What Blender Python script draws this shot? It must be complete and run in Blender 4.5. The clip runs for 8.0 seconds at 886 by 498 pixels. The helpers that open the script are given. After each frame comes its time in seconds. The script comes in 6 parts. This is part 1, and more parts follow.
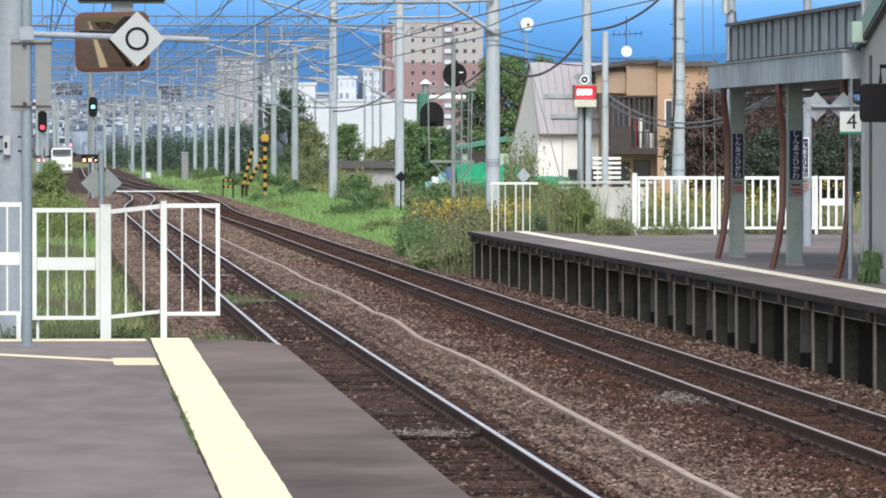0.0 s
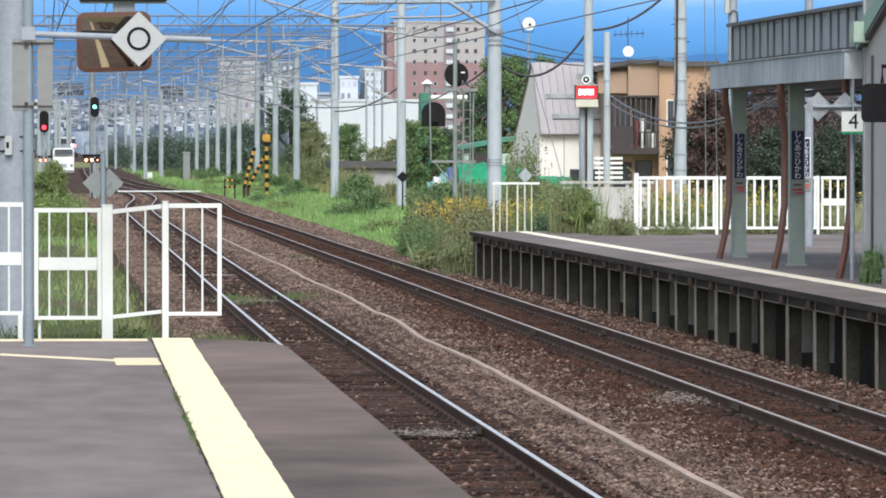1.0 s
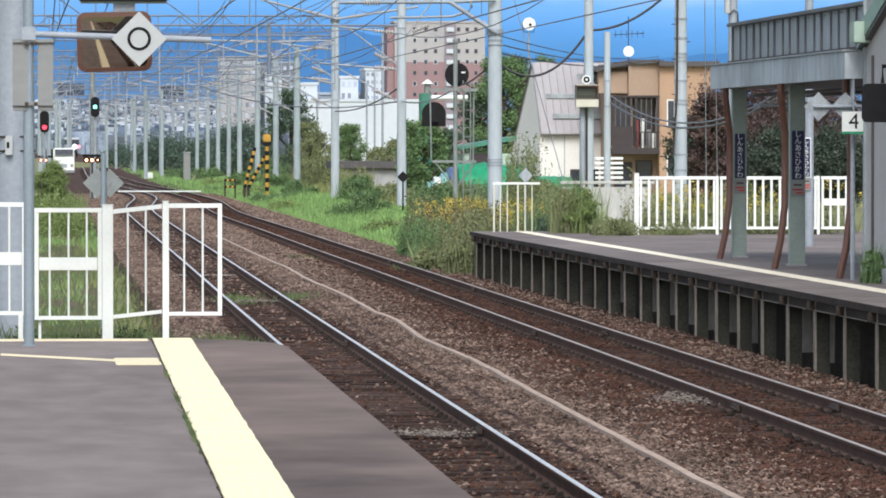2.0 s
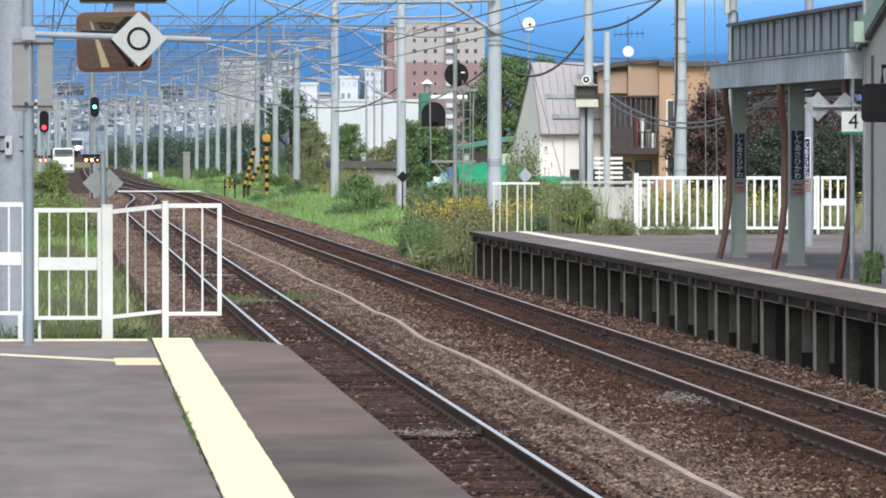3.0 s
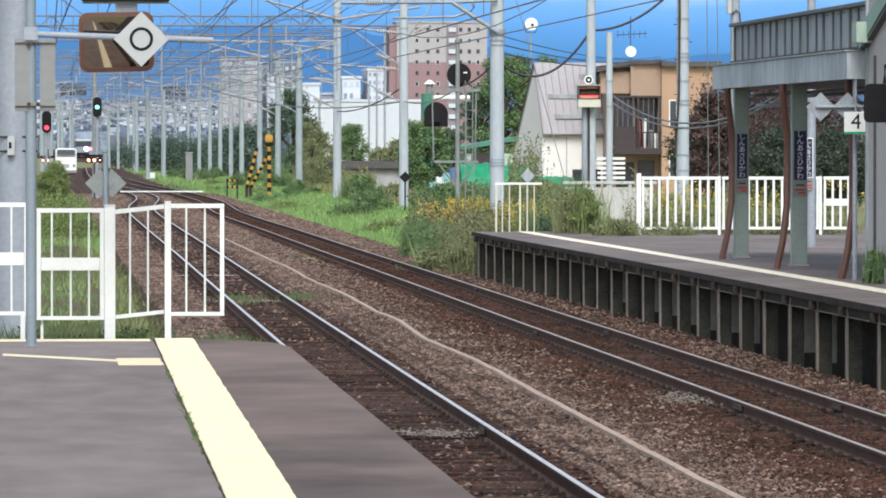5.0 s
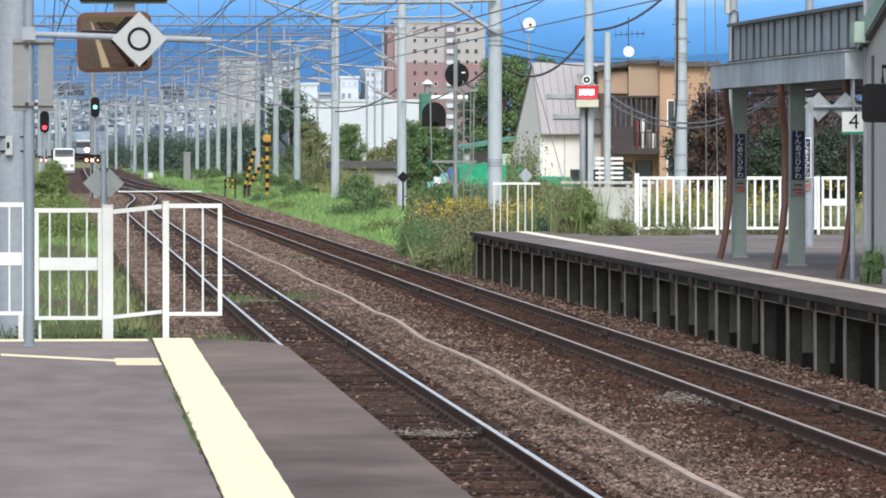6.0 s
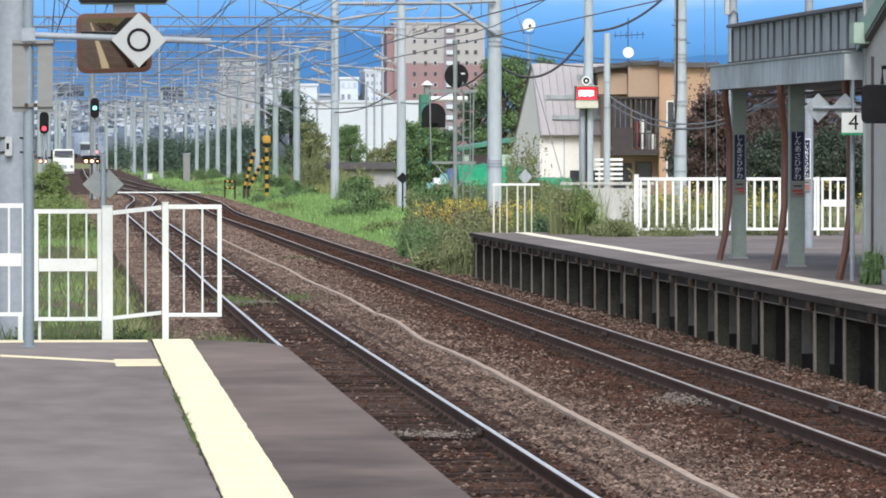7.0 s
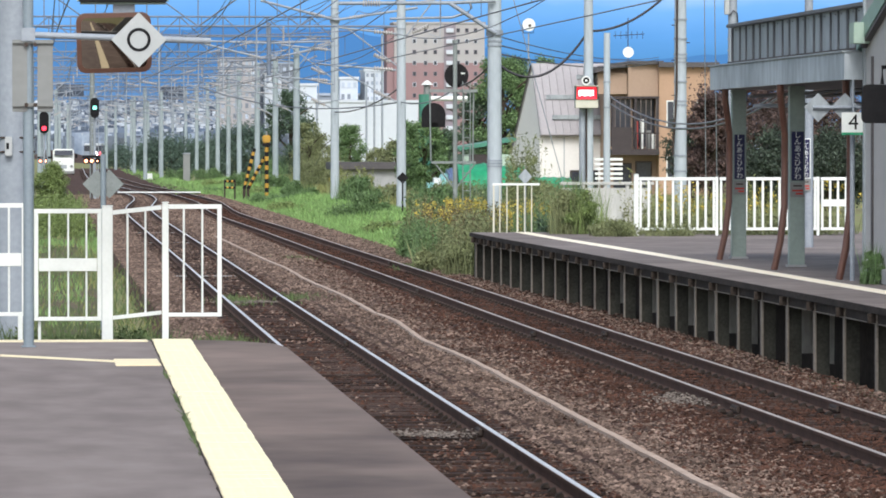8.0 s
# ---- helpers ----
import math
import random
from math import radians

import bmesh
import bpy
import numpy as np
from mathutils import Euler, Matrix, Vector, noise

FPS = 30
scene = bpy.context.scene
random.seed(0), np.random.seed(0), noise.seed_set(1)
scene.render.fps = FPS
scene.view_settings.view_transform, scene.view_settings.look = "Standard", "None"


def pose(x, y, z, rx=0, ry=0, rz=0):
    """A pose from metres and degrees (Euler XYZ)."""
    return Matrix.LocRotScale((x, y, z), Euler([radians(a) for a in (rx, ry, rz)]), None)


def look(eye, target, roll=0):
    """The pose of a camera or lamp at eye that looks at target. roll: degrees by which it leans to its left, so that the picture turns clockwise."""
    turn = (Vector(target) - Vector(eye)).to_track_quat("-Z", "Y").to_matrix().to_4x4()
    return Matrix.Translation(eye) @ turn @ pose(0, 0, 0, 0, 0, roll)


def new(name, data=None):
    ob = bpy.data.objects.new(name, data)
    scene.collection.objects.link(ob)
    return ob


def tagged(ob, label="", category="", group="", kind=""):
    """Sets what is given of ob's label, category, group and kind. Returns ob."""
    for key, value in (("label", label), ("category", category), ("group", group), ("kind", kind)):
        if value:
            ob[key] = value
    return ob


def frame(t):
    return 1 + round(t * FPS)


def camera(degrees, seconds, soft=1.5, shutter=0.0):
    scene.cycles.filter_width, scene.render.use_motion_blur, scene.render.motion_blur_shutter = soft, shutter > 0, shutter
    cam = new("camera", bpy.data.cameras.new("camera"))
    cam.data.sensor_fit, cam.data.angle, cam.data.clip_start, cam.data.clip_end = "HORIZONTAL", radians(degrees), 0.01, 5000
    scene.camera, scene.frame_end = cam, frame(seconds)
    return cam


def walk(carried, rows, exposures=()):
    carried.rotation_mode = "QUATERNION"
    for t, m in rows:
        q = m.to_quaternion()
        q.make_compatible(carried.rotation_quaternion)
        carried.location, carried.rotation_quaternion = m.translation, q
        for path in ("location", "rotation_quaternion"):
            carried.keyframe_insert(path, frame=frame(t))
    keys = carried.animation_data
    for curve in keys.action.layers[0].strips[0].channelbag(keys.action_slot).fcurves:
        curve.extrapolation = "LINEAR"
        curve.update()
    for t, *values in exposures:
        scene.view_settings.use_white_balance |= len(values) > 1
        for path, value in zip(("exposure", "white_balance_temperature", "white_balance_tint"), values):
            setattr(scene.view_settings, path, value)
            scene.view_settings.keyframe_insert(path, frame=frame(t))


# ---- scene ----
# World: rail heads at z = 0, tracks run along +Y, the camera stands over the origin.
cam = camera(9.243, 8.0, soft=1.75)
YAW, TILT = -4.263, 88.872
D = math.degrees(1 / 9700)
# small sways of the tripod head: seconds, right, down
SWAY = [(0.0, -3.0, 0.0), (0.2, 0.2, 0.0), (0.5, 1.0, 0.0), (1.0, 0.0, 0.0), (1.5, 1.0, 0.0), (2.2, 0.4, 0.0), (3.0, 0.0, 0.0),
        (3.5, 0.6, 0.0), (4.0, 1.6, 0.0), (4.5, 5.6, 0.0), (5.1, 4.0, 0.4), (6.0, 0.8, 0.3), (6.5, 1.2, 2.2), (7.0, 0.1, 2.0),
        (7.5, -0.3, 2.0), (8.0, 0.0, 1.6)]
walk(cam, [(t, pose(0, 0, 2.95, TILT + dv * D, 0, YAW + dh * D)) for t, dh, dv in SWAY])

# ---- light ----
world = bpy.data.worlds.new("sky")
scene.world = world
world.use_nodes = True
wn = world.node_tree
sky = wn.nodes.new("ShaderNodeTexSky")
sky.sky_type, sky.sun_disc = "NISHITA", False
SUN_E, SUN_A = radians(44), radians(182)
sky.sun_elevation, sky.sun_rotation = SUN_E, SUN_A
sky.dust_density = 2.5
pale = wn.nodes.new("ShaderNodeHueSaturation")
pale.inputs["Saturation"].default_value = 0.6
wn.links.new(sky.outputs[0], pale.inputs["Color"])
wn.links.new(pale.outputs[0], wn.nodes["Background"].inputs[0])
wn.nodes["Background"].inputs[1].default_value = 0.15
sun = new("sun", bpy.data.lights.new("sun", "SUN"))
sun.data.energy, sun.data.angle, sun.data.color = 1.7, radians(24), (1.0, 0.98, 0.955)
sdir = Vector((math.sin(SUN_A) * math.cos(SUN_E), math.cos(SUN_A) * math.cos(SUN_E), math.sin(SUN_E)))
sun.matrix_world = look(sdir * 50, (0, 0, 0))
scene.view_settings.exposure = 0.42


# ---- materials ----
def material(name, base, second=None, scale=4.0, rough=0.7, metal=0.0, bump=0.0, fine=None, amount=0.5, stretch=(1, 1, 1), random_amount=0.0, glow=0.0, detail=6.0):
    """Two colours mixed by two scales of noise, with bump; random_amount varies the value piece by piece."""
    m = bpy.data.materials.new(name)
    m.use_nodes = True
    nt = m.node_tree
    n, l = nt.nodes, nt.links
    b = n["Principled BSDF"]
    b.inputs["Roughness"].default_value = rough
    b.inputs["Metallic"].default_value = metal
    if rough >= 0.8:
        b.inputs["Specular IOR Level"].default_value = 0.2
    if second is None:
        second = tuple(c * 0.7 for c in base)
    mp = n.new("ShaderNodeMapping")
    mp.inputs["Scale"].default_value = stretch
    geo = n.new("ShaderNodeNewGeometry")
    l.new(geo.outputs["Position"], mp.inputs[0])
    a = n.new("ShaderNodeTexNoise")
    a.inputs["Scale"].default_value = scale
    a.inputs["Detail"].default_value = detail
    l.new(mp.outputs[0], a.inputs["Vector"])
    f = n.new("ShaderNodeTexNoise")
    f.inputs["Scale"].default_value = fine or scale * 9
    f.inputs["Detail"].default_value = 3
    l.new(mp.outputs[0], f.inputs["Vector"])
    add = n.new("ShaderNodeMix")
    add.inputs[0].default_value = 0.45
    l.new(a.outputs[0], add.inputs[2])
    l.new(f.outputs[0], add.inputs[3])
    ramp = n.new("ShaderNodeMapRange")
    ramp.inputs[1].default_value, ramp.inputs[2].default_value = 0.5 - 0.25 * (1.2 - amount), 0.5 + 0.25 * (1.2 - amount)
    l.new(add.outputs[0], ramp.inputs[0])
    mix = n.new("ShaderNodeMix")
    mix.data_type = "RGBA"
    mix.inputs[6].default_value = (*base, 1)
    mix.inputs[7].default_value = (*second, 1)
    l.new(ramp.outputs[0], mix.inputs[0])
    out = mix.outputs[2]
    if random_amount:
        info = n.new("ShaderNodeObjectInfo")
        both = n.new("ShaderNodeMath")
        both.operation = "ADD"
        l.new(info.outputs["Random"], both.inputs[0])
        l.new(geo.outputs["Random Per Island"], both.inputs[1])
        fr = n.new("ShaderNodeMath")
        fr.operation = "FRACT"
        l.new(both.outputs[0], fr.inputs[0])
        val = n.new("ShaderNodeMapRange")
        val.inputs[3].default_value, val.inputs[4].default_value = 1 - random_amount, 1 + random_amount
        l.new(fr.outputs[0], val.inputs[0])
        hs = n.new("ShaderNodeHueSaturation")
        l.new(val.outputs[0], hs.inputs["Value"])
        l.new(out, hs.inputs["Color"])
        out = hs.outputs[0]
    l.new(out, b.inputs["Base Color"])
    if glow:
        l.new(out, b.inputs["Emission Color"])
        b.inputs["Emission Strength"].default_value = glow
    if bump:
        bp = n.new("ShaderNodeBump")
        bp.inputs["Strength"].default_value = bump
        bp.inputs["Distance"].default_value = 0.02
        l.new(add.outputs[0], bp.inputs["Height"])
        l.new(bp.outputs[0], b.inputs["Normal"])
    return m


def lamp_glass(name, colour, strength):
    m = bpy.data.materials.new(name)
    m.use_nodes = True
    b = m.node_tree.nodes["Principled BSDF"]
    b.inputs["Base Color"].default_value = (*colour, 1)
    b.inputs["Emission Color"].default_value = (*colour, 1)
    b.inputs["Emission Strength"].default_value = strength
    return m


M = {
    "asphalt": material("asphalt", (0.158, 0.132, 0.126), (0.27, 0.236, 0.224), 0.3, 0.85, bump=0.2, fine=3.0, amount=0.55, stretch=(0.8, 0.3, 1)),
    "asphalt_edge": material("worn_edge_paving", (0.082, 0.063, 0.058), (0.24, 0.187, 0.163), 0.3, 0.8, bump=0.2, fine=1.7, amount=0.6, stretch=(0.6, 0.4, 1)),
    "asphalt_far": material("asphalt_far", (0.14, 0.12, 0.114), (0.24, 0.208, 0.198), 0.5, 0.8, bump=0.2, fine=5, amount=0.7, stretch=(0.5, 0.6, 1)),
    "yellow": material("yellow_tactile", (0.95, 0.88, 0.60), (0.90, 0.82, 0.52), 6, 0.6, bump=0.1),
    "line": material("worn_line_paint", (0.92, 0.82, 0.56), (0.74, 0.65, 0.44), 3, 0.7, bump=0.1),
    "white_line": material("white_line_paint", (0.96, 0.90, 0.75), (0.88, 0.79, 0.62), 4, 0.7),
    "white": material("white_paint", (0.82, 0.86, 0.845), (0.68, 0.72, 0.705), 3, 0.45, amount=0.2),
    "concrete": material("concrete", (0.42, 0.43, 0.44), (0.30, 0.31, 0.32), 2.5, 0.85, bump=0.2, amount=0.3),
    "pole": material("pole_concrete", (0.47, 0.535, 0.585), (0.36, 0.415, 0.455), 1.5, 0.8, bump=0.1, amount=0.4, stretch=(1, 1, 0.25)),
    "galv": material("galvanised_steel", (0.345, 0.39, 0.445), (0.24, 0.275, 0.32), 2.0, 0.6, metal=0.1, amount=0.4),
    "grey_paint": material("grey_blue_paint", (0.25, 0.31, 0.355), (0.175, 0.22, 0.255), 3, 0.5, amount=0.3),
    "green_paint": material("grey_green_paint", (0.31, 0.385, 0.35), (0.23, 0.29, 0.265), 2, 0.55, amount=0.4),
    "post_green": material("weathered_post_paint", (0.092, 0.094, 0.08), (0.042, 0.042, 0.037), 3, 0.85, bump=0.2, amount=0.6),
    # Flange tone has the brightness of the lit edge in it.
    "post_edge": material("pale_lit_edge", (0.36, 0.32, 0.275), (0.18, 0.155, 0.13), 3, 0.8),
    # Wall colour holds the shade under the deck; also joint dirt and clips.
    "recess": material("dark_recess_shade_and_dirt", (0.05, 0.038, 0.032), (0.018, 0.015, 0.013), 1.3, 0.95, bump=0.4, amount=0.7),
    "ballast": material("ballast_bed", (0.095, 0.054, 0.042), (0.034, 0.021, 0.017), 1.2, 0.95, bump=0.9, fine=14, amount=0.9),
    "stone": material("ballast_stone", (0.222, 0.163, 0.133), (0.095, 0.067, 0.054), 0.6, 0.9, random_amount=0.6, amount=0.8),
    "stone_rust": material("rusty_ballast_stone", (0.092, 0.045, 0.031), (0.034, 0.018, 0.013), 0.45, 0.9, random_amount=0.5, amount=0.7),
    "pale_stone": material("pale_gravel", (0.21, 0.185, 0.165), (0.12, 0.104, 0.092), 3, 0.9, random_amount=0.5),
    "leaf_bright": material("bright_leaf", (0.20, 0.27, 0.09), (0.13, 0.19, 0.06), 0.4, 0.6, random_amount=0.4),
    "sign_white": material("dull_white_sign", (0.45, 0.48, 0.49), (0.39, 0.42, 0.43), 3, 0.5, amount=0.2),
    "gantry_steel": material("weathered_gantry_steel", (0.18, 0.225, 0.30), (0.125, 0.16, 0.215), 2, 0.6, amount=0.3),
    "cable_beige": material("beige_cable_jacket", (0.50, 0.40, 0.33), (0.34, 0.26, 0.21), 2, 0.8),
    "beam_dark": material("dark_brown_beam", (0.058, 0.046, 0.039), (0.026, 0.021, 0.018), 2, 0.85, bump=0.2, amount=0.7, stretch=(1, 0.5, 1)),
    "weed": material("trackside_weed", (0.115, 0.17, 0.06), (0.075, 0.115, 0.045), 0.4, 0.7, random_amount=0.4),
    "verge": material("brown_weedy_soil", (0.145, 0.105, 0.08), (0.07, 0.10, 0.036), 0.45, 0.95, bump=0.6, fine=5, amount=0.8),
    "mast_grey": material("weathered_mast_paint", (0.25, 0.285, 0.285), (0.16, 0.185, 0.185), 3, 0.6),
    "board_pale": material("pale_weathered_board", (0.42, 0.41, 0.38), (0.25, 0.24, 0.22), 2, 0.85, stretch=(1, 1, 0.3), amount=0.6),
    "rail_side": material("rusty_rail_web", (0.135, 0.08, 0.062), (0.07, 0.045, 0.036), 2, 0.9, amount=0.5, bump=0.2),
    "rail_top": material("polished_rail_head", (0.70, 0.72, 0.74), (0.50, 0.52, 0.54), 1.5, 0.35, metal=0.3, amount=0.2),
    "rail_dull": material("dull_rail_head", (0.47, 0.43, 0.40), (0.27, 0.235, 0.215), 1.5, 0.5, metal=0.1, amount=0.4),
    "sleeper": material("oily_timber_sleeper", (0.07, 0.047, 0.040), (0.028, 0.02, 0.018), 3, 0.9, bump=0.5, amount=0.6, stretch=(0.6, 4, 1), random_amount=0.6),
    "iron": material("dark_iron", (0.035, 0.028, 0.026), (0.07, 0.05, 0.04), 6, 0.7, metal=0.3),
    "earth": material("grassy_earth", (0.195, 0.26, 0.085), (0.22, 0.175, 0.115), 0.12, 0.95, bump=0.6, fine=3.0, amount=0.6),
    "grass": material("grass_blade", (0.235, 0.385, 0.13), (0.145, 0.27, 0.085), 0.25, 0.7, random_amount=0.35),
    "dry_grass": material("dry_grass", (0.27, 0.27, 0.12), (0.15, 0.19, 0.07), 0.4, 0.8, random_amount=0.35),
    "leaf": material("leaf", (0.135, 0.225, 0.085), (0.085, 0.155, 0.06), 0.4, 0.6, random_amount=0.4),
    "leaf_dark": material("dark_leaf", (0.085, 0.14, 0.085), (0.055, 0.095, 0.062), 0.4, 0.6, random_amount=0.4),
    "leaf_olive": material("olive_weed", (0.22, 0.245, 0.115), (0.135, 0.165, 0.075), 0.5, 0.7, random_amount=0.4),
    "leaf_rust": material("rust_leaf", (0.115, 0.072, 0.062), (0.06, 0.042, 0.04), 0.5, 0.7, random_amount=0.6),
    "goldenrod": material("goldenrod_flower", (0.55, 0.43, 0.06), (0.40, 0.33, 0.07), 2, 0.7, random_amount=0.3),
    "bark": material("bark", (0.09, 0.07, 0.055), (0.05, 0.04, 0.03), 5, 0.9, bump=0.5),
    "brown_pipe": material("brown_pipe_paint", (0.14, 0.062, 0.045), (0.085, 0.04, 0.03), 5, 0.45, amount=0.4),
    "zinc": material("weathered_zinc_sheet", (0.40, 0.45, 0.485), (0.25, 0.285, 0.31), 1.2, 0.6, metal=0.1, amount=0.7, stretch=(1, 1, 0.3), bump=0.1),
    "fascia": material("grey_fascia_sheet", (0.52, 0.585, 0.63), (0.30, 0.345, 0.38), 0.8, 0.55, metal=0.1, amount=0.75, stretch=(1, 0.7, 0.25)),
    "navy": material("navy_enamel", (0.012, 0.014, 0.06), (0.02, 0.022, 0.08), 5, 0.3),
    "black": material("black_paint", (0.012, 0.012, 0.014), (0.02, 0.02, 0.022), 5, 0.8),
    "red": material("red_paint", (0.45, 0.04, 0.03), None, 5, 0.5),
    "mint": material("pale_green_paint", (0.26, 0.42, 0.34), (0.22, 0.35, 0.29), 3, 0.5),
    "wall_pale": material("pale_grey_siding", (0.50, 0.50, 0.50), (0.42, 0.42, 0.43), 1, 0.7, amount=0.3),
    "frame_brown": material("brown_frame", (0.13, 0.06, 0.04), (0.09, 0.042, 0.03), 6, 0.4),
    "plate_beige": material("beige_plate", (0.235, 0.25, 0.25), (0.19, 0.20, 0.20), 1.5, 0.6, amount=0.3),
    "insulator": material("pale_insulator", (0.42, 0.41, 0.41), (0.32, 0.31, 0.31), 8, 0.4),
    "wire": material("dark_cable", (0.045, 0.045, 0.055), (0.03, 0.03, 0.035), 3, 0.6),
    "steel_wire": material("steel_wire", (0.20, 0.22, 0.26), (0.14, 0.15, 0.18), 3, 0.5, metal=0.3),
    "green_tarp": material("green_tarp", (0.018, 0.36, 0.17), (0.012, 0.22, 0.105), 2.2, 0.45, bump=0.4, amount=0.7),
    "teal_tarp": material("teal_sheet", (0.18, 0.48, 0.42), (0.3, 0.5, 0.55), 1.2, 0.5),
    "blue_sheet": material("blue_sheet", (0.10, 0.16, 0.32), (0.2, 0.26, 0.4), 1.2, 0.5),
    "roof_zinc": material("pale_seam_roof", (0.36, 0.35, 0.37), (0.30, 0.29, 0.31), 0.6, 0.5, metal=0.1, amount=0.3),
    "house_white": material("white_siding", (0.82, 0.82, 0.80), (0.72, 0.72, 0.71), 0.8, 0.7, amount=0.3),
    "whitewash": material("stained_whitewash", (0.62, 0.63, 0.61), (0.44, 0.45, 0.43), 2.2, 0.8, bump=0.1, amount=0.5, stretch=(1, 1, 0.3)),
    "house_beige": material("beige_render", (0.40, 0.295, 0.225), (0.34, 0.25, 0.19), 0.8, 0.8, amount=0.3),
    "house_orange": material("orange_render", (0.46, 0.31, 0.215), (0.40, 0.27, 0.185), 0.8, 0.8, amount=0.3),
    "dark_brown": material("dark_brown_wood", (0.05, 0.04, 0.042), (0.035, 0.028, 0.03), 3, 0.7),
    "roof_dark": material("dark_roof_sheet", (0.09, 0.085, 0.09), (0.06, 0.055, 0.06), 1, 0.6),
    "flat_pink": material("pink_brown_tile", (0.30, 0.205, 0.215), (0.27, 0.182, 0.193), 0.3, 0.8, amount=0.2),
    "flat_beige": material("beige_tile", (0.41, 0.405, 0.41), (0.36, 0.355, 0.365), 0.3, 0.8, amount=0.2),
    "flat_grey": material("grey_tile", (0.27, 0.24, 0.27), (0.23, 0.21, 0.24), 0.3, 0.8, amount=0.2),
    # Far walls: pale blue haze is mixed into their colours.
    "far_white": material("hazed_white_wall", (0.56, 0.61, 0.66), (0.49, 0.54, 0.60), 0.1, 0.8, amount=0.2),
    "far_grey": material("hazed_grey_wall", (0.37, 0.42, 0.49), (0.28, 0.33, 0.40), 0.1, 0.8, amount=0.2, random_amount=0.5),
    "window_dark": material("dark_window", (0.03, 0.035, 0.05), (0.05, 0.06, 0.08), 1, 0.15),
    "far_sign": material("far_gantry_board", (0.035, 0.05, 0.085), (0.025, 0.04, 0.07), 1, 0.6),
    "stripe_yellow": material("warning_yellow", (0.5, 0.29, 0.04), (0.42, 0.24, 0.03), 3, 0.6),
    # Seam grey holds rib shade; the cap's own purple-grey uses it too.
    "seam_dark": material("shade_dark_seam_and_cap", (0.165, 0.175, 0.195), (0.11, 0.12, 0.135), 3, 0.7, amount=0.4),
    "mint_pale": material("faded_green_paint", (0.42, 0.55, 0.47), (0.34, 0.46, 0.39), 2, 0.6, amount=0.3),
    "cream": material("cream_steel_paint", (0.62, 0.62, 0.52), (0.52, 0.52, 0.44), 3, 0.5, amount=0.3),
    "display_dark": material("unlit_display_face", (0.035, 0.04, 0.03), (0.025, 0.03, 0.022), 8, 0.4),
    "display_row": material("unlit_display_row", (0.075, 0.085, 0.07), (0.06, 0.07, 0.055), 8, 0.4),
    "weed_brown": material("browning_weed", (0.16, 0.125, 0.07), (0.09, 0.075, 0.045), 0.6, 0.8, random_amount=0.4),
    # Copy of the pole concrete with distance haze in its colour.
    "pole_far": material("hazed_pole_concrete", (0.345, 0.41, 0.435), (0.265, 0.32, 0.34), 1.5, 0.8, amount=0.4),
    # Pale wall tone, paled and blued for distance haze.
    "far_pale": material("hazed_pale_wall", (0.47, 0.52, 0.58), (0.37, 0.42, 0.48), 0.1, 0.8, random_amount=0.3),
    "brick_red": material("faded_red_paint", (0.27, 0.10, 0.075), (0.2, 0.08, 0.06), 2, 0.7, amount=0.4),
    "leaf_deep": material("deep_shade_leaf", (0.045, 0.068, 0.045), (0.028, 0.044, 0.032), 0.4, 0.7, random_amount=0.5),
    "timber_grey": material("weathered_timber", (0.17, 0.15, 0.145), (0.10, 0.09, 0.09), 3, 0.8, amount=0.4),
    # Leaf copy shifted to blue-grey: haze put into the hedge colour.
    "leaf_far": material("hazed_hedge_leaf", (0.085, 0.135, 0.10), (0.055, 0.095, 0.075), 0.2, 0.7, random_amount=0.4),
    "signal_red": lamp_glass("red_signal_lamp", (1.0, 0.035, 0.07), 2.2),
    "signal_cyan": lamp_glass("green_signal_lamp", (0.25, 1.0, 0.85), 1.3),
    "amber": lamp_glass("amber_lamp", (1.0, 0.36, 0.2), 5.0),
    "headlamp": lamp_glass("headlamp", (1.0, 0.93, 0.9), 9.0),
    "tail": lamp_glass("red_fringe_glow", (1.0, 0.15, 0.2), 2.5),
    "led_red": lamp_glass("lit_red_panel", (1.0, 0.02, 0.04), 1.1),
    "led_text": lamp_glass("lit_letters", (1.0, 0.8, 0.82), 2.0),
}
mirror_m = bpy.data.materials.new("mirror_glass")
mirror_m.use_nodes = True
_b = mirror_m.node_tree.nodes["Principled BSDF"]
_b.inputs["Metallic"].default_value, _b.inputs["Roughness"].default_value = 1.0, 0.03
_b.inputs["Base Color"].default_value = (0.34, 0.29, 0.24, 1)
M["mirror"] = mirror_m
M["black"].node_tree.nodes["Principled BSDF"].inputs["Specular IOR Level"].default_value = 0.15


# ---- mesh helpers ----
def thing(name, loc=(0, 0, 0), label="", category="", group="", kind="", turn=0.0):
    ob = new(name)
    ob.empty_display_size = 0.2
    ob.matrix_basis = pose(*loc, 0, 0, turn)
    return tagged(ob, label, category, group, kind)


def link(name, bm, mat, parent=None, label="", smooth=False):
    me = bpy.data.meshes.new(name)
    bm.to_mesh(me)
    bm.free()
    for m in (mat if isinstance(mat, (list, tuple)) else [mat]):
        me.materials.append(M[m])
    if smooth:
        me.polygons.foreach_set("use_smooth", [True] * len(me.polygons))
    ob = new(name, me)
    if parent:
        ob.parent = parent
    return tagged(ob, label)


part = link


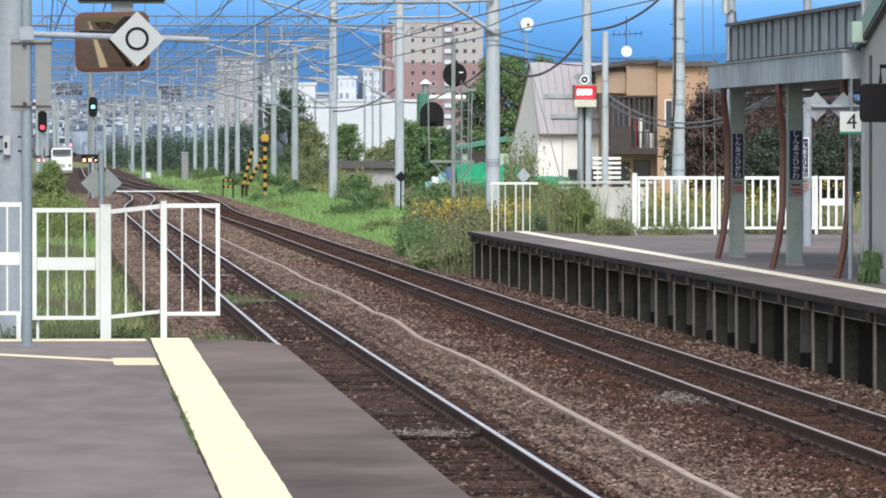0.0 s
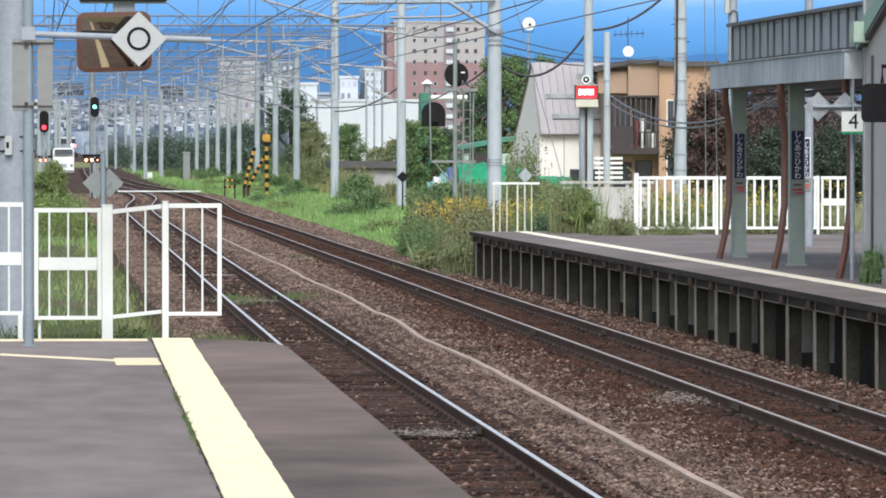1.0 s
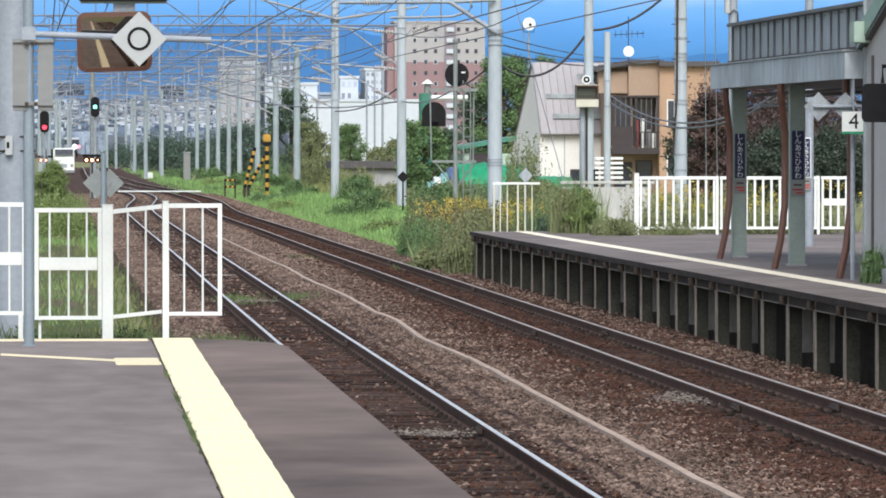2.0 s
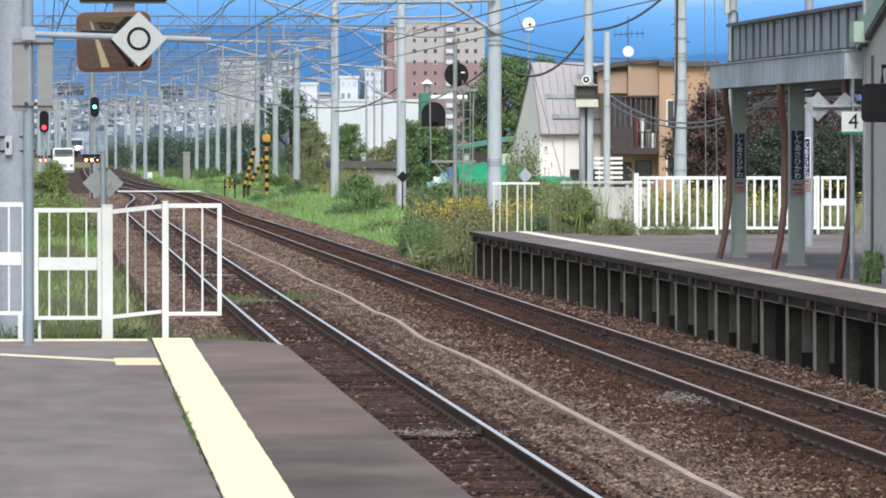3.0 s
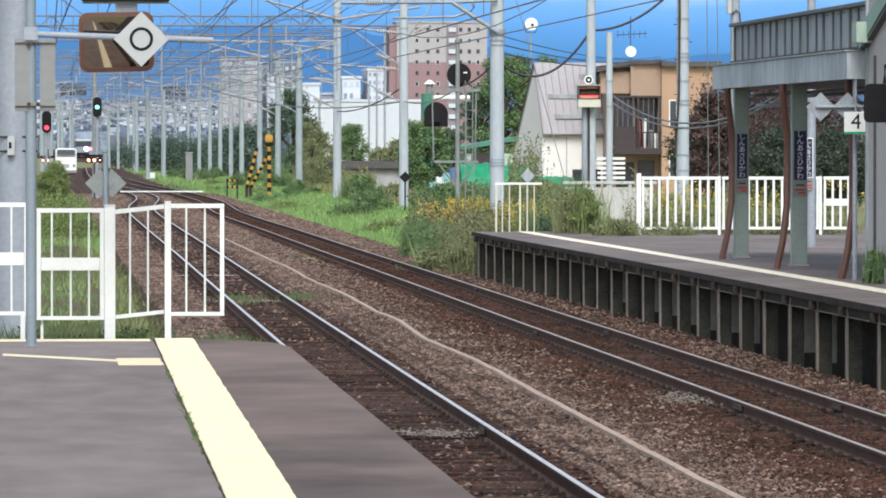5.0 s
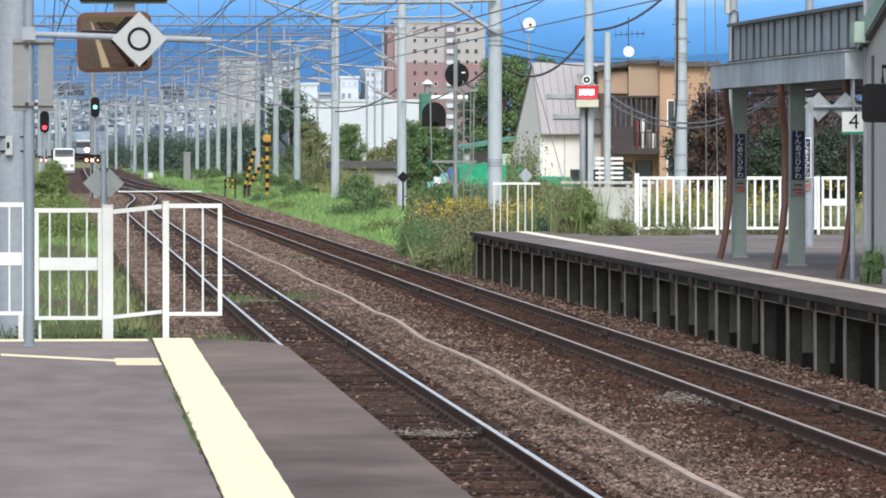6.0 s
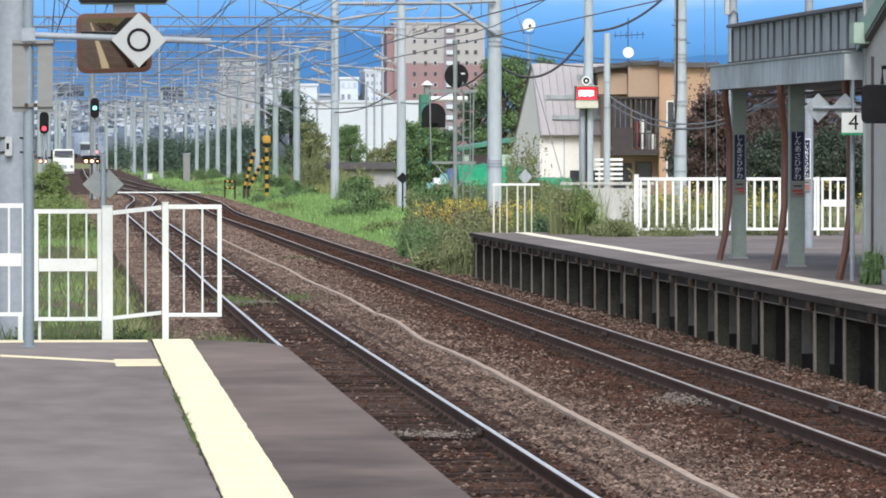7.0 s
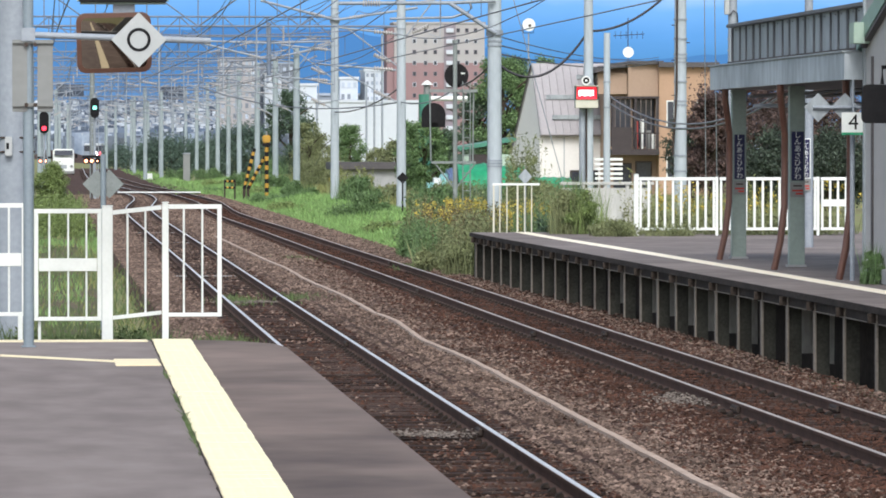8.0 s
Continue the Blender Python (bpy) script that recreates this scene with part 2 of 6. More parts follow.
def box(bm, x0, x1, y0, y1, z0, z1, bevel=0.0, mi=0):
    vs = [bm.verts.new(p) for p in ((x0, y0, z0), (x1, y0, z0), (x1, y1, z0), (x0, y1, z0), (x0, y0, z1), (x1, y0, z1), (x1, y1, z1), (x0, y1, z1))]
    fs = [bm.faces.new([vs[i] for i in q]) for q in ((3, 2, 1, 0), (4, 5, 6, 7), (0, 1, 5, 4), (1, 2, 6, 5), (2, 3, 7, 6), (3, 0, 4, 7))]
    for f in fs:
        f.material_index = mi
    if bevel:
        bmesh.ops.bevel(bm, geom=list({e for f in fs for e in f.edges}), offset=bevel, segments=2, affect="EDGES")
    return bm


def B(x0, x1, y0, y1, z0, z1, bevel=0.0):
    return box(bmesh.new(), x0, x1, y0, y1, z0, z1, bevel)


def tube(bm, pts, r0, r1=None, seg=8, caps=True, mi=0):
    """A round bar along points, tapering from r0 to r1."""
    pts = [Vector(p) for p in pts]
    r1 = r0 if r1 is None else r1
    rings = []
    for i, p in enumerate(pts):
        d = (pts[min(i + 1, len(pts) - 1)] - pts[max(i - 1, 0)]).normalized()
        up = Vector((0, 0, 1)) if abs(d.z) < 0.9 else Vector((1, 0, 0))
        a = d.cross(up).normalized()
        c = a.cross(d).normalized()
        r = r0 + (r1 - r0) * i / max(1, len(pts) - 1)
        rings.append([bm.verts.new(p + (a * math.cos(k * math.tau / seg) + c * math.sin(k * math.tau / seg)) * r) for k in range(seg)])
    for u, v in zip(rings, rings[1:]):
        for k in range(seg):
            f = bm.faces.new((u[k], u[(k + 1) % seg], v[(k + 1) % seg], v[k]))
            f.smooth = seg > 5
            f.material_index = mi
    if caps and seg > 2:
        bm.faces.new([bm.verts.new(v.co) for v in rings[0][::-1]]).material_index = mi
        bm.faces.new([bm.verts.new(v.co) for v in rings[-1]]).material_index = mi
    return bm


def T(pts, r0, r1=None, seg=8):
    return tube(bmesh.new(), pts, r0, r1, seg)


def prism(bm, poly, y0, y1, mi=0, axis="y"):
    """A polygon in (x, z) pushed from y0 to y1 (or in (y, z) pushed along x)."""
    at = (lambda p, d: (p[0], d, p[1])) if axis == "y" else (lambda p, d: (d, p[0], p[1]))
    a = [bm.verts.new(at(p, y0)) for p in poly]
    b = [bm.verts.new(at(p, y1)) for p in poly]
    fs = [bm.faces.new(a), bm.faces.new(b[::-1])]
    for i in range(len(poly)):
        j = (i + 1) % len(poly)
        fs.append(bm.faces.new((a[j], a[i], b[i], b[j])))
    for f in fs:
        f.material_index = mi
    bmesh.ops.recalc_face_normals(bm, faces=fs)
    return bm


def P(poly, y0, y1, axis="y"):
    return prism(bmesh.new(), poly, y0, y1, 0, axis)


def sweep(bm, profile, path, mi=0):
    """A closed (x, z) profile swept along (x, y, z) points that run roughly along y."""
    rings = [[bm.verts.new((p[0] + q[0], p[1], p[2] + q[1])) for q in profile] for p in path]
    for u, v in zip(rings, rings[1:]):
        for k in range(len(profile)):
            j = (k + 1) % len(profile)
            bm.faces.new((u[k], u[j], v[j], v[k])).material_index = mi
    bm.faces.new(rings[0])
    bm.faces.new(rings[-1][::-1])
    return bm


def spline(points, y):
    """Smooth interpolation through (y, x) points."""
    ys = [p[0] for p in points]
    i = max(0, min(len(points) - 2, int(np.searchsorted(ys, y)) - 1))
    (y0, x0), (y1, x1) = points[i], points[i + 1]
    t = max(0.0, min(1.0, (y - y0) / (y1 - y0)))
    s0 = (x1 - points[i - 1][1]) / (y1 - points[i - 1][0]) if i else 0.0
    s1 = (points[i + 2][1] - x0) / (points[i + 2][0] - y0) if i + 2 < len(points) else 0.0
    h = y1 - y0
    return (2 * t**3 - 3 * t**2 + 1) * x0 + (t**3 - 2 * t**2 + t) * h * s0 + (3 * t**2 - 2 * t**3) * x1 + (t**3 - t**2) * h * s1


def mesh_from(name, verts, faces, mat, parent=None, label=""):
    me = bpy.data.meshes.new(name)
    me.from_pydata(verts, [], faces)
    me.materials.append(M[mat])
    ob = new(name, me)
    if parent:
        ob.parent = parent
    return tagged(ob, label)


def leaves(rng, blobs, n, size, droop=0.0):
    """Small bent leaf shapes strewn through ellipsoids (cx, cy, cz, rx, ry, rz)."""
    w = np.array([b[3] * b[4] * b[5] for b in blobs]) ** 0.67
    pick = rng.choice(len(blobs), n, p=w / w.sum())
    bl = np.array(blobs)[pick]
    d = rng.normal(size=(n, 3))
    d /= np.linalg.norm(d, axis=1)[:, None]
    c = bl[:, :3] + d * (rng.random(n)[:, None] ** 0.6 * np.where(rng.random(n) < 0.12, 1.45, 1.0)[:, None]) * bl[:, 3:]
    a = rng.normal(size=(n, 3))
    a[:, 2] -= droop
    a /= np.linalg.norm(a, axis=1)[:, None]
    b = np.cross(a, rng.normal(size=(n, 3)))
    b /= np.linalg.norm(b, axis=1)[:, None]
    s = size * (0.6 + 0.8 * rng.random(n))[:, None]
    v = np.stack([c - a * s, c + b * s * 0.5, c + a * s, c - b * s * 0.5], 1).reshape(-1, 3)
    return v.tolist(), [(4 * i, 4 * i + 1, 4 * i + 2, 4 * i + 3) for i in range(n)]


def blades(rng, xs, ys, zs, h, width, lean=0.35):
    """Upright grass blades, one narrow triangle pair each."""
    n = len(xs)
    base = np.stack([xs, ys, zs], 1)
    ang = rng.random(n) * math.tau
    side = np.stack([np.cos(ang), np.sin(ang), np.zeros(n)], 1)
    hh = h * (0.5 + 0.9 * rng.random(n))
    tip = base + np.stack([rng.normal(size=n) * lean * hh, rng.normal(size=n) * lean * hh, hh], 1)
    mid = base * 0.45 + tip * 0.55
    mid[:, 2] += 0.12 * hh
    w = (width * (0.7 + 0.6 * rng.random(n)))[:, None]
    v = np.stack([base - side * w, base + side * w, mid + side * w * 0.7, tip, mid - side * w * 0.7], 1).reshape(-1, 3)
    return v.tolist(), [(5 * i, 5 * i + 1, 5 * i + 2, 5 * i + 3, 5 * i + 4) for i in range(n)]


# ---- ground ----
BED_L, BED_R = 2.0, 10.6


def ground_z(x, y):
    """Level of the earth: track bed in the middle, a bank to the side of it."""
    z = -0.46
    if x > 10.4 and y > 124:
        z += 0.55 * min(1.0, (x - 10.4) / 4.0) * min(1.0, (y - 124) / 10) * (1.0 if y < 420 else max(0.0, 1 - (y - 420) / 80))
    return z


def ground_sheet():
    xs = [-3500, -1200, -400, -120, -40, -15, -8, -5, -3, -1.5, 0, 1.0, 1.8, 2.4, 3, 4, 5, 6, 7, 8, 9, 10, 10.4, 11, 11.6, 12.2, 13, 14, 15, 17, 20, 25, 32, 45, 70, 120, 400, 1200, 3500]
    ys = [-300, -100, -30, 0, 20, 40, 60, 80, 100, 120, 124, 128, 134, 140, 150, 165, 180, 200, 225, 250, 280, 320, 360, 400, 420, 450, 480, 500, 600, 750, 900, 1200, 1800, 2600, 4800]
    v = [(x, y, ground_z(x, y) + (0.04 * noise.noise((x * 0.6, y * 0.25, 0)) if abs(x) < 40 else 0)) for y in ys for x in xs]
    n = len(xs)
    f = [(j * n + i, j * n + i + 1, (j + 1) * n + i + 1, (j + 1) * n + i) for j in range(len(ys) - 1) for i in range(n - 1)]
    tagged(mesh_from("ground", v, f, "earth"), "flat grassy earth running to the horizon", "ground", kind="structure")


ground_sheet()

CL1 = [(0, 4.08), (60, 4.10), (81, 4.125), (109, 4.165), (134, 4.215), (160, 4.25), (190, 4.28), (229, 4.4), (253, 4.82), (281, 5.65), (298, 5.87), (315, 5.8), (335, 5.5), (360, 5.0), (400, 4.8), (500, 5.2), (640, 6.0)]
CL2 = [(0, 8.72), (50, 8.57), (64, 8.52), (80, 8.46), (100, 8.39), (125, 8.32), (153, 8.2), (185, 8.12), (210, 7.98), (232, 7.99), (252, 8.3), (270, 8.58), (285, 8.55), (301, 8.42), (333, 8.05), (367, 7.2), (400, 6.8), (500, 6.4), (640, 7.6)]


def ballast_bed():
    """Crushed-stone bed, uneven, with low shoulders."""
    bm = bmesh.new()
    ys = [-40 + i * 5 for i in range(11)] + [15 + i * 0.75 for i in range(200)] + [165 + i * 4 for i in range(120)]
    us = [i / 46 for i in range(47)]
    rows = []
    for y in ys:
        row = []
        for u in us:
            x = BED_L + (BED_R - BED_L) * u
            z = -0.15 + 0.035 * noise.noise((x * 1.7, y * 0.7, 3)) + 0.02 * noise.noise((x * 5, y * 3, 7))
            for c in (spline(CL1, y), spline(CL2, y)):
                if abs(x - c) < 1.0:
                    z -= 0.028
            if 5.3 < x < 7.1:
                z += 0.045
            z -= 0.35 * max(0, (0.08 - u) / 0.08) + 0.35 * max(0, (u - 0.95) / 0.05)
            row.append(bm.verts.new((x, y, z)))
        rows.append(row)
    for a, b in zip(rows, rows[1:]):
        for k in range(len(us) - 1):
            bm.faces.new((a[k], a[k + 1], b[k + 1], b[k]))
    tagged(link("ballast_bed", bm, "ballast", smooth=True), "brown crushed-stone ballast bed under the tracks", "ballast", kind="structure")


ballast_bed()


def verge():
    bm = bmesh.new()
    xs = [-7 + 0.75 * i for i in range(13)]
    ys = [57 + 5 * i for i in range(50)]
    rows = [[bm.verts.new((x, y, -0.40 + 0.07 * noise.noise((x * 0.7, y * 0.3, 9)) - (0.25 if x > 1.9 else 0))) for x in xs] for y in ys]
    for a, b in zip(rows, rows[1:]):
        for k in range(len(xs) - 1):
            bm.faces.new((a[k], a[k + 1], b[k + 1], b[k]))
    tagged(link("verge", bm, "verge", smooth=True), "brown weedy soil beside the nearer track", "ground", kind="structure")


verge()

# loose stones on the bed
rng = np.random.default_rng(4)


def stones(name, x, y, z, s, mat, label):
    """Angular pebbles, each a small uneven pyramid pair open below."""
    n = len(x)
    c = np.stack([x, y, z], 1)
    base = np.array([(1, 0, 0), (0, 1, 0), (-1, 0, 0), (0, -1, 0), (0, 0, 1)], float)
    v = c[:, None, :] + (base[None] + rng.normal(size=(n, 5, 3)) * 0.28) * s[:, None, None] * np.array([1.2, 1.2, 0.85])
    f = []
    for o in range(0, 5 * n, 5):
        f += [(o, o + 1, o + 4), (o + 1, o + 2, o + 4), (o + 2, o + 3, o + 4), (o + 3, o, o + 4)]
    tagged(mesh_from(name, v.reshape(-1, 3).tolist(), f, mat), label, "ballast", kind="stuff")


def ballast_stones():
    n = 270000
    y = 43 + 275 * rng.random(n) ** 2.3
    x = BED_L + 0.2 + (BED_R - BED_L - 0.4) * rng.random(n)
    keep = np.ones(n, bool)
    c1, c2 = (np.interp(y, [q[0] for q in cl], [q[1] for q in cl]) for cl in (CL1, CL2))
    for c in (c1, c2):
        keep &= np.abs(np.abs(x - c) - 0.566) > 0.165
        keep &= ~((np.abs(x - c) < 0.95) & (rng.random(n) < (0.78 if c is c1 else 0.35)))
    x, y, c1, c2 = x[keep], y[keep], c1[keep], c2[keep]
    n = len(x)
    s = (0.010 + 0.019 * rng.random(n) ** 2) * (1 + 0.3 * np.clip((y - 60) / 60, 0, 4))
    z = np.full(n, -0.14) + 0.03 * rng.random(n) + np.where((x > 5.3) & (x < 7.1), 0.045, 0)
    z -= np.where((np.abs(x - c1) < 1.0) | (np.abs(x - c2) < 1.0), 0.022, 0)
    # Greyer stones with distance paint the brighter stone tops of the grazing view.
    grey = ((x + 0.45 * rng.normal(size=n) < 6.5) & (np.abs(x - c1) > 1.0)) | ((np.abs(x - c1) < 1.0) & (rng.random(n) < 0.22)) | ((np.abs(x - c2) > 0.95) & (rng.random(n) < np.clip((y - 85) / 70, 0.12, 0.9))) | ((x > 9.5) & (rng.random(n) < 0.4))
    stones("ballast_stones", x[grey], y[grey], z[grey], s[grey], "stone", "loose angular grey-brown ballast stones on the track bed")
    stones("ballast_stones", x[~grey], y[~grey], z[~grey], s[~grey], "stone_rust", "loose rusty brown ballast stones on the track bed")
    for x0, y0, sx, sy in ((4.15, 57.0, 0.28, 0.35), (7.62, 64.6, 0.2, 0.8), (4.1, 104.5, 0.3, 0.4)):
        m = 320
        stones("pale_gravel", x0 + sx * rng.normal(size=m), y0 + sy * rng.normal(size=m), -0.115 + 0.03 * rng.random(m), 0.008 + 0.013 * rng.random(m), "pale_stone", "pale crushed gravel patch by a rail joint")


ballast_stones()

# ---- tracks ----
RAIL_Y = [-40 + 5 * i for i in range(137)]
WEB = [(-0.063, -0.148), (0.063, -0.148), (0.063, -0.138), (0.012, -0.12), (0.012, -0.045), (0.0325, -0.035), (0.0325, -0.006), (-0.0325, -0.006), (-0.0325, -0.035), (-0.012, -0.045), (-0.012, -0.12), (-0.063, -0.138)]
HEAD = [(-0.024, -0.006), (0.03, -0.006), (0.03, -0.003), (0.022, 0.0), (-0.016, 0.0), (-0.024, -0.003)]


def sleeper_mesh(mat):
    bm = bmesh.new()
    box(bm, -1.05, 1.05, -0.1, 0.1, -0.29, -0.148, 0.012)
    me = bpy.data.meshes.new("sleeper")
    bm.to_mesh(me)
    bm.free()
    me.materials.append(M[mat])
    return me


SLEEPER, SLEEPER_PALE = sleeper_mesh("sleeper"), sleeper_mesh("concrete")
PALE = (107.0, 127.5, 151.6, 170.0, 188.0, 207.0)


def railway_track(cl, top, joints, label):
    tr = thing("railway_track", (0, 0, 0), label, "railway track", "running tracks", "structure")
    for side in (-0.566, 0.566):
        pts = [(spline(cl, y) + side, y, 0) for y in RAIL_Y]
        rail = link("rail", sweep(bmesh.new(), WEB, pts), "rail_side", tr)
        link("rail_head", sweep(bmesh.new(), HEAD, pts), top, rail, "worn running surface")
        for jy in joints:
            for s in (-1, 1):
                bm = bmesh.new()
                x = spline(cl, jy) + side + s * 0.036
                box(bm, x - 0.022, x + 0.022, jy - 0.28, jy + 0.28, -0.105, -0.035, 0.008)
                for k in (-0.2, -0.07, 0.07, 0.2):
                    tube(bm, [(x - 0.035, jy + k, -0.08), (x + 0.035, jy + k, -0.08)], 0.018, seg=6)
                link("fishplate", bm, "iron", tr)
    spikes = bmesh.new()
    y = 30.0 - 104 * 25 / 37
    i = -104
    rest = bmesh.new()
    while y < 600:
        c = spline(cl, y)
        if 0 <= i < 290:
            ob = new("sleeper", SLEEPER)
            ob.parent = tr
            if cl is CL1 and min(abs(y - q) for q in PALE) < 0.34:
                ob.data = SLEEPER_PALE
            ob.matrix_basis = pose(c, y, random.uniform(-0.018, 0.01), 0, 0, random.uniform(-0.7, 0.7))
        else:
            box(rest, c - 1.05, c + 1.05, y - 0.1, y + 0.1, -0.29, -0.15)
        if 25 < y < 130:
            for side in (-0.566, 0.566):
                for s in (-0.095, 0.095):
                    prism(spikes, [(c + side + s * 0.6, -0.15), (c + side + s * 1.45, -0.15), (c + side + s * 1.2, -0.118), (c + side + s * 0.75, -0.105)], y - 0.06, y + 0.06)
        y += 25 / 37
        i += 1
    tagged(link("rail_clips", spikes, "recess", tr, "dark rail spikes and tie plates"), kind="stuff")
    tagged(link("far_sleepers", rest, "sleeper", tr), kind="stuff")
    return tr


railway_track(CL1, "rail_top", [32.0, 57.0, 82.0, 106, 130], "straight railway track with bright worn rails on timber sleepers")
railway_track(CL2, "rail_dull", [36.5, 61.7, 86.0, 111, 136], "straight railway track with dull brown rails on timber sleepers")


CABLE = [(30, 5.84), (46, 5.86), (55, 5.89), (69, 5.96), (74, 5.99), (78, 5.95), (82, 5.87), (86, 5.93), (92, 6.03), (97, 5.96), (102, 5.99), (108, 6.01), (119, 5.9), (127, 5.95), (132, 5.95), (138, 5.88), (150, 5.83), (164, 5.78), (190, 5.7)]


def mid_cable():
    pts = []
    for i in range(120):
        y = 38 + i * 1.15
        pts.append((spline(CABLE, y) + 0.03 * noise.noise((y * 0.5, 2, 1)), y, -0.068 + 0.015 * noise.noise((y * 0.4, 5, 0))))
    tagged(link("cable_duct", sweep(bmesh.new(), [(-0.05, -0.03), (0.05, -0.03), (0.042, 0.03), (-0.042, 0.03)], pts), "cable_beige"), "pale beige cable lying on the ballast between tracks", "cable")


mid_cable()
tagged(link("switch_rod", T([(4.8, 318, 0.03), (9.6, 318, 0.03)], 0.045), "white"), "white point rod lying across both tracks", "switch rod")

# ---- station platforms ----
PZ = 0.9


def near_platform():
    pf = thing("platform", (0, 0, 0), "grey asphalt station platform with yellow tactile edge strip", "platform", "platforms", "structure")
    poly = [(-9, -40), (2.51, -40), (2.51, 54.6), (2.42, 55.6), (2.1, 56.4), (1.6, 56.75), (-9, 57.6)]
    bm = bmesh.new()
    a = [bm.verts.new((x, y, PZ)) for x, y in poly]
    b = [bm.verts.new((x, y, PZ - 0.14)) for x, y in poly]
    bm.faces.new(a)
    for i in range(len(poly)):
        j = (i + 1) % len(poly)
        bm.faces.new((a[i], b[i], b[j], a[j]))
    link("deck", bm, "asphalt", pf)
    bm = bmesh.new()
    edge = [(1.108, -40), (2.506, -40), (2.506, 54.6), (2.416, 55.58), (2.09, 56.36), (1.61, 56.7)]
    a = [bm.verts.new((x, y, PZ + 0.004)) for x, y in edge]
    b = [bm.verts.new((x, y, PZ)) for x, y in edge]
    bm.faces.new(a)
    for i in range(len(edge)):
        j = (i + 1) % len(edge)
        bm.faces.new((a[i], b[i], b[j], a[j]))
    link("edge_paving", bm, "asphalt_edge", pf, "darker worn paving beside the platform edge")
    bm = bmesh.new()
    poly = [(x - 0.12 if x > 0 else x, min(y, 56.3)) for x, y in poly]
    a = [bm.verts.new((x, y, PZ - 0.14)) for x, y in poly]
    b = [bm.verts.new((x, y, -0.5)) for x, y in poly]
    for i in range(len(poly)):
        j = (i + 1) % len(poly)
        bm.faces.new((a[i], b[i], b[j], a[j]))
    link("retaining_wall", bm, "concrete", pf)
    # tactile tiles with raised domes
    bm = bmesh.new()
    box(bm, -0.2, 0.2, -0.198, 0.198, 0.0, 0.012, 0.003)
    for i in range(5):
        for j in range(5):
            x, y = -0.144 + i * 0.072, -0.144 + j * 0.072
            lo = [bm.verts.new((x + 0.018 * math.cos(k * math.tau / 6), y + 0.018 * math.sin(k * math.tau / 6), 0.012)) for k in range(6)]
            hi = [bm.verts.new((x + 0.011 * math.cos(k * math.tau / 6), y + 0.011 * math.sin(k * math.tau / 6), 0.0136)) for k in range(6)]
            bm.faces.new(hi)
            for k in range(6):
                bm.faces.new((lo[k], lo[(k + 1) % 6], hi[(k + 1) % 6], hi[k]))
    tile = link("tactile_tile", bm, "yellow", pf)
    me = tile.data
    k = 0
    y = 56.5
    while y > -25:
        ob = tile if k == 0 else new("tactile_tile", me)
        ob.parent = pf
        ob.matrix_basis = pose(1.35 + (y - 45) * 0.0052 + random.uniform(-0.004, 0.004), y, PZ + 0.003 + random.uniform(0, 0.002), 0, 0, random.uniform(-0.4, 0.4))
        y -= 0.4
        k += 1
    bm = bmesh.new()
    ya, wa = 56.6, 0.03
    while ya > 20:
        yb, wb = ya - random.uniform(0.1, 0.35), random.uniform(0.002, 0.017)
        xa, xb = 1.146 + (ya - 45) * 0.0052, 1.146 + (yb - 45) * 0.0052
        bm.faces.new([bm.verts.new(p) for p in ((xb - wb, yb, PZ + 0.003), (xb, yb, PZ + 0.003), (xa, ya, PZ + 0.003), (xa - wa, ya, PZ + 0.003))])
        ya, wa = yb, wb
    link("joint_dirt", bm, "recess", pf, "dark dirty joint beside the tactile strip")
    link("end_line", P([(-8, PZ), (1.16, PZ), (1.16, PZ + 0.004), (-8, PZ + 0.004)], 56.25, 56.85), "line", pf, "worn pale line along the platform end")
    bm = bmesh.new()
    pts = [(-8, 62.5), (-0.33, 52.7), (0.75, 51.2), (1.16, 50.5)]
    for (x0, y0), (x1, y1) in zip(pts, pts[1:]):
        w = 0.28
        vs = [bm.verts.new(p) for p in ((x0, y0 - w, PZ + 0.004), (x1, y1 - w, PZ + 0.004), (x1, y1 + w, PZ + 0.004), (x0, y0 + w, PZ + 0.004))]
        bm.faces.new(vs)
    for f in list(bm.faces)[:1]:
        bm.faces.remove(f)
    link("guide_line", bm, "line", pf, "worn yellow guide line")
    link("guide_block", B(0.74, 1.15, 50.2, 51.6, PZ, PZ + 0.012, 0.003), "line", pf, "thick yellow guide block")
    return pf


near_platform()


def edge_x(y):
    """Face of the far platform along the second track."""
    return spline([(20, 10.75), (60, 10.5), (80, 10.33), (100, 10.12), (124, 9.85)], y)


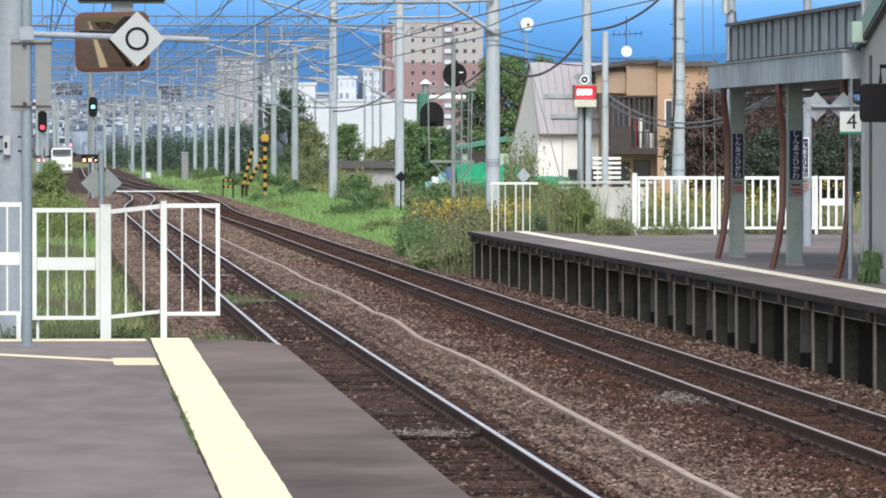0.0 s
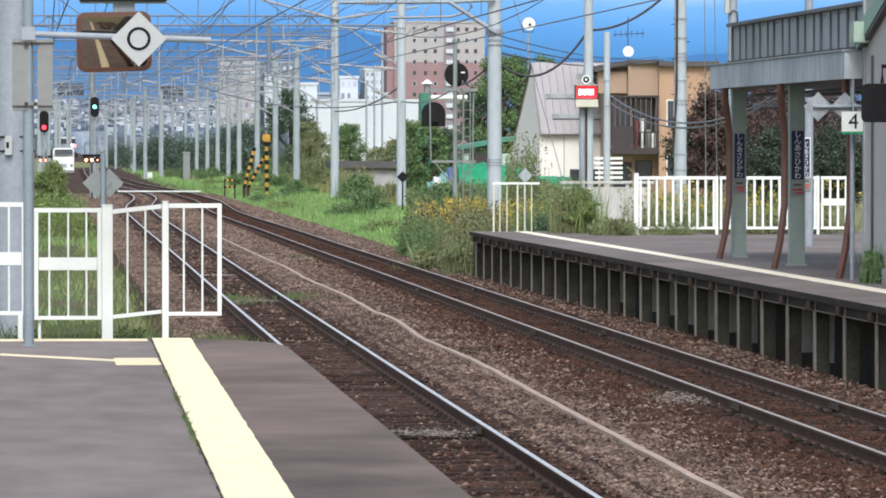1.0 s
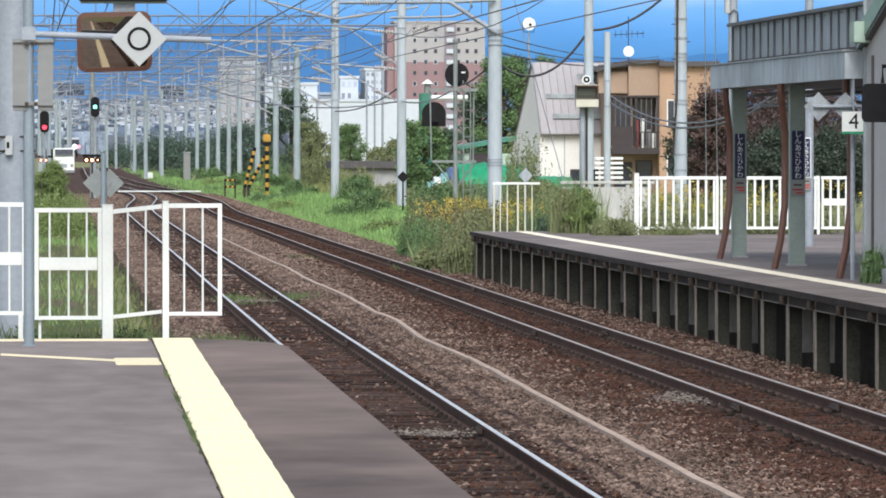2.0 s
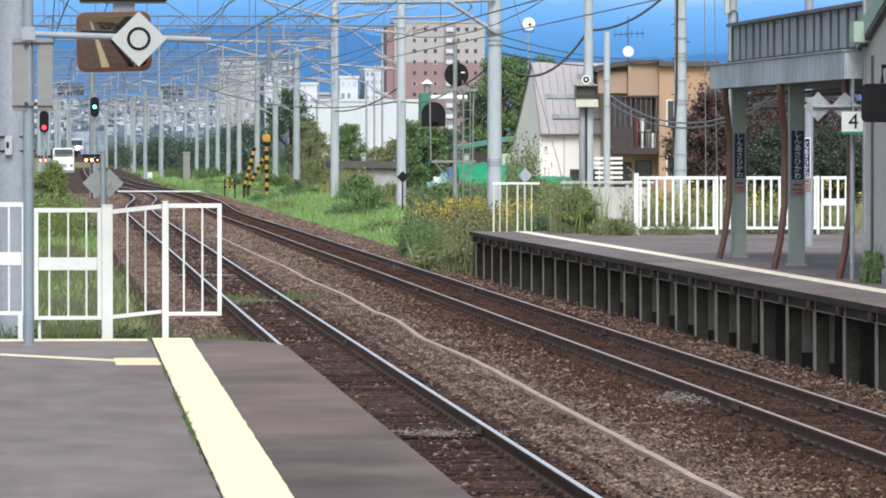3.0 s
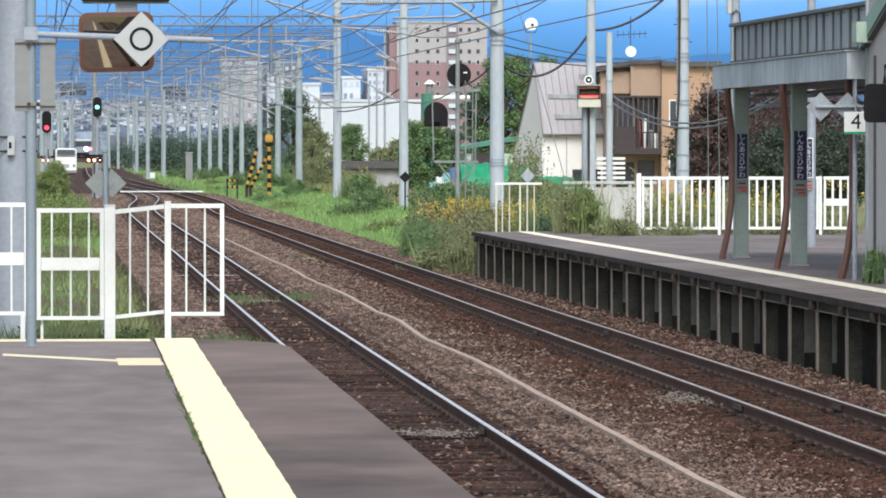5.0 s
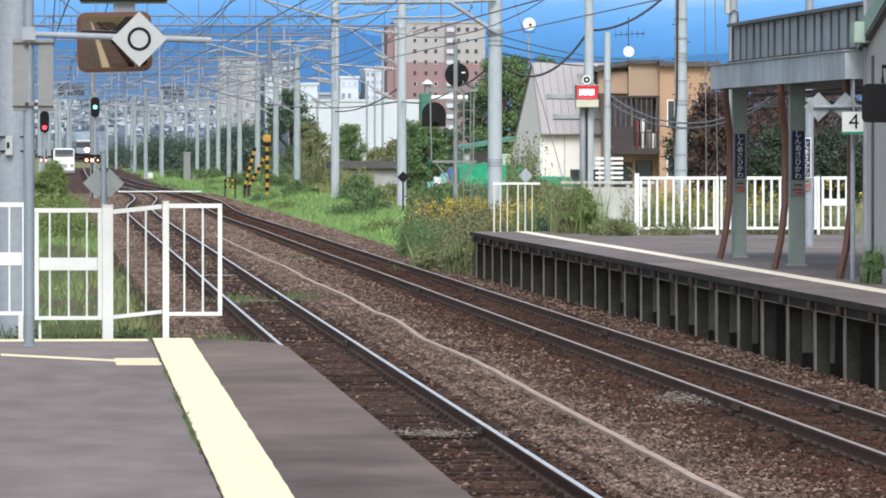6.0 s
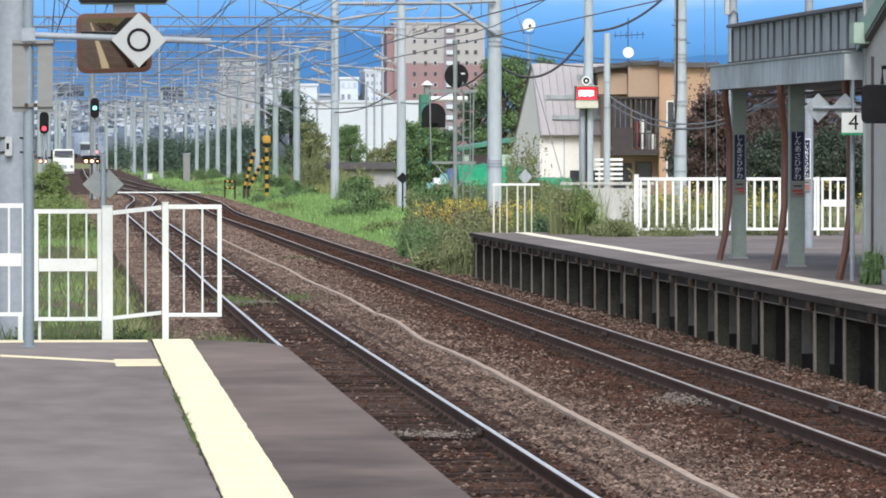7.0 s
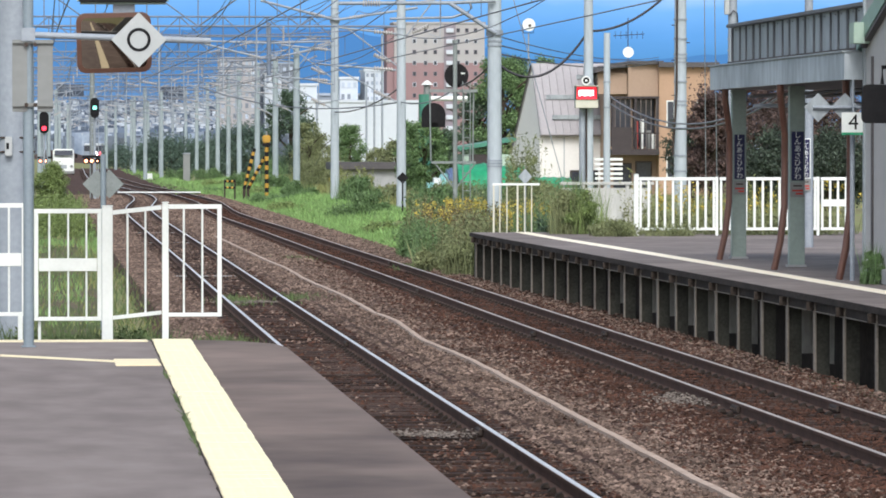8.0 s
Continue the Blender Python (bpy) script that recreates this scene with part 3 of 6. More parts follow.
def far_platform():
    pf = thing("platform", (0, 0, 0), "dark asphalt platform on steel posts with pale edge line", "platform", "platforms", "structure")
    ys = [20 + 2 * i for i in range(53)]
    bm = bmesh.new()
    L = [bm.verts.new((edge_x(y), y, PZ)) for y in ys]
    R = [bm.verts.new((24.0, y, PZ)) for y in ys]
    l2 = [bm.verts.new((edge_x(y), y, PZ - 0.09)) for y in ys]
    for i in range(len(ys) - 1):
        bm.faces.new((L[i], R[i], R[i + 1], L[i + 1]))
    bm.faces.new((L[-1], R[-1], bm.verts.new((24.0, ys[-1], PZ - 0.09)), l2[-1]))
    link("deck", bm, "asphalt_far", pf)
    link("end_wall", B(edge_x(123.9) + 0.1, 24.0, 123.7, 123.9, -0.45, PZ - 0.095), "post_green", pf, "dark weathered end wall")
    link("deck_lip", sweep(bmesh.new(), [(-0.01, -0.09), (0.05, -0.09), (0.05, -0.002), (-0.01, -0.002)], [(edge_x(y), y, PZ) for y in ys]), "beam_dark", pf, "dark brown slab edge")
    path = [(edge_x(y) + 0.1, y, PZ - 0.09) for y in ys]
    link("edge_beam", sweep(bmesh.new(), [(-0.03, -0.13), (0.3, -0.13), (0.3, 0), (-0.03, 0)], path), "beam_dark", pf, "dark steel edge beam")
    link("beam_flange", sweep(bmesh.new(), [(-0.05, -0.142), (0.12, -0.142), (0.12, -0.13), (-0.05, -0.13)], path), "post_edge", pf, "pale lower flange of the beam")
    # Near-black colour paints in the shade of the void behind the posts.
    link("retaining_wall", sweep(bmesh.new(), [(0.95, -1.3), (1.15, -1.3), (1.15, 0.02), (0.95, 0.02)], path), "recess", pf, "retaining wall dark with the shade under the deck")
    bm = bmesh.new()
    for y0, y1 in zip(ys, ys[1:]):
        vs = [bm.verts.new(p) for p in ((edge_x(y0) + 1.0, y0, PZ + 0.004), (edge_x(y0) + 1.34, y0, PZ + 0.004), (edge_x(y1) + 1.34, y1, PZ + 0.004), (edge_x(y1) + 1.0, y1, PZ + 0.004))]
        bm.faces.new(vs)
    link("edge_line", bm, "white_line", pf, "pale worn edge line")
    # posts: a channel web; the flange towards the track has its lit edge in a paler colour
    bm = B(-0.02, 0.165, -0.03, 0.03, -1.25, -0.1)
    web = bpy.data.meshes.new("post")
    bm.to_mesh(web)
    bm.free()
    web.materials.append(M["post_green"])
    bm = B(-0.045, -0.02, -0.09, 0.09, -1.25, -0.1, 0.004)
    flange = bpy.data.meshes.new("flange")
    bm.to_mesh(flange)
    bm.free()
    flange.materials.append(M["post_edge"])
    bm = B(-0.15, -0.046, -0.035, 0.035, -0.218, -0.095, 0.003)
    gusset = bpy.data.meshes.new("gusset")
    bm.to_mesh(gusset)
    bm.free()
    gusset.materials.append(M["beam_dark"])
    y = 67.95 - 16 * 2.58
    while y < 123.9:
        post = new("post", web)
        post.parent = pf
        post.matrix_basis = pose(edge_x(y) + 0.1, y, PZ, 0, 0, random.uniform(-1.5, 1.5))
        fl = new("flange", flange)
        fl.parent = post
        gs = new("gusset", gusset)
        gs.parent = post
        y += 2.58 - max(0.0, y - 68) * 0.0104
    # pale timber boards leaning in a few bays
    for y in (73.9, 76.4, 81.4, 83.9, 86.3, 88.8, 91.1, 93.6, 98.1):
        w = random.uniform(0.12, 0.22)
        ob = link("board", B(0, w, 0, 0.03, -1.0 + random.uniform(0, 0.15), -0.16), "board_pale", pf, "pale weathered board")
        ob.matrix_basis = pose(edge_x(y) + 0.34, y, PZ, 0, random.uniform(-2, 2), 0)
    return pf


far_platform()


# ---- near fence and signs at the platform end ----
def barrier(name, x0, x1, y, z0, z1, bars, plate, label, rise=0.0, stiles=(True, True), r=0.022):
    """A welded panel; bars gives each bar's share of the width, rise lifts its far end."""
    th = thing(name, (x0, y, z0), label, "fence", "white platform-end fences")
    w, h = x1 - x0, z1 - z0
    part("top_rail", P([(0, h - 0.046), (w, h - 0.046 + rise), (w, h + rise), (0, h)], -r, r), "white", th)
    part("bottom_rail", P([(0, 0), (w, rise), (w, rise + 0.04), (0, 0.04)], -r, r), "white", th)
    for x, on in ((0, stiles[0]), (w - 2 * r, stiles[1])):
        if on:
            part("stile", B(x, x + 2 * r, -r * 0.9, r * 0.9, 0.041 + rise * x / w, h - 0.047 + rise * x / w, 0.005), "white", th)
    for q in bars:
        x = w * q
        part("bar", T([(x, 0, 0.03 + rise * q), (x, 0, h - 0.04 + rise * q)], 0.0125, seg=6), "white", th)
    if plate:
        part("plate", B(2 * r + 0.004, w - 2 * r - 0.004, -r * 1.4, -r * 1.05, h * 0.443, h * 0.558, 0.004), "white", th, "blank white plate")
    return th


def post(th, x, y, w, z0, z1, label=""):
    """A capped square post of the fence th, given in world metres."""
    o = th.location
    p = part("post", B(x - w / 2 - o.x, x + w / 2 - o.x, y - w / 2 - o.y, y + w / 2 - o.y, z0 - o.z, z1 - o.z, 0.008), "white", th, label)
    part("cap", B(x - w / 2 - 0.004 - o.x, x + w / 2 + 0.004 - o.x, y - w / 2 - 0.004 - o.y, y + w / 2 + 0.004 - o.y, z1 - o.z, z1 - o.z + 0.012, 0.004), "white", p)


f = barrier("fence", -1.2, -0.09, 57.5, 1.13, 2.31, (0.15, 0.325, 0.5, 0.675, 0.84), True, "white steel fence panel beside the concrete pole")
for x in (-1.1, -0.15):
    post(f, x, 57.5, 0.05, -0.45, 1.15)
f = barrier("gate", -0.005, 0.70, 57.5, 1.08, 2.25, (0.225, 0.505, 0.775), True, "white steel gate leaf with a blank plate")
post(f, 0.05, 57.55, 0.03, -0.45, 1.08)
f = barrier("fence", 0.818, 1.325, 57.45, 1.09, 2.235, (0.30, 0.67), False, "white tilted fence panel on a thick post", rise=0.055, stiles=(False, False))
post(f, 0.76, 57.5, 0.112, -0.4, 2.275, "thick white square post")
f = barrier("fence", 1.395, 1.947, 57.2, 1.13, 2.30, (0.285, 0.635), False, "white fence panel reaching towards the track", stiles=(False, True))
post(f, 1.36, 57.2, 0.066, -0.4, 2.315)


def sign_pole():
    th = thing("sign_pole", (-0.06, 54.9, PZ), "slim blue-grey steel pole on the platform with a cross arm", "pole")
    part("shaft", T([(0, 0, 0), (0, 0, 5.6)], 0.053, 0.05, 12), "grey_paint", th)
    part("base_plate", B(-0.075, 0.075, -0.075, 0.075, 0, 0.015, 0.004), "grey_paint", th)
    part("cross_arm", T([(0.0, -0.06, 3.12), (1.82, -0.06, 3.06)], 0.032, seg=12), "galv", th, "galvanised tube arm")
    part("top_arm", T([(0, 0, 4.6), (0.4, 0.4, 4.6), (1.05, 0.4, 4.6)], 0.04), "galv", th)
    part("clamp", B(-0.07, 0.07, -0.1, 0.07, 3.05, 3.19, 0.01), "galv", th)
    for z in (2.42, 3.05):
        part("band", B(-0.16, 0.25, -0.08, -0.055, z - 0.02, z + 0.02, 0.005), "plate_beige", th)
    for x in (-0.16, 0.09):
        part("plate", B(x, x + 0.155, -0.05, -0.03, 2.35, 3.05, 0.006), "plate_beige", th, "beige weathered steel plate")
    for x in (-0.02, 0.07):
        for z in (2.42, 3.02):
            part("bolt", T([(x, -0.1, z), (x, -0.06, z)], 0.022, seg=8), "iron", th)
    d = thing("diamond_sign", (1.04, 54.78, 3.97), "white diamond sign with a black ring on the arm", "sign")
    s = 0.275
    part("panel", P([(0, -s), (s, 0), (0, s), (-s, 0)], -0.008, 0.008), "sign_white", d)
    bm = bmesh.new()
    ring = [[bm.verts.new((r * math.cos(k * math.tau / 40), yy, r * math.sin(k * math.tau / 40))) for k in range(40)] for r, yy in ((0.088, -0.011), (0.118, -0.011), (0.118, -0.0085), (0.088, -0.0085))]
    for a, b in zip(ring, ring[1:] + ring[:1]):
        for k in range(40):
            bm.faces.new((a[k], b[k], b[(k + 1) % 40], a[(k + 1) % 40]))
    part("ring", bm, "black", d, "black ring mark")
    part("bracket", B(-0.05, 0.05, 0.008, 0.10, -0.03, 0.03), "galv", d)


sign_pole()


def rounded(w, h, r, n=5):
    pts = []
    for cx, cz, a0 in ((w - r, h - r, 0), (-w + r, h - r, 90), (-w + r, -h + r, 180), (w - r, -h + r, 270)):
        for k in range(n + 1):
            a = radians(a0 + 90 * k / n)
            pts.append((cx + r * math.cos(a), cz + r * math.sin(a)))
    return pts


def mirror():
    th = thing("platform_mirror", (0.80, 55.3, 3.95), "rectangular platform mirror with brown rounded frame", "mirror")
    th.matrix_basis = pose(0.80, 55.3, 3.95, 5.4, -1.5, 2.7)
    outer, inner = rounded(0.375, 0.30, 0.09), rounded(0.33, 0.255, 0.06)
    bm = bmesh.new()
    loops = [[bm.verts.new((p[0], y, p[1])) for p in poly] for poly, y in ((inner, -0.012), (inner, -0.035), (outer, -0.03), (outer, 0.05))]
    for a, b in zip(loops, loops[1:]):
        for k in range(len(a)):
            bm.faces.new((a[k], a[(k + 1) % len(a)], b[(k + 1) % len(a)], b[k]))
    bm.faces.new(loops[-1])
    bmesh.ops.recalc_face_normals(bm, faces=bm.faces)
    part("frame", bm, "frame_brown", th, "orange-brown rounded frame")
    bm = bmesh.new()
    n = 14
    grid = [[bm.verts.new((0.332 * (2 * i / n - 1), -0.016 - 0.012 * (1 - (2 * i / n - 1) ** 2) - 0.010 * (1 - (2 * j / n - 1) ** 2), 0.257 * (2 * j / n - 1))) for i in range(n + 1)] for j in range(n + 1)]
    for j in range(n):
        for i in range(n):
            bm.faces.new((grid[j][i], grid[j][i + 1], grid[j + 1][i + 1], grid[j + 1][i]))
    part("glass", bm, "mirror", th, "slightly convex mirror glass", smooth=True)
    part("hanger", B(0.0, 0.22, 0.02, 0.06, 0.28, 1.6), "galv", th)
    s = thing("speaker_box", (0.85, 55.3, 4.335), "dark green lamp housing over the mirror", "lamp housing")
    part("body", B(-0.42, 0.5, -0.08, 0.08, 0.0, 0.16, 0.03), "green_paint", s)
    part("front", B(-0.4, 0.48, -0.095, -0.082, 0.02, 0.14, 0.005), "black", s)
    part("stalk", T([(0, 0.0, 0.16), (0, 0.0, 1.2)], 0.03), "galv", s)


mirror()


def big_pole():
    th = thing("concrete_pole", (-0.24, 62.0, -0.46), "tall pale concrete pole behind the fence", "pole", "catenary poles")
    part("shaft", T([(0, 0, 0), (0, 0, 12)], 0.235, 0.19, 20), "galv", th)
    part("conduit", T([(0.16, -0.2, 0), (0.16, -0.2, 9)], 0.035, seg=8), "galv", th)
    part("number_box", B(-0.09, -0.01, -0.30, -0.22, 3.25, 3.47, 0.008), "sign_white", th, "small white plate box")
    part("number_bar", B(-0.075, -0.045, -0.305, -0.301, 3.33, 3.40), "black", th)
    for z in (3.3, 3.46):
        part("strap", T([(-0.25, -0.2, z), (0.25, -0.2, z)], 0.012, seg=6), "iron", th)


big_pole()


def back_diamonds():
    th = thing("track_sign", (1.11, 89, -0.4), "grey backs of two diamond signs on a post", "sign")
    part("shaft", T([(0, -0.08, 0), (0, -0.08, 3.15)], 0.045), "grey_paint", th)
    for x in (-0.1, 0.1):
        s = 0.235
        part("panel", P([(x, 2.67 - s), (x + s, 2.67), (x, 2.67 + s), (x - s, 2.67)], -0.05 + x * 0.1, -0.04 + x * 0.1), "mast_grey", th, "bare grey back of a diamond panel")


back_diamonds()


# ---- far platform: canopy, building, fences ----
def canopy():
    th = thing("platform_canopy", (0, 0, 0), "grey sheet-metal platform canopy on green-grey posts", "canopy", kind="structure")
    y0, y1 = 80.3, 96.2
    # Underside and purlins share the near-black roof sheet colour.
    part("soffit", B(12.02, 15.5, y0, y1 - 0.1, 3.87, 3.93), "roof_dark", th, "dark underside of the canopy")
    bm = bmesh.new()
    prism(bm, [(11.9, 3.87), (12.02, 3.87), (12.02, 4.27), (11.9, 4.27)], 80.1, y1)
    prism(bm, [(12.02, 3.87), (12.19, 3.87), (12.19, 4.27), (12.02, 4.27)], 80.1, 80.2)
    prism(bm, [(12.02, 3.87), (15.5, 3.87), (15.5, 4.27), (12.02, 4.27)], y1 - 0.1, y1)
    part("fascia", bm, "fascia", th, "grey sheet fascia")
    part("coping", B(11.86, 12.12, 80.07, y1 + 0.04, 4.272, 4.30, 0.006), "zinc", th)
    part("roof_sheet", B(12.125, 15.5, y0, y1 + 0.04, 4.272, 4.30, 0.006), "zinc", th)
    # sheet parapet with standing seams; their dark colour paints the shade of its ribs
    yl = y1 - 0.15
    bm = B(12.29, 12.33, y0, yl, 4.36, 4.96)
    box(bm, 12.331, 15.4, yl - 0.04, yl, 4.36, 4.96)
    par = part("parapet", bm, "zinc", th, "zinc sheet parapet with stains")
    y, k = yl, 0
    while y > y0:
        part("seam", B(12.262 if k % 3 else 12.252, 12.289, y - 0.07, y, 4.361, 4.955, 0.004), "seam_dark", par, "standing seam dark with rib shade")
        y -= (1.0, 0.82)[k % 2]
        k += 1
    for k in range(26):
        y = y0 + 0.3 + k * 0.6
        part("bolt", B(12.276, 12.289, y - 0.02, y + 0.02, 4.90, 4.92), "seam_dark", par)
    part("parapet_cap", B(12.17, 12.37, y0, yl + 0.03, 4.961, 5.02, 0.008), "seam_dark", th)
    part("parapet_foot", B(12.19, 12.37, y0, yl + 0.02, 4.302, 4.36, 0.006), "iron", th)
    for y, x in ((95.6, 12.33), (89.2, 12.46)):
        p = part("column", B(x - 0.125, x + 0.125, y - 0.12, y + 0.12, PZ, 3.87, 0.012), "green_paint", th, "green-grey painted steel column")
        part("footing", B(x - 0.16, x + 0.16, y - 0.15, y + 0.15, PZ, PZ + 0.04, 0.01), "concrete", p)
    for y, x in ((94.7, 12.0), (87.2, 11.94), (80.9, 12.06)):
        part("drain_pipe", T([(x - 0.02, y, 3.87), (x - 0.02, y, 3.7), (x + 0.03, y + 0.1, 3.4), (x + 0.08, y + 0.2, 3.1), (x + 0.08, y + 0.2, 2.5), (x + 0.06, y + 0.1, 1.9), (x - 0.02, y, 1.35), (x - 0.12, y, PZ)], 0.058, seg=10), "brown_pipe", th, "bent brown drain pipe")
    for x in (12.6, 13.6):
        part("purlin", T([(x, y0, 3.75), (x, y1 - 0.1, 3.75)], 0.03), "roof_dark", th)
    part("cross_pipe", T([(12.0, 91, 3.55), (15.4, 91, 3.62)], 0.035), "galv", th)


canopy()


def text_mesh(body, size, mat, parent, loc, align="CENTER", depth=0.002, name="lettering", label=""):
    cu = bpy.data.curves.new(name, "FONT")
    cu.body, cu.size, cu.align_x, cu.align_y, cu.extrude = body, size, align, "CENTER", depth
    ob = new("tmp", cu)
    me = bpy.data.meshes.new_from_object(ob.evaluated_get(bpy.context.evaluated_depsgraph_get()))
    bpy.data.objects.remove(ob)
    me.materials.clear()
    me.materials.append(M[mat])
    t = new(name, me)
    t.parent = parent
    t.matrix_basis = pose(*loc, 90, 0, 0)
    return tagged(t, label)


def name_board(x, y, z, w, h, rim=False):
    th = thing("name_board", (x, y, z), "navy vertical station name board with white hiragana", "sign", "station name boards")
    part("panel", B(-w / 2, w / 2, -0.012, 0.012, -h / 2, h / 2, 0.004), "navy", th)
    if rim:
        part("rim", B(-w / 2 - 0.02, w / 2 + 0.02, 0.0, 0.02, -h / 2 - 0.02, h / 2 + 0.02), "white", th)
    for i, ch in enumerate("しんあさひかわ"):
        text_mesh(ch, min(w * 0.72, h / 6.7), "white", th, (0, -0.015, h / 2 - h * (i + 0.5) / 7), label="white hiragana character")
    c = thing("notice_card", (x, y, z - h / 2 - 0.15), "small white notice card with red print under the name board", "notice", "notice cards")
    part("card", B(-w * 0.6, w * 0.6, -0.01, 0.01, -0.12, 0.12, 0.004), "plate_beige", c)
    part("print_bar", B(-w * 0.35, w * 0.35, -0.0125, -0.0105, 0.05, 0.075), "iron", c)
    for k in range(2):
        part("print_bar", B(-w * 0.45 + k * 0.06, w * 0.45, -0.0125, -0.0105, -0.03 - k * 0.05, -0.0 - k * 0.05), "red", c)


name_board(12.33, 95.46, 2.69, 0.18, 0.78)
name_board(12.46, 89.06, 2.72, 0.20, 0.80)
name_board(14.95, 105.69, 2.63, 0.15, 0.74, True)


def round_pole(x, y, z0, z1, r, label, mat="pole", name="utility_pole", group="", bands=()):
    th = thing(name, (x, y, z0), label, "pole", group)
    part("shaft", T([(0, 0, 0), (0, 0, z1 - z0)], r, r * 0.86, 16), mat, th)
    for z in bands:
        part("band", T([(0, 0, z - z0 - 0.022), (0, 0, z - z0 + 0.022)], r * 1.05, seg=16), "galv", th)
    return th


round_pole(15.02, 105.8, PZ, 5.8, 0.095, "grey-blue round steel pole on the platform", "galv")


def far_building():
    th = thing("station_building", (0, 0, 0), "pale grey waiting room with a green roof edge", "building", kind="structure")
    part("wall", B(12.2, 18, 60, 80.0, PZ + 0.22, 5.4), "wall_pale", th)
    part("plinth", B(12.14, 18, 60, 80.1, PZ, PZ + 0.22, 0.01), "concrete", th)
    part("corner_trim", B(12.16, 12.26, 79.93, 80.03, PZ + 0.22, 5.3), "zinc", th)
    part("roof_edge", P([(80.25, 4.30), (80.25, 4.62), (77.2, 5.3), (77.2, 6.2), (60, 6.2), (60, 5.5), (77.0, 5.1)], 12.1, 18, "x"), "mint", th, "green painted roof edge")
    part("eave_box", B(11.95, 12.19, 79.5, 79.98, 4.39, 4.70, 0.01), "mint_pale", th, "pale green boxed eave end")
    part("gutter", P([(79.9, 4.33), (79.9, 4.38), (77.2, 5.02), (77.2, 4.97)], 12.11, 12.2, "x"), "roof_dark", th, "dark gutter under the roof edge")
    part("door_trim", B(12.17, 12.199, 79.2, 79.3, PZ + 0.22, 4.2), "roof_dark", th)
    part("pipe", T([(12.05, 80.3, PZ), (12.05, 80.3, 3.9)], 0.035, seg=8), "galv", th, "slim grey drain pipe")


far_building()


def signs_four():
    th = thing("stop_position_sign", (12.02, 80.0, 3.22), "white square sign with black numeral and green foot strip", "sign")
    part("panel", B(-0.175, 0.175, -0.01, 0.01, -0.165, 0.165, 0.004), "white", th)
    part("strip", B(-0.175, 0.175, -0.014, -0.0105, -0.165, -0.13), "green_tarp", th)
    text_mesh("4", 0.32, "black", th, (0.0, -0.012, 0.01), label="black numeral")
    part("hanger", T([(0.0, 0.03, 0.0), (0.0, 0.03, 0.64)], 0.015), "galv", th)
    th = thing("diamond_sign", (11.50, 80.2, 3.46), "two bare grey diamonds on a galvanised arm", "sign")
    part("arm", T([(-0.05, 0, 0), (0.85, 0, 0)], 0.028), "galv", th)
    for x in (0.03, 0.43):
        s = 0.215
        part("panel", P([(x, -s), (x + s, 0), (x, s), (x - s, 0)], 0.035, 0.045), "zinc", th, "bare grey diamond panel")
    th = thing("platform_mirror", (11.93, 77.0, 3.49), "black rear of a rounded platform mirror", "mirror")
    part("shell", P(rounded(0.24, 0.275, 0.08), -0.06, 0.06), "black", th)
    part("arm", T([(0.05, 0, 0.28), (0.05, 0, 0.52), (0.5, 0, 0.52)], 0.03), "black", th)


signs_four()


def far_fence():
    y, z0, z1 = 119.0, PZ + 0.12, PZ + 1.28
    xs = [13.1, 14.87, 16.5, 17.1, 17.78]
    for i in range(4):
        x0, x1 = xs[i] + 0.06, xs[i + 1] - 0.03
        gate = i == 3
        th = thing("gate" if gate else "fence", (x0, y, z0), "white steel gate leaf on the far platform" if gate else "white steel fence at the back of the platform", "gate" if gate else "fence", "far platform fence")
        w, h = x1 - x0, z1 - z0
        part("top_rail", B(0, w, -0.035, 0.035, h - 0.07, h, 0.006), "white", th)
        part("bottom_rail", B(0, w, -0.03, 0.03, 0, 0.06, 0.006), "white", th)
        n = int(w / 0.185)
        for k in range(n + 1):
            x = 0.035 + (w - 0.07) * k / n
            part("bar", B(x - 0.025, x + 0.025, -0.018, 0.018, 0.061, h - 0.071, 0.004), "white", th)
        if gate:
            part("plate", B(0.03, w - 0.03, -0.045, -0.03, h * 0.45, h * 0.58), "white", th)
            post(th, xs[4], y, 0.06, PZ, z1)
        post(th, xs[i], y, 0.10 if i == 0 else 0.06, PZ, z1 + (0.06 if i == 0 else 0))


far_fence()


def end_railing():
    th = thing("end_railing", (10.75, 123.2, PZ - 0.35), "thin white railing at the platform end", "railing")
    for x in (-0.42, 0.12):
        part("upright", B(x - 0.02, x + 0.02, -0.02, 0.02, 0, 1.42), "cream", th)
    for x in (-0.28, -0.12, 0.28, 0.44):
        part("bar", B(x - 0.012, x + 0.012, -0.012, 0.012, 0.3, 1.42), "cream", th)
    part("top_rail", B(-0.45, 0.62, -0.025, 0.025, 1.42, 1.47, 0.005), "white", th)
    th = thing("track_sign", (11.2, 125, 0), "small grey diamond sign back on a stake", "sign")
    part("shaft", T([(0, 0, -0.45), (0, 0, 2.0)], 0.025), "galv", th)
    part("panel", P([(0, 1.98), (0.16, 2.16), (0, 2.34), (-0.16, 2.16)], -0.035, -0.025), "zinc", th)


end_railing()


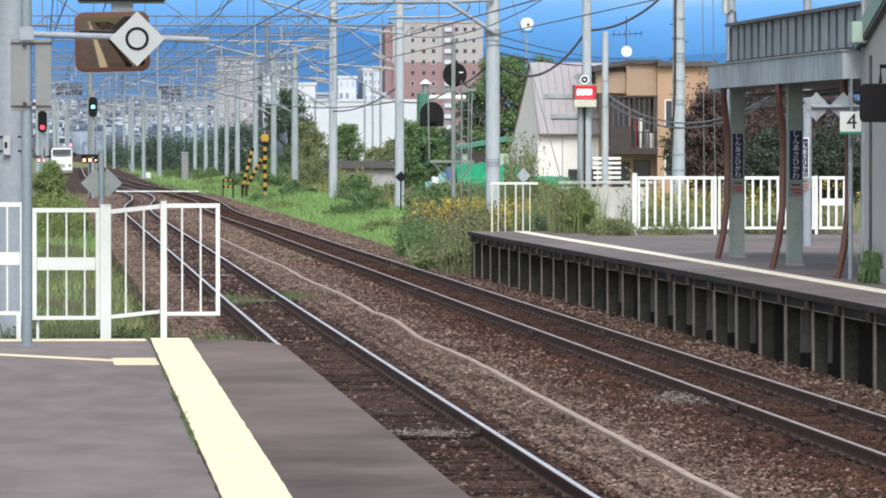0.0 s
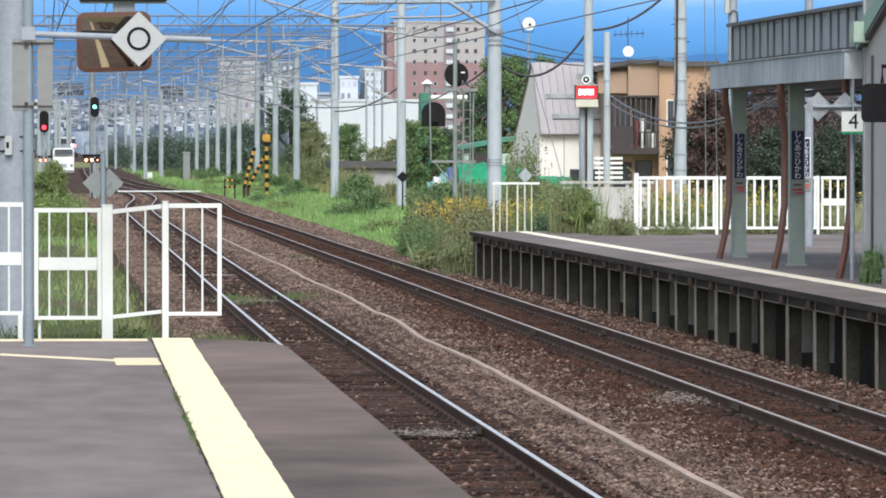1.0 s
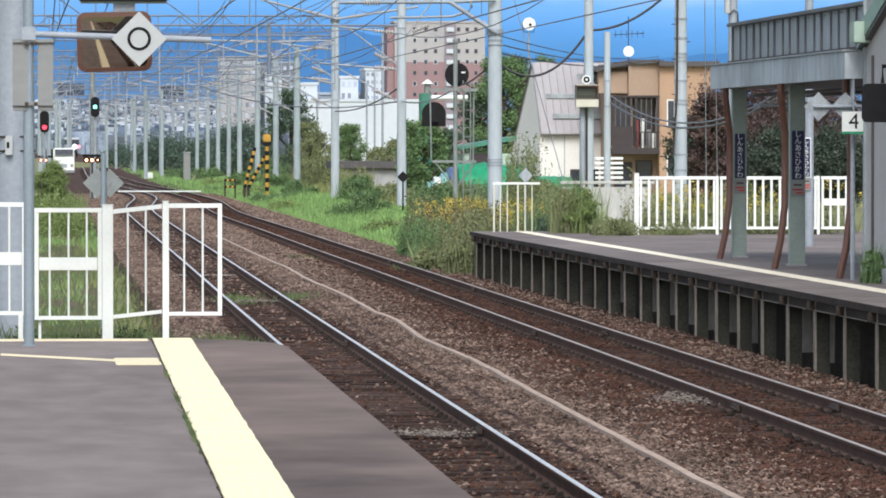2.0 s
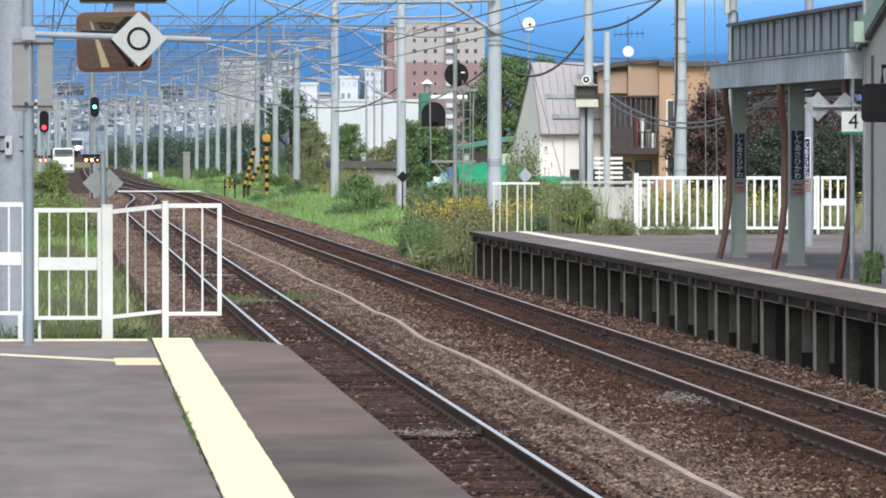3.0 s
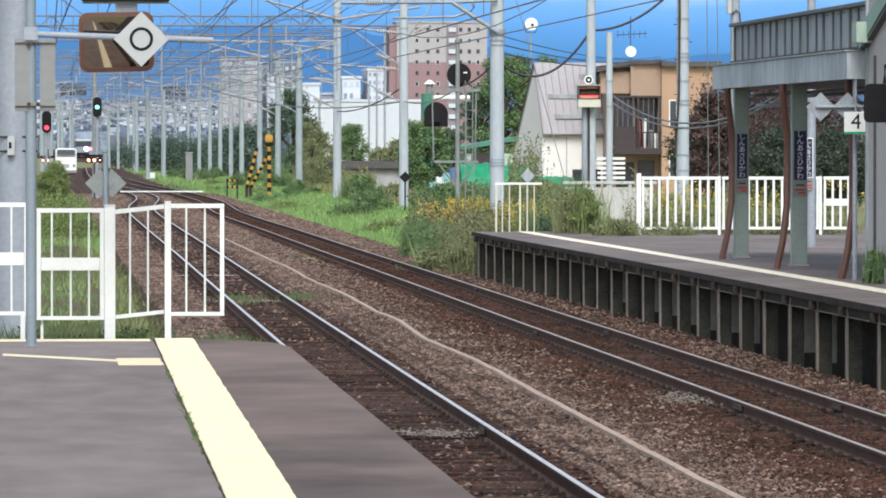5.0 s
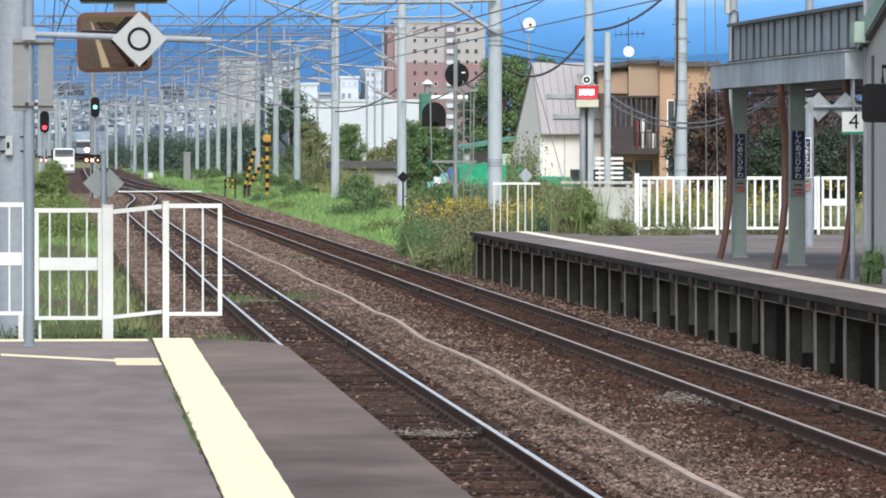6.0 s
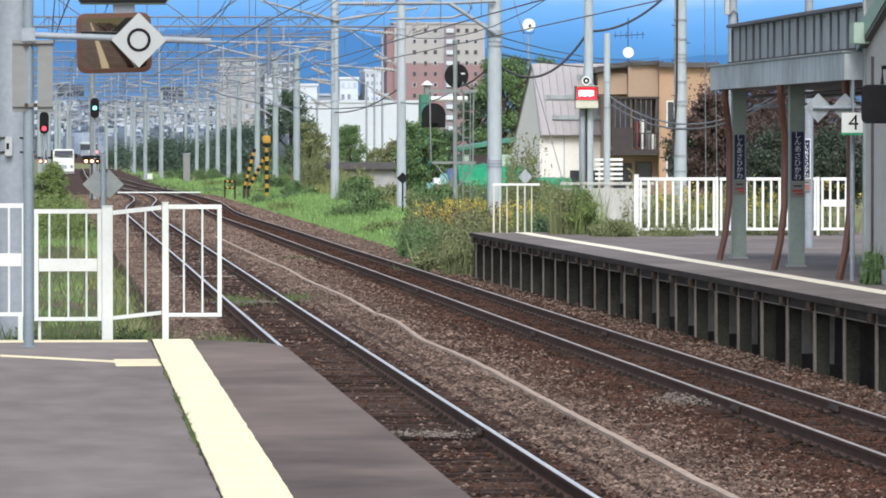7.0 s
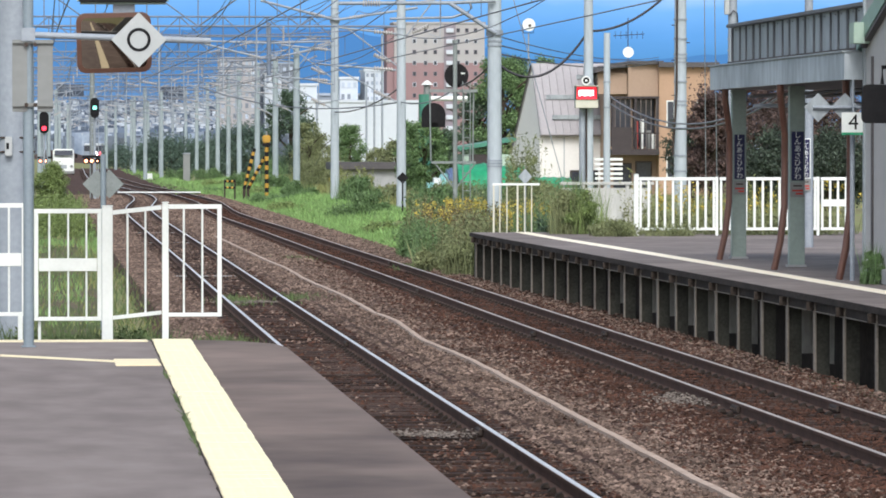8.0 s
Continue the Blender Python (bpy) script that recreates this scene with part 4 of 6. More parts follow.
def block_wall():
    th = thing("block_wall", (0, 0, 0), "whitewashed concrete panel wall behind the platform", "wall", kind="structure")
    x = 12.25
    while x < 14.3:
        part("panel", B(x, x + 0.45, 127, 127.1, -0.3, 1.88, 0.008), "whitewash", th)
        part("post", B(x + 0.45, x + 0.52, 126.96, 127.12, -0.3, 1.95, 0.008), "whitewash", th)
        x += 0.52
    part("coping", B(12.2, 14.4, 126.93, 127.15, 1.95, 2.02, 0.01), "whitewash", th)


block_wall()


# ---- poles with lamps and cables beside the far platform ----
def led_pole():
    """A blinking display: an added panel with a lit and a dark face turns over in its case, in place of lamps
    switching.
    """
    th = thing("warning_display", (15.13, 150, 0), "red warning display in a cream case under a loudspeaker", "warning sign")
    part("shaft", T([(0.06, 0, 0), (0.06, 0, 7.5)], 0.14, 0.125, 14), "pole", th)
    part("side_pole", T([(-0.12, -0.1, 0), (-0.12, -0.1, 3.88)], 0.085, seg=12), "galv", th)
    part("conduit", T([(-0.01, -0.16, 0.0), (-0.01, -0.16, 3.88)], 0.025, seg=6), "iron", th)
    bm = B(-0.34, 0.28, -0.50, -0.12, 3.88, 4.105, 0.012)
    box(bm, -0.34, 0.28, -0.14, -0.12, 4.106, 4.5)
    box(bm, -0.34, 0.28, -0.50, -0.141, 4.482, 4.5)
    part("case", bm, "cream", th, "cream steel case")
    bm = B(-0.34, -0.312, -0.52, -0.141, 4.106, 4.481)
    box(bm, 0.252, 0.28, -0.52, -0.141, 4.106, 4.481)
    box(bm, -0.311, 0.251, -0.52, -0.49, 4.106, 4.128)
    box(bm, -0.311, 0.251, -0.52, -0.49, 4.458, 4.481)
    part("bezel", bm, "display_row", th, "dark metal bezel")
    # The turning panel is added; it stands in for lamps switching on and off.
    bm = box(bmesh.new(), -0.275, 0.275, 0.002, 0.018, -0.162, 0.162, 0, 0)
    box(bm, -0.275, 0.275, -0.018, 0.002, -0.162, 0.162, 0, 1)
    panel = part("display_panel", bm, ["display_dark", "led_red"], th, "turning panel with a glowing red face")
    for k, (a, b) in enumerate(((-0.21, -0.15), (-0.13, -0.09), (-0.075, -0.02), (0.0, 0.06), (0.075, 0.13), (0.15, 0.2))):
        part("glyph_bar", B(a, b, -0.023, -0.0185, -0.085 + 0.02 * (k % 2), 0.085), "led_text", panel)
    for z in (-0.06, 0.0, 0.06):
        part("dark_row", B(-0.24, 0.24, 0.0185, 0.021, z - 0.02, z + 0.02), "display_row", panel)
    sp = part("loudspeaker", T([(-0.04, -0.38, 4.635), (-0.04, -0.12, 4.635)], 0.125, 0.05, 16), "white", th)
    part("throat", T([(-0.04, -0.386, 4.635), (-0.04, -0.3805, 4.635)], 0.09, seg=14), "black", sp)
    part("driver", T([(-0.04, -0.41, 4.635), (-0.04, -0.387, 4.635)], 0.035, seg=10), "white", sp)
    part("clamp", B(-0.08, 0.2, -0.15, 0.15, 4.52, 4.56), "galv", th)
    return panel


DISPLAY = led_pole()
round_pole(15.7, 150, 0, 5.95, 0.10, "slim concrete pole with brackets", bands=(4.6, 3.9))
p = round_pole(16.55, 140, 0, 9, 0.17, "concrete utility pole with a dark conduit", bands=(2.2, 2.6, 3.3, 3.9, 4.0, 4.5, 5.0, 5.1, 5.2, 5.6, 6.1))
for k in range(10):
    s = -1 if k % 2 else 1
    part("step_bolt", T([(s * 0.14, -0.05, 1.9 + 0.45 * k), (s * 0.24, -0.05, 1.9 + 0.45 * k)], 0.012, seg=5), "iron", p)
part("conduit", T([(-0.10, -0.18, 7.5), (-0.12, -0.18, 4.2), (-0.22, -0.2, 2.6)], 0.03, seg=6), "iron", p)
p = round_pole(12.6, 150, -0.2, 11, 0.205, "thick concrete pole rising from the weeds", bands=(5.6, 5.72, 7.4, 2.28, 2.36, 2.44))
p = round_pole(17.9, 140, 0, 9, 0.13, "grey steel pole behind the canopy with a terminal box", "galv", bands=(5.3, 5.6))
part("terminal_box", B(-0.21, -0.1, -0.12, 0.12, 6.22, 6.62, 0.02), "sign_white", p, "white cable terminal box")
part("loop", T([(-0.1, -0.14, 6.2), (0.0, -0.16, 6.32), (0.1, -0.16, 6.25), (0.12, -0.15, 5.9), (0.05, -0.14, 5.7)], 0.018, seg=6), "wire", p)


for u, v, y in ((648, 150, 620), (662, 128, 640), (676, 60, 560), (560, 178, 520)):
    round_pole((u - 61) / 9700 * y, y, -0.4, 2.95 + (250 - v) / 9700 * y, 0.13, "thin pale pole beyond the line", "galv", group="thin far poles")


def floodlight():
    th = thing("floodlight", (30.5, 338, 2.2), "round white floodlight on a thin pole", "lamp")
    part("shaft", T([(0, 0, -2.6), (0, 0, 7.5)], 0.05), "galv", th)
    part("head", T([(0, -0.2, 8.0), (0, 0.0, 8.0), (0, 0.24, 8.0)], 0.38, 0.28, 18), "sign_white", th)
    part("bezel", T([(0, -0.24, 8.0), (0, -0.201, 8.0)], 0.4, seg=18), "white", th)
    part("lamp", T([(0.06, -0.3, 7.95), (0.06, -0.241, 7.95)], 0.09, seg=10), "iron", th)
    part("yoke", T([(-0.4, 0, 8.0), (-0.3, 0, 7.5), (0.3, 0, 7.5), (0.4, 0, 8.0)], 0.03, seg=6), "iron", th)


floodlight()


def hang(p0, p1, sag, r, n=14):
    a, b = Vector(p0), Vector(p1)
    pts = [a.lerp(b, i / n) - Vector((0, 0, sag * 4 * (i / n) * (1 - i / n))) for i in range(n + 1)]
    return T(pts, r, seg=5)


def at(u, v, y):
    """Place at depth y on the line of sight given by two slopes from the eye (in thousandths)."""
    return (u / 1000 * y, y, 2.95 + v / 1000 * y)


def cable(p0, p1, sag, r, mat="wire", label="dark sagging overhead cable", n=14):
    tagged(link("overhead_cable", hang(p0, p1, sag, r, n), mat), label, "cable", "overhead cables")


cable((12.75, 150, 5.05), (15.25, 150, 6.1), 0.75, 0.035)
cable((15.3, 150, 6.0), (17.4, 150, 7.05), 0.25, 0.035)
cable((14.4, 185, 4.85), (12.6, 150, 5.2), 0.12, 0.03)
cable((15.8, 150, 4.2), (17.1, 125, 4.1), 0.75, 0.022, "steel_wire", "grey sagging cable bundle")
cable((15.8, 150, 4.0), (17.1, 125, 4.0), 0.72, 0.022, "steel_wire", "grey sagging cable bundle")
cable((8.0, 265, 5.6), (15.05, 225, 4.6), 0.6, 0.026, "steel_wire", "thin grey sagging overhead cable")
cable((15.05, 225, 4.6), (14.2, 185, 4.75), 0.25, 0.024, "steel_wire", "thin grey sagging overhead cable")
cable((14.5, 265, 4.4), (15.0, 225, 5.2), 0.3, 0.03)
for k in range(3):
    cable((12.7, 150, 5.85 - 0.24 * k), (33.8, 296, 7.55 - 0.12 * k), 0.35, 0.016 + 0.004 * k)
for k in range(2):
    cable((16.9 + 0.25 * k, 138, 9), (17.6 + 0.3 * k, 143, -0.1), 0.0, 0.013, "galv", "taut steel stay wire", 1)
cable((13.0, 152, 8), (15.4, 154, -0.1), 0.0, 0.013, "galv", "taut steel stay wire", 1)


# ---- catenary structures ----
def insulator(parent, p0, p1, k_r=1.0):
    """A ribbed rod: one turned shape with seven sheds."""
    a, b = Vector(p0), Vector(p1)
    d = (b - a).normalized()
    side = d.cross(Vector((0, 1, 0))).normalized()
    up = side.cross(d)
    bm = bmesh.new()
    rings = []
    for i in range(7):
        for t, r in ((0.05, 0.045 * k_r), (0.3, 0.095 * k_r), (0.55, 0.095 * k_r), (0.8, 0.045 * k_r)):
            c = a.lerp(b, (i + t) / 7)
            rings.append([bm.verts.new(c + (side * math.cos(k * math.tau / 8) + up * math.sin(k * math.tau / 8)) * r) for k in range(8)])
    for u, v in zip(rings, rings[1:]):
        for k in range(8):
            bm.faces.new((u[k], u[(k + 1) % 8], v[(k + 1) % 8], v[k]))
    bm.faces.new(rings[0][::-1])
    bm.faces.new(rings[-1])
    part("insulator", bm, "insulator", parent, "beige ribbed insulator")


def catenary_pole(x, y, z0, z1, r, arms, label="pale concrete catenary pole with steel brackets"):
    # Poles past 300 m take the haze-tinted copy.
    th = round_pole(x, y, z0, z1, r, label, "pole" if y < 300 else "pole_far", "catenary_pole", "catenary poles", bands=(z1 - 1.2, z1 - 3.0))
    for side, reach, z in arms:
        zz = z - z0
        part("bracket_arm", T([(side * r, 0, zz), (side * reach, 0, zz + 0.25)], 0.045, seg=6), "galv", th)
        part("bracket_stay", T([(side * r, 0, zz - 1.3), (side * reach * 0.85, 0, zz + 0.2)], 0.035, seg=6), "galv", th)
        k = 1.0 if y < 300 else 0.6
        insulator(th, (side * (r + 0.15), 0, zz + 0.02), (side * (r + 0.95), 0, zz + 0.09), k)
        insulator(th, (side * (r + 0.25), 0, zz - 1.16), (side * (r + 0.95), 0, zz - 0.85), k)
        part("dropper", T([(side * reach, 0, zz + 0.25), (side * reach, 0, zz - 1.5)], 0.02, seg=5), "galv", th)
        part("steady_arm", T([(side * reach, 0, zz - 1.35), (side * reach * 0.7, 0, zz - 1.2)], 0.02, seg=5), "galv", th)
    return th


ROW = [(15.05, 225, 0.2), (14.5, 265, 0.21), (14.56, 305, 0.2), (14.7, 335, 0.19), (14.8, 365, 0.19), (14.9, 400, 0.19), (15.0, 425, 0.18), (15.0, 450, 0.18), (15.1, 480, 0.18), (15.2, 515, 0.18), (15.4, 560, 0.18), (15.6, 620, 0.18)]
for k, (x, y, r) in enumerate(ROW):
    catenary_pole(x, y, -0.3, 10.6 if k < 2 else 8.2, r, [(-1, 2.6, 7.4), (-1, 3.4, 5.9)] + ([(1, 1.6, 8.6)] if k % 2 == 0 else []))
for x, y in ((10.85, 470), (9.1, 452), (10.15, 576), (9.0, 610), (11.9, 520), (9.8, 540), (12.4, 600), (8.9, 680), (9.6, 740), (13.2, 660), (11.6, 700), (10.6, 820)):
    catenary_pole(x, y, -0.4, 7.4, 0.17, [(-1, 2.4, 6.6)])
round_pole(3.15, 300, -0.4, 9.5, 0.15, "grey steel mast carrying a signal", "mast_grey", "signal_mast", bands=(4.0, 6.0, 7.5))
for x, y in ((-0.2, 340), (1.2, 470), (2.2, 560), (1.0, 640), (3.2, 700), (0.4, 400), (4.6, 760), (5.6, 860)):
    catenary_pole(x, y, -0.4, 8.2, 0.2, [(1, 2.4, 6.4)])


def portal(y, x0, x1, z0, z1, step):
    th = thing("catenary_gantry", (0, y, 0), "grey steel lattice gantry beam over the tracks", "gantry", "catenary gantries")
    for z in (z0, z1):
        part("chord", T([(x0, 0, z), (x1, 0, z)], 0.05, seg=6), "gantry_steel", th)
    bm = bmesh.new()
    x, k = x0, 0
    while x + step <= x1:
        tube(bm, [(x, 0, z0 if k % 2 else z1), (x + step, 0, z1 if k % 2 else z0)], 0.03, seg=5)
        tube(bm, [(x, 0, z0), (x, 0, z1)], 0.025, seg=5)
        x += step
        k += 1
    part("lattice", bm, "gantry_steel", th)
    for cx in (4.2, 8.2, 11.4):
        part("drop_post", T([(cx + 0.9, 0, z0), (cx + 0.9, 0, z0 - 2.7)], 0.036, seg=6), "galv", th)
        part("registration_arm", T([(cx + 0.9, 0, z0 - 2.4), (cx - 0.4, 0, z0 - 2.15)], 0.025, seg=5), "gantry_steel", th)
        part("support_arm", T([(cx + 0.9, 0, z0 - 0.6), (cx - 0.2, 0, z0 - 0.9)], 0.03, seg=5), "gantry_steel", th)
        insulator(th, (cx + 0.8, 0, z0 - 2.38), (cx + 0.2, 0, z0 - 2.27), 0.55)
        insulator(th, (cx + 0.75, 0, z0 - 0.65), (cx + 0.2, 0, z0 - 0.79), 0.55)
    for cx in (2.6, 10.2):
        insulator(th, (cx, 0, z0), (cx, 0, z0 - 0.6), 0.55)


portal(225, -3.8, 14.9, 7.7, 9.2, 2.1)
for y, zb in ((265, 8.05), (305, 7.6), (335, 7.5), (365, 7.4), (400, 7.3), (450, 7.2), (515, 7.2), (620, 7.2)):
    portal(y, -3.5, 14.7, zb, zb + 0.95, 1.05)


def double_cantilever():
    """A drop post under a gantry with a hinged arm to each side."""
    th = thing("cantilever_post", (13.0, 304.6, 0), "grey drop post with two insulated cantilever arms", "catenary support", "catenary supports")
    part("clamp", B(-0.16, 0.16, -0.1, 0.45, 7.56, 7.7), "gantry_steel", th)
    part("drop_post", T([(0, 0, 6.65), (0, 0, 9.6)], 0.13, seg=10), "gantry_steel", th)
    for s in (-1, 1):
        part("tie_tube", T([(s * 0.1, 0, 8.45), (s * 3.4, 0, 8.55)], 0.05, seg=8), "galv", th)
        part("strut_tube", T([(s * 0.1, 0, 7.55), (s * 3.6, 0, 8.4)], 0.055, seg=8), "galv", th)
        insulator(th, (s * 0.55, 0, 8.46), (s * 1.25, 0, 8.48))
        insulator(th, (s * 0.4, 0, 7.62), (s * 1.1, 0, 7.79))
        part("steady_arm", T([(s * 3.4, 0, 8.5), (s * 3.5, 0, 7.4), (s * 2.4, 0, 7.5)], 0.025, seg=5), "galv", th)


double_cantilever()


def near_cantilever():
    """Arms of the thick pole and the pole beyond it."""
    th = thing("overhead_line_support", (12.6, 149.7, 0), "grey steel cantilever frame on the thick pole", "catenary support", "catenary supports")
    part("brace", T([(0, 0, 5.93), (-1.25, 0, 6.75)], 0.06, seg=8), "galv", th)
    part("top_tube", T([(0, 0, 6.82), (-1.2, 0, 6.76), (-4.3, 0, 6.74)], 0.05, seg=8), "galv", th)
    part("lower_tube", T([(-0.7, 0, 6.76), (-0.66, 0, 6.62), (-0.75, 0, 6.5), (-1.2, 0, 6.36), (-2.9, 0, 6.32)], 0.035, seg=8), "galv", th)
    part("collar", T([(0, 0.3, 5.86), (0, 0.3, 6.02)], 0.235, seg=16), "galv", th)
    insulator(th, (-3.65, 0, 6.74), (-3.15, 0, 6.745))
    th = thing("overhead_line_support", (14.5, 264.7, 0), "grey steel arms with beige insulators on the pole", "catenary support", "catenary supports")
    part("left_tube", T([(0, 0, 8.86), (-3.6, 0, 9.78)], 0.06, seg=8), "galv", th)
    part("right_tube", T([(0, 0, 8.84), (4.0, 0, 9.45)], 0.06, seg=8), "galv", th)
    part("collar", T([(0, 0.3, 8.7), (0, 0.3, 9.0)], 0.24, seg=16), "galv", th)
    insulator(th, (-0.5, 0, 8.99), (-1.3, 0, 9.19))
    insulator(th, (0.7, 0, 8.95), (1.5, 0, 9.07))


near_cantilever()


def wires():
    k = 0
    for cx, zs in ((4.2, (5.25, 6.25)), (8.2, (5.25, 6.25)), (11.4, (5.6, 6.3)), (0.6, (5.3, 6.3)), (-1.6, (5.4, 6.4)), (13.2, (8.6, 9.0)), (15.6, (8.9, 9.3)), (2.2, (7.3, 7.6)), (6.2, (7.2, 7.5)), (9.8, (7.7, 8.0))):
        for j, z in enumerate(zs):
            bm = bmesh.new()
            ys = [-20, 60, 120, 170, 225, 265, 305, 335, 365, 400, 450, 515, 620, 760]
            for y0, y1 in zip(ys, ys[1:]):
                sag = 0.5 if j else 0.0
                pts = []
                for i in range(7):
                    t = i / 6
                    y = y0 + (y1 - y0) * t
                    bend = spline(CL2, min(y, 620)) - 8.22 if cx > 3 else 0.0
                    pts.append((cx + bend * 0.6 + 0.15 * math.sin(y * 0.03 + cx), y, z - sag * 4 * t * (1 - t)))
                tube(bm, pts, 0.014, seg=4, caps=False)
                if j and abs(zs[1] - zs[0]) > 0.8:
                    for i in range(1, 6):
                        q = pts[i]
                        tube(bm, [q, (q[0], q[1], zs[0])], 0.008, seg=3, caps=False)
            tagged(link("overhead_wire", bm, "steel_wire"), "thin grey overhead line wire along the tracks", "wire", "overhead wires")
    for y, z, sag in ((225, 8.05, 0.5), (265, 8.0, 1.1), (305, 7.6, 0.7), (335, 7.5, 1.3), (365, 7.4, 0.6), (400, 7.3, 1.2), (450, 7.2, 0.7)):
        cable((-3.4, y, z), (14.6, y, z - 0.4), sag, 0.022, "steel_wire", "thin cross-span wire over the tracks")


wires()


# ---- signals ----
def colour_signal(x, y, z, h, lamp, which, label):
    th = thing("colour_light_signal", (x, y, -0.45), label, "railway signal", "railway signals")
    zz = z + 0.45
    part("mast", T([(0, 0.1, 0), (0, 0.1, zz + h * 0.7)], 0.07, seg=8), "galv", th)
    hd = part("head", P(rounded(h * 0.215, h * 0.5, h * 0.2), -0.1, 0.06), "black", th, "black rounded signal backplate")
    hd.matrix_basis = pose(0, 0, zz)
    for k, dz in enumerate((0.26, 0.0, -0.26)):
        on = k == which
        part("lens", T([(0, -0.16, zz + dz * h), (0, -0.101, zz + dz * h)], h * (0.105 if on else 0.08), seg=14), lamp if on else "black", th, "lit signal lens" if on else "")
        part("hood", T([(0, -0.3, zz + dz * h + h * 0.155), (0, -0.1, zz + dz * h + h * 0.155)], h * 0.03, seg=8), "black", th)
    bm = bmesh.new()
    for i in range(int(zz / 0.35)):
        tube(bm, [(-0.2, 0.2, i * 0.35), (0.2, 0.2, i * 0.35)], 0.015, seg=4)
    tube(bm, [(-0.2, 0.2, 0), (-0.2, 0.2, zz)], 0.02, seg=4)
    tube(bm, [(0.2, 0.2, 0), (0.2, 0.2, zz)], 0.02, seg=4)
    part("ladder", bm, "galv", th)


colour_signal(0.60, 340, 4.15, 1.35, "signal_red", 2, "black signal showing a red lamp")
colour_signal(3.22, 294, 4.78, 1.08, "signal_cyan", 1, "black signal showing a bluish green lamp")


def obstruction_lamps(x, y, z, label, n=3):
    th = thing("crossing_lamps", (x, y, z), label, "warning lamps", "crossing warning lamps")
    part("stand", T([(0, 0.05, -z - 0.45), (0, 0.05, 0.1)], 0.05, seg=6), "iron", th)
    for k in range(n):
        px = (k - 1) * 0.3
        part("housing", T([(px, -0.05, 0), (px, 0.1, 0)], 0.16, 0.1, 12), "black", th)
        part("lens", T([(px, -0.08, 0), (px, -0.051, 0)], 0.085 if k < 2 else 0.04, seg=10), "amber", th, "lit amber lens")
    part("visor", B(-0.5, 0.5, -0.15, 0.02, 0.16, 0.3, 0.02), "black", th)


obstruction_lamps(3.02, 290, 1.95, "row of lit amber lamps at the points")
obstruction_lamps(0.7, 360, 1.7, "dim pair of amber lamps on a stand", 2)


def signal_mast():
    """Rear of a tall two-disc signal with its ladder and stays."""
    y = 185
    th = thing("signal_mast", (14.2, y, -0.2), "grey steel signal mast with two black discs seen from behind", "railway signal")
    part("mast", T([(0, 0, 0), (0, 0, 6.55)], 0.085, 0.075, 10), "mast_grey", th)
    part("cap_tube", T([(0, 0, 6.5), (0, 0, 6.6)], 0.1, seg=10), "mast_grey", th)
    for dx, z in ((0.06, 5.4), (-0.72, 4.07)):
        bm = T([(dx, 0.14, z), (dx, 0.2, z)], 0.41, seg=28)
        part("disc", bm, "black", th, "round black backing disc")
        if dx < 0:
            part("skirt", B(dx - 0.4, dx + 0.4, 0.141, 0.199, z - 0.42, z - 0.1), "black", th, "square foot of the disc")
        part("head_box", B(dx - 0.14, dx + 0.14, 0.0, 0.13, z - 0.3, z + 0.3, 0.03), "black", th)
    part("platform_beam", B(-0.9, 0.75, -0.1, 0.1, 4.83, 4.93), "mast_grey", th)
    part("platform_beam", B(-0.8, 0.7, -0.06, 0.06, 2.42, 2.5), "mast_grey", th)
    for x in (-0.82, 0.28, 0.6):
        part("hanger", T([(x, 0, 2.5), (x * 1.05, 0, 4.85)], 0.03, seg=6), "mast_grey", th)
    for s in (-1, 1):
        part("brace", T([(s * 0.7, 0, 2.45), (s * 0.05, 0, 1.6)], 0.03, seg=6), "mast_grey", th)
    lad = bmesh.new()
    for x in (0.25, 0.5):
        tube(lad, [(x, -0.2, 0), (x, -0.15, 5.2)], 0.018, seg=5)
    for i in range(17):
        tube(lad, [(0.25, -0.19, 0.3 + i * 0.3), (0.5, -0.19, 0.3 + i * 0.3)], 0.014, seg=4)
    part("ladder", lad, "mast_grey", th)
    part("grip", B(0.12, 0.34, 0.13, 0.138, 5.45, 5.5), "white", th)


signal_mast()


def limit_marker():
    th = thing("track_marker", (14.3, 213, -0.3), "black diamond marker on a thin black stake", "sign")
    part("stake", T([(0, 0, 0), (0, 0, 1.7)], 0.035, seg=6), "black", th)
    s = 0.23
    part("panel", P([(0, 1.85 - s), (s, 1.85), (0, 1.85 + s), (-s, 1.85)], -0.02, 0.0), "black", th)


limit_marker()


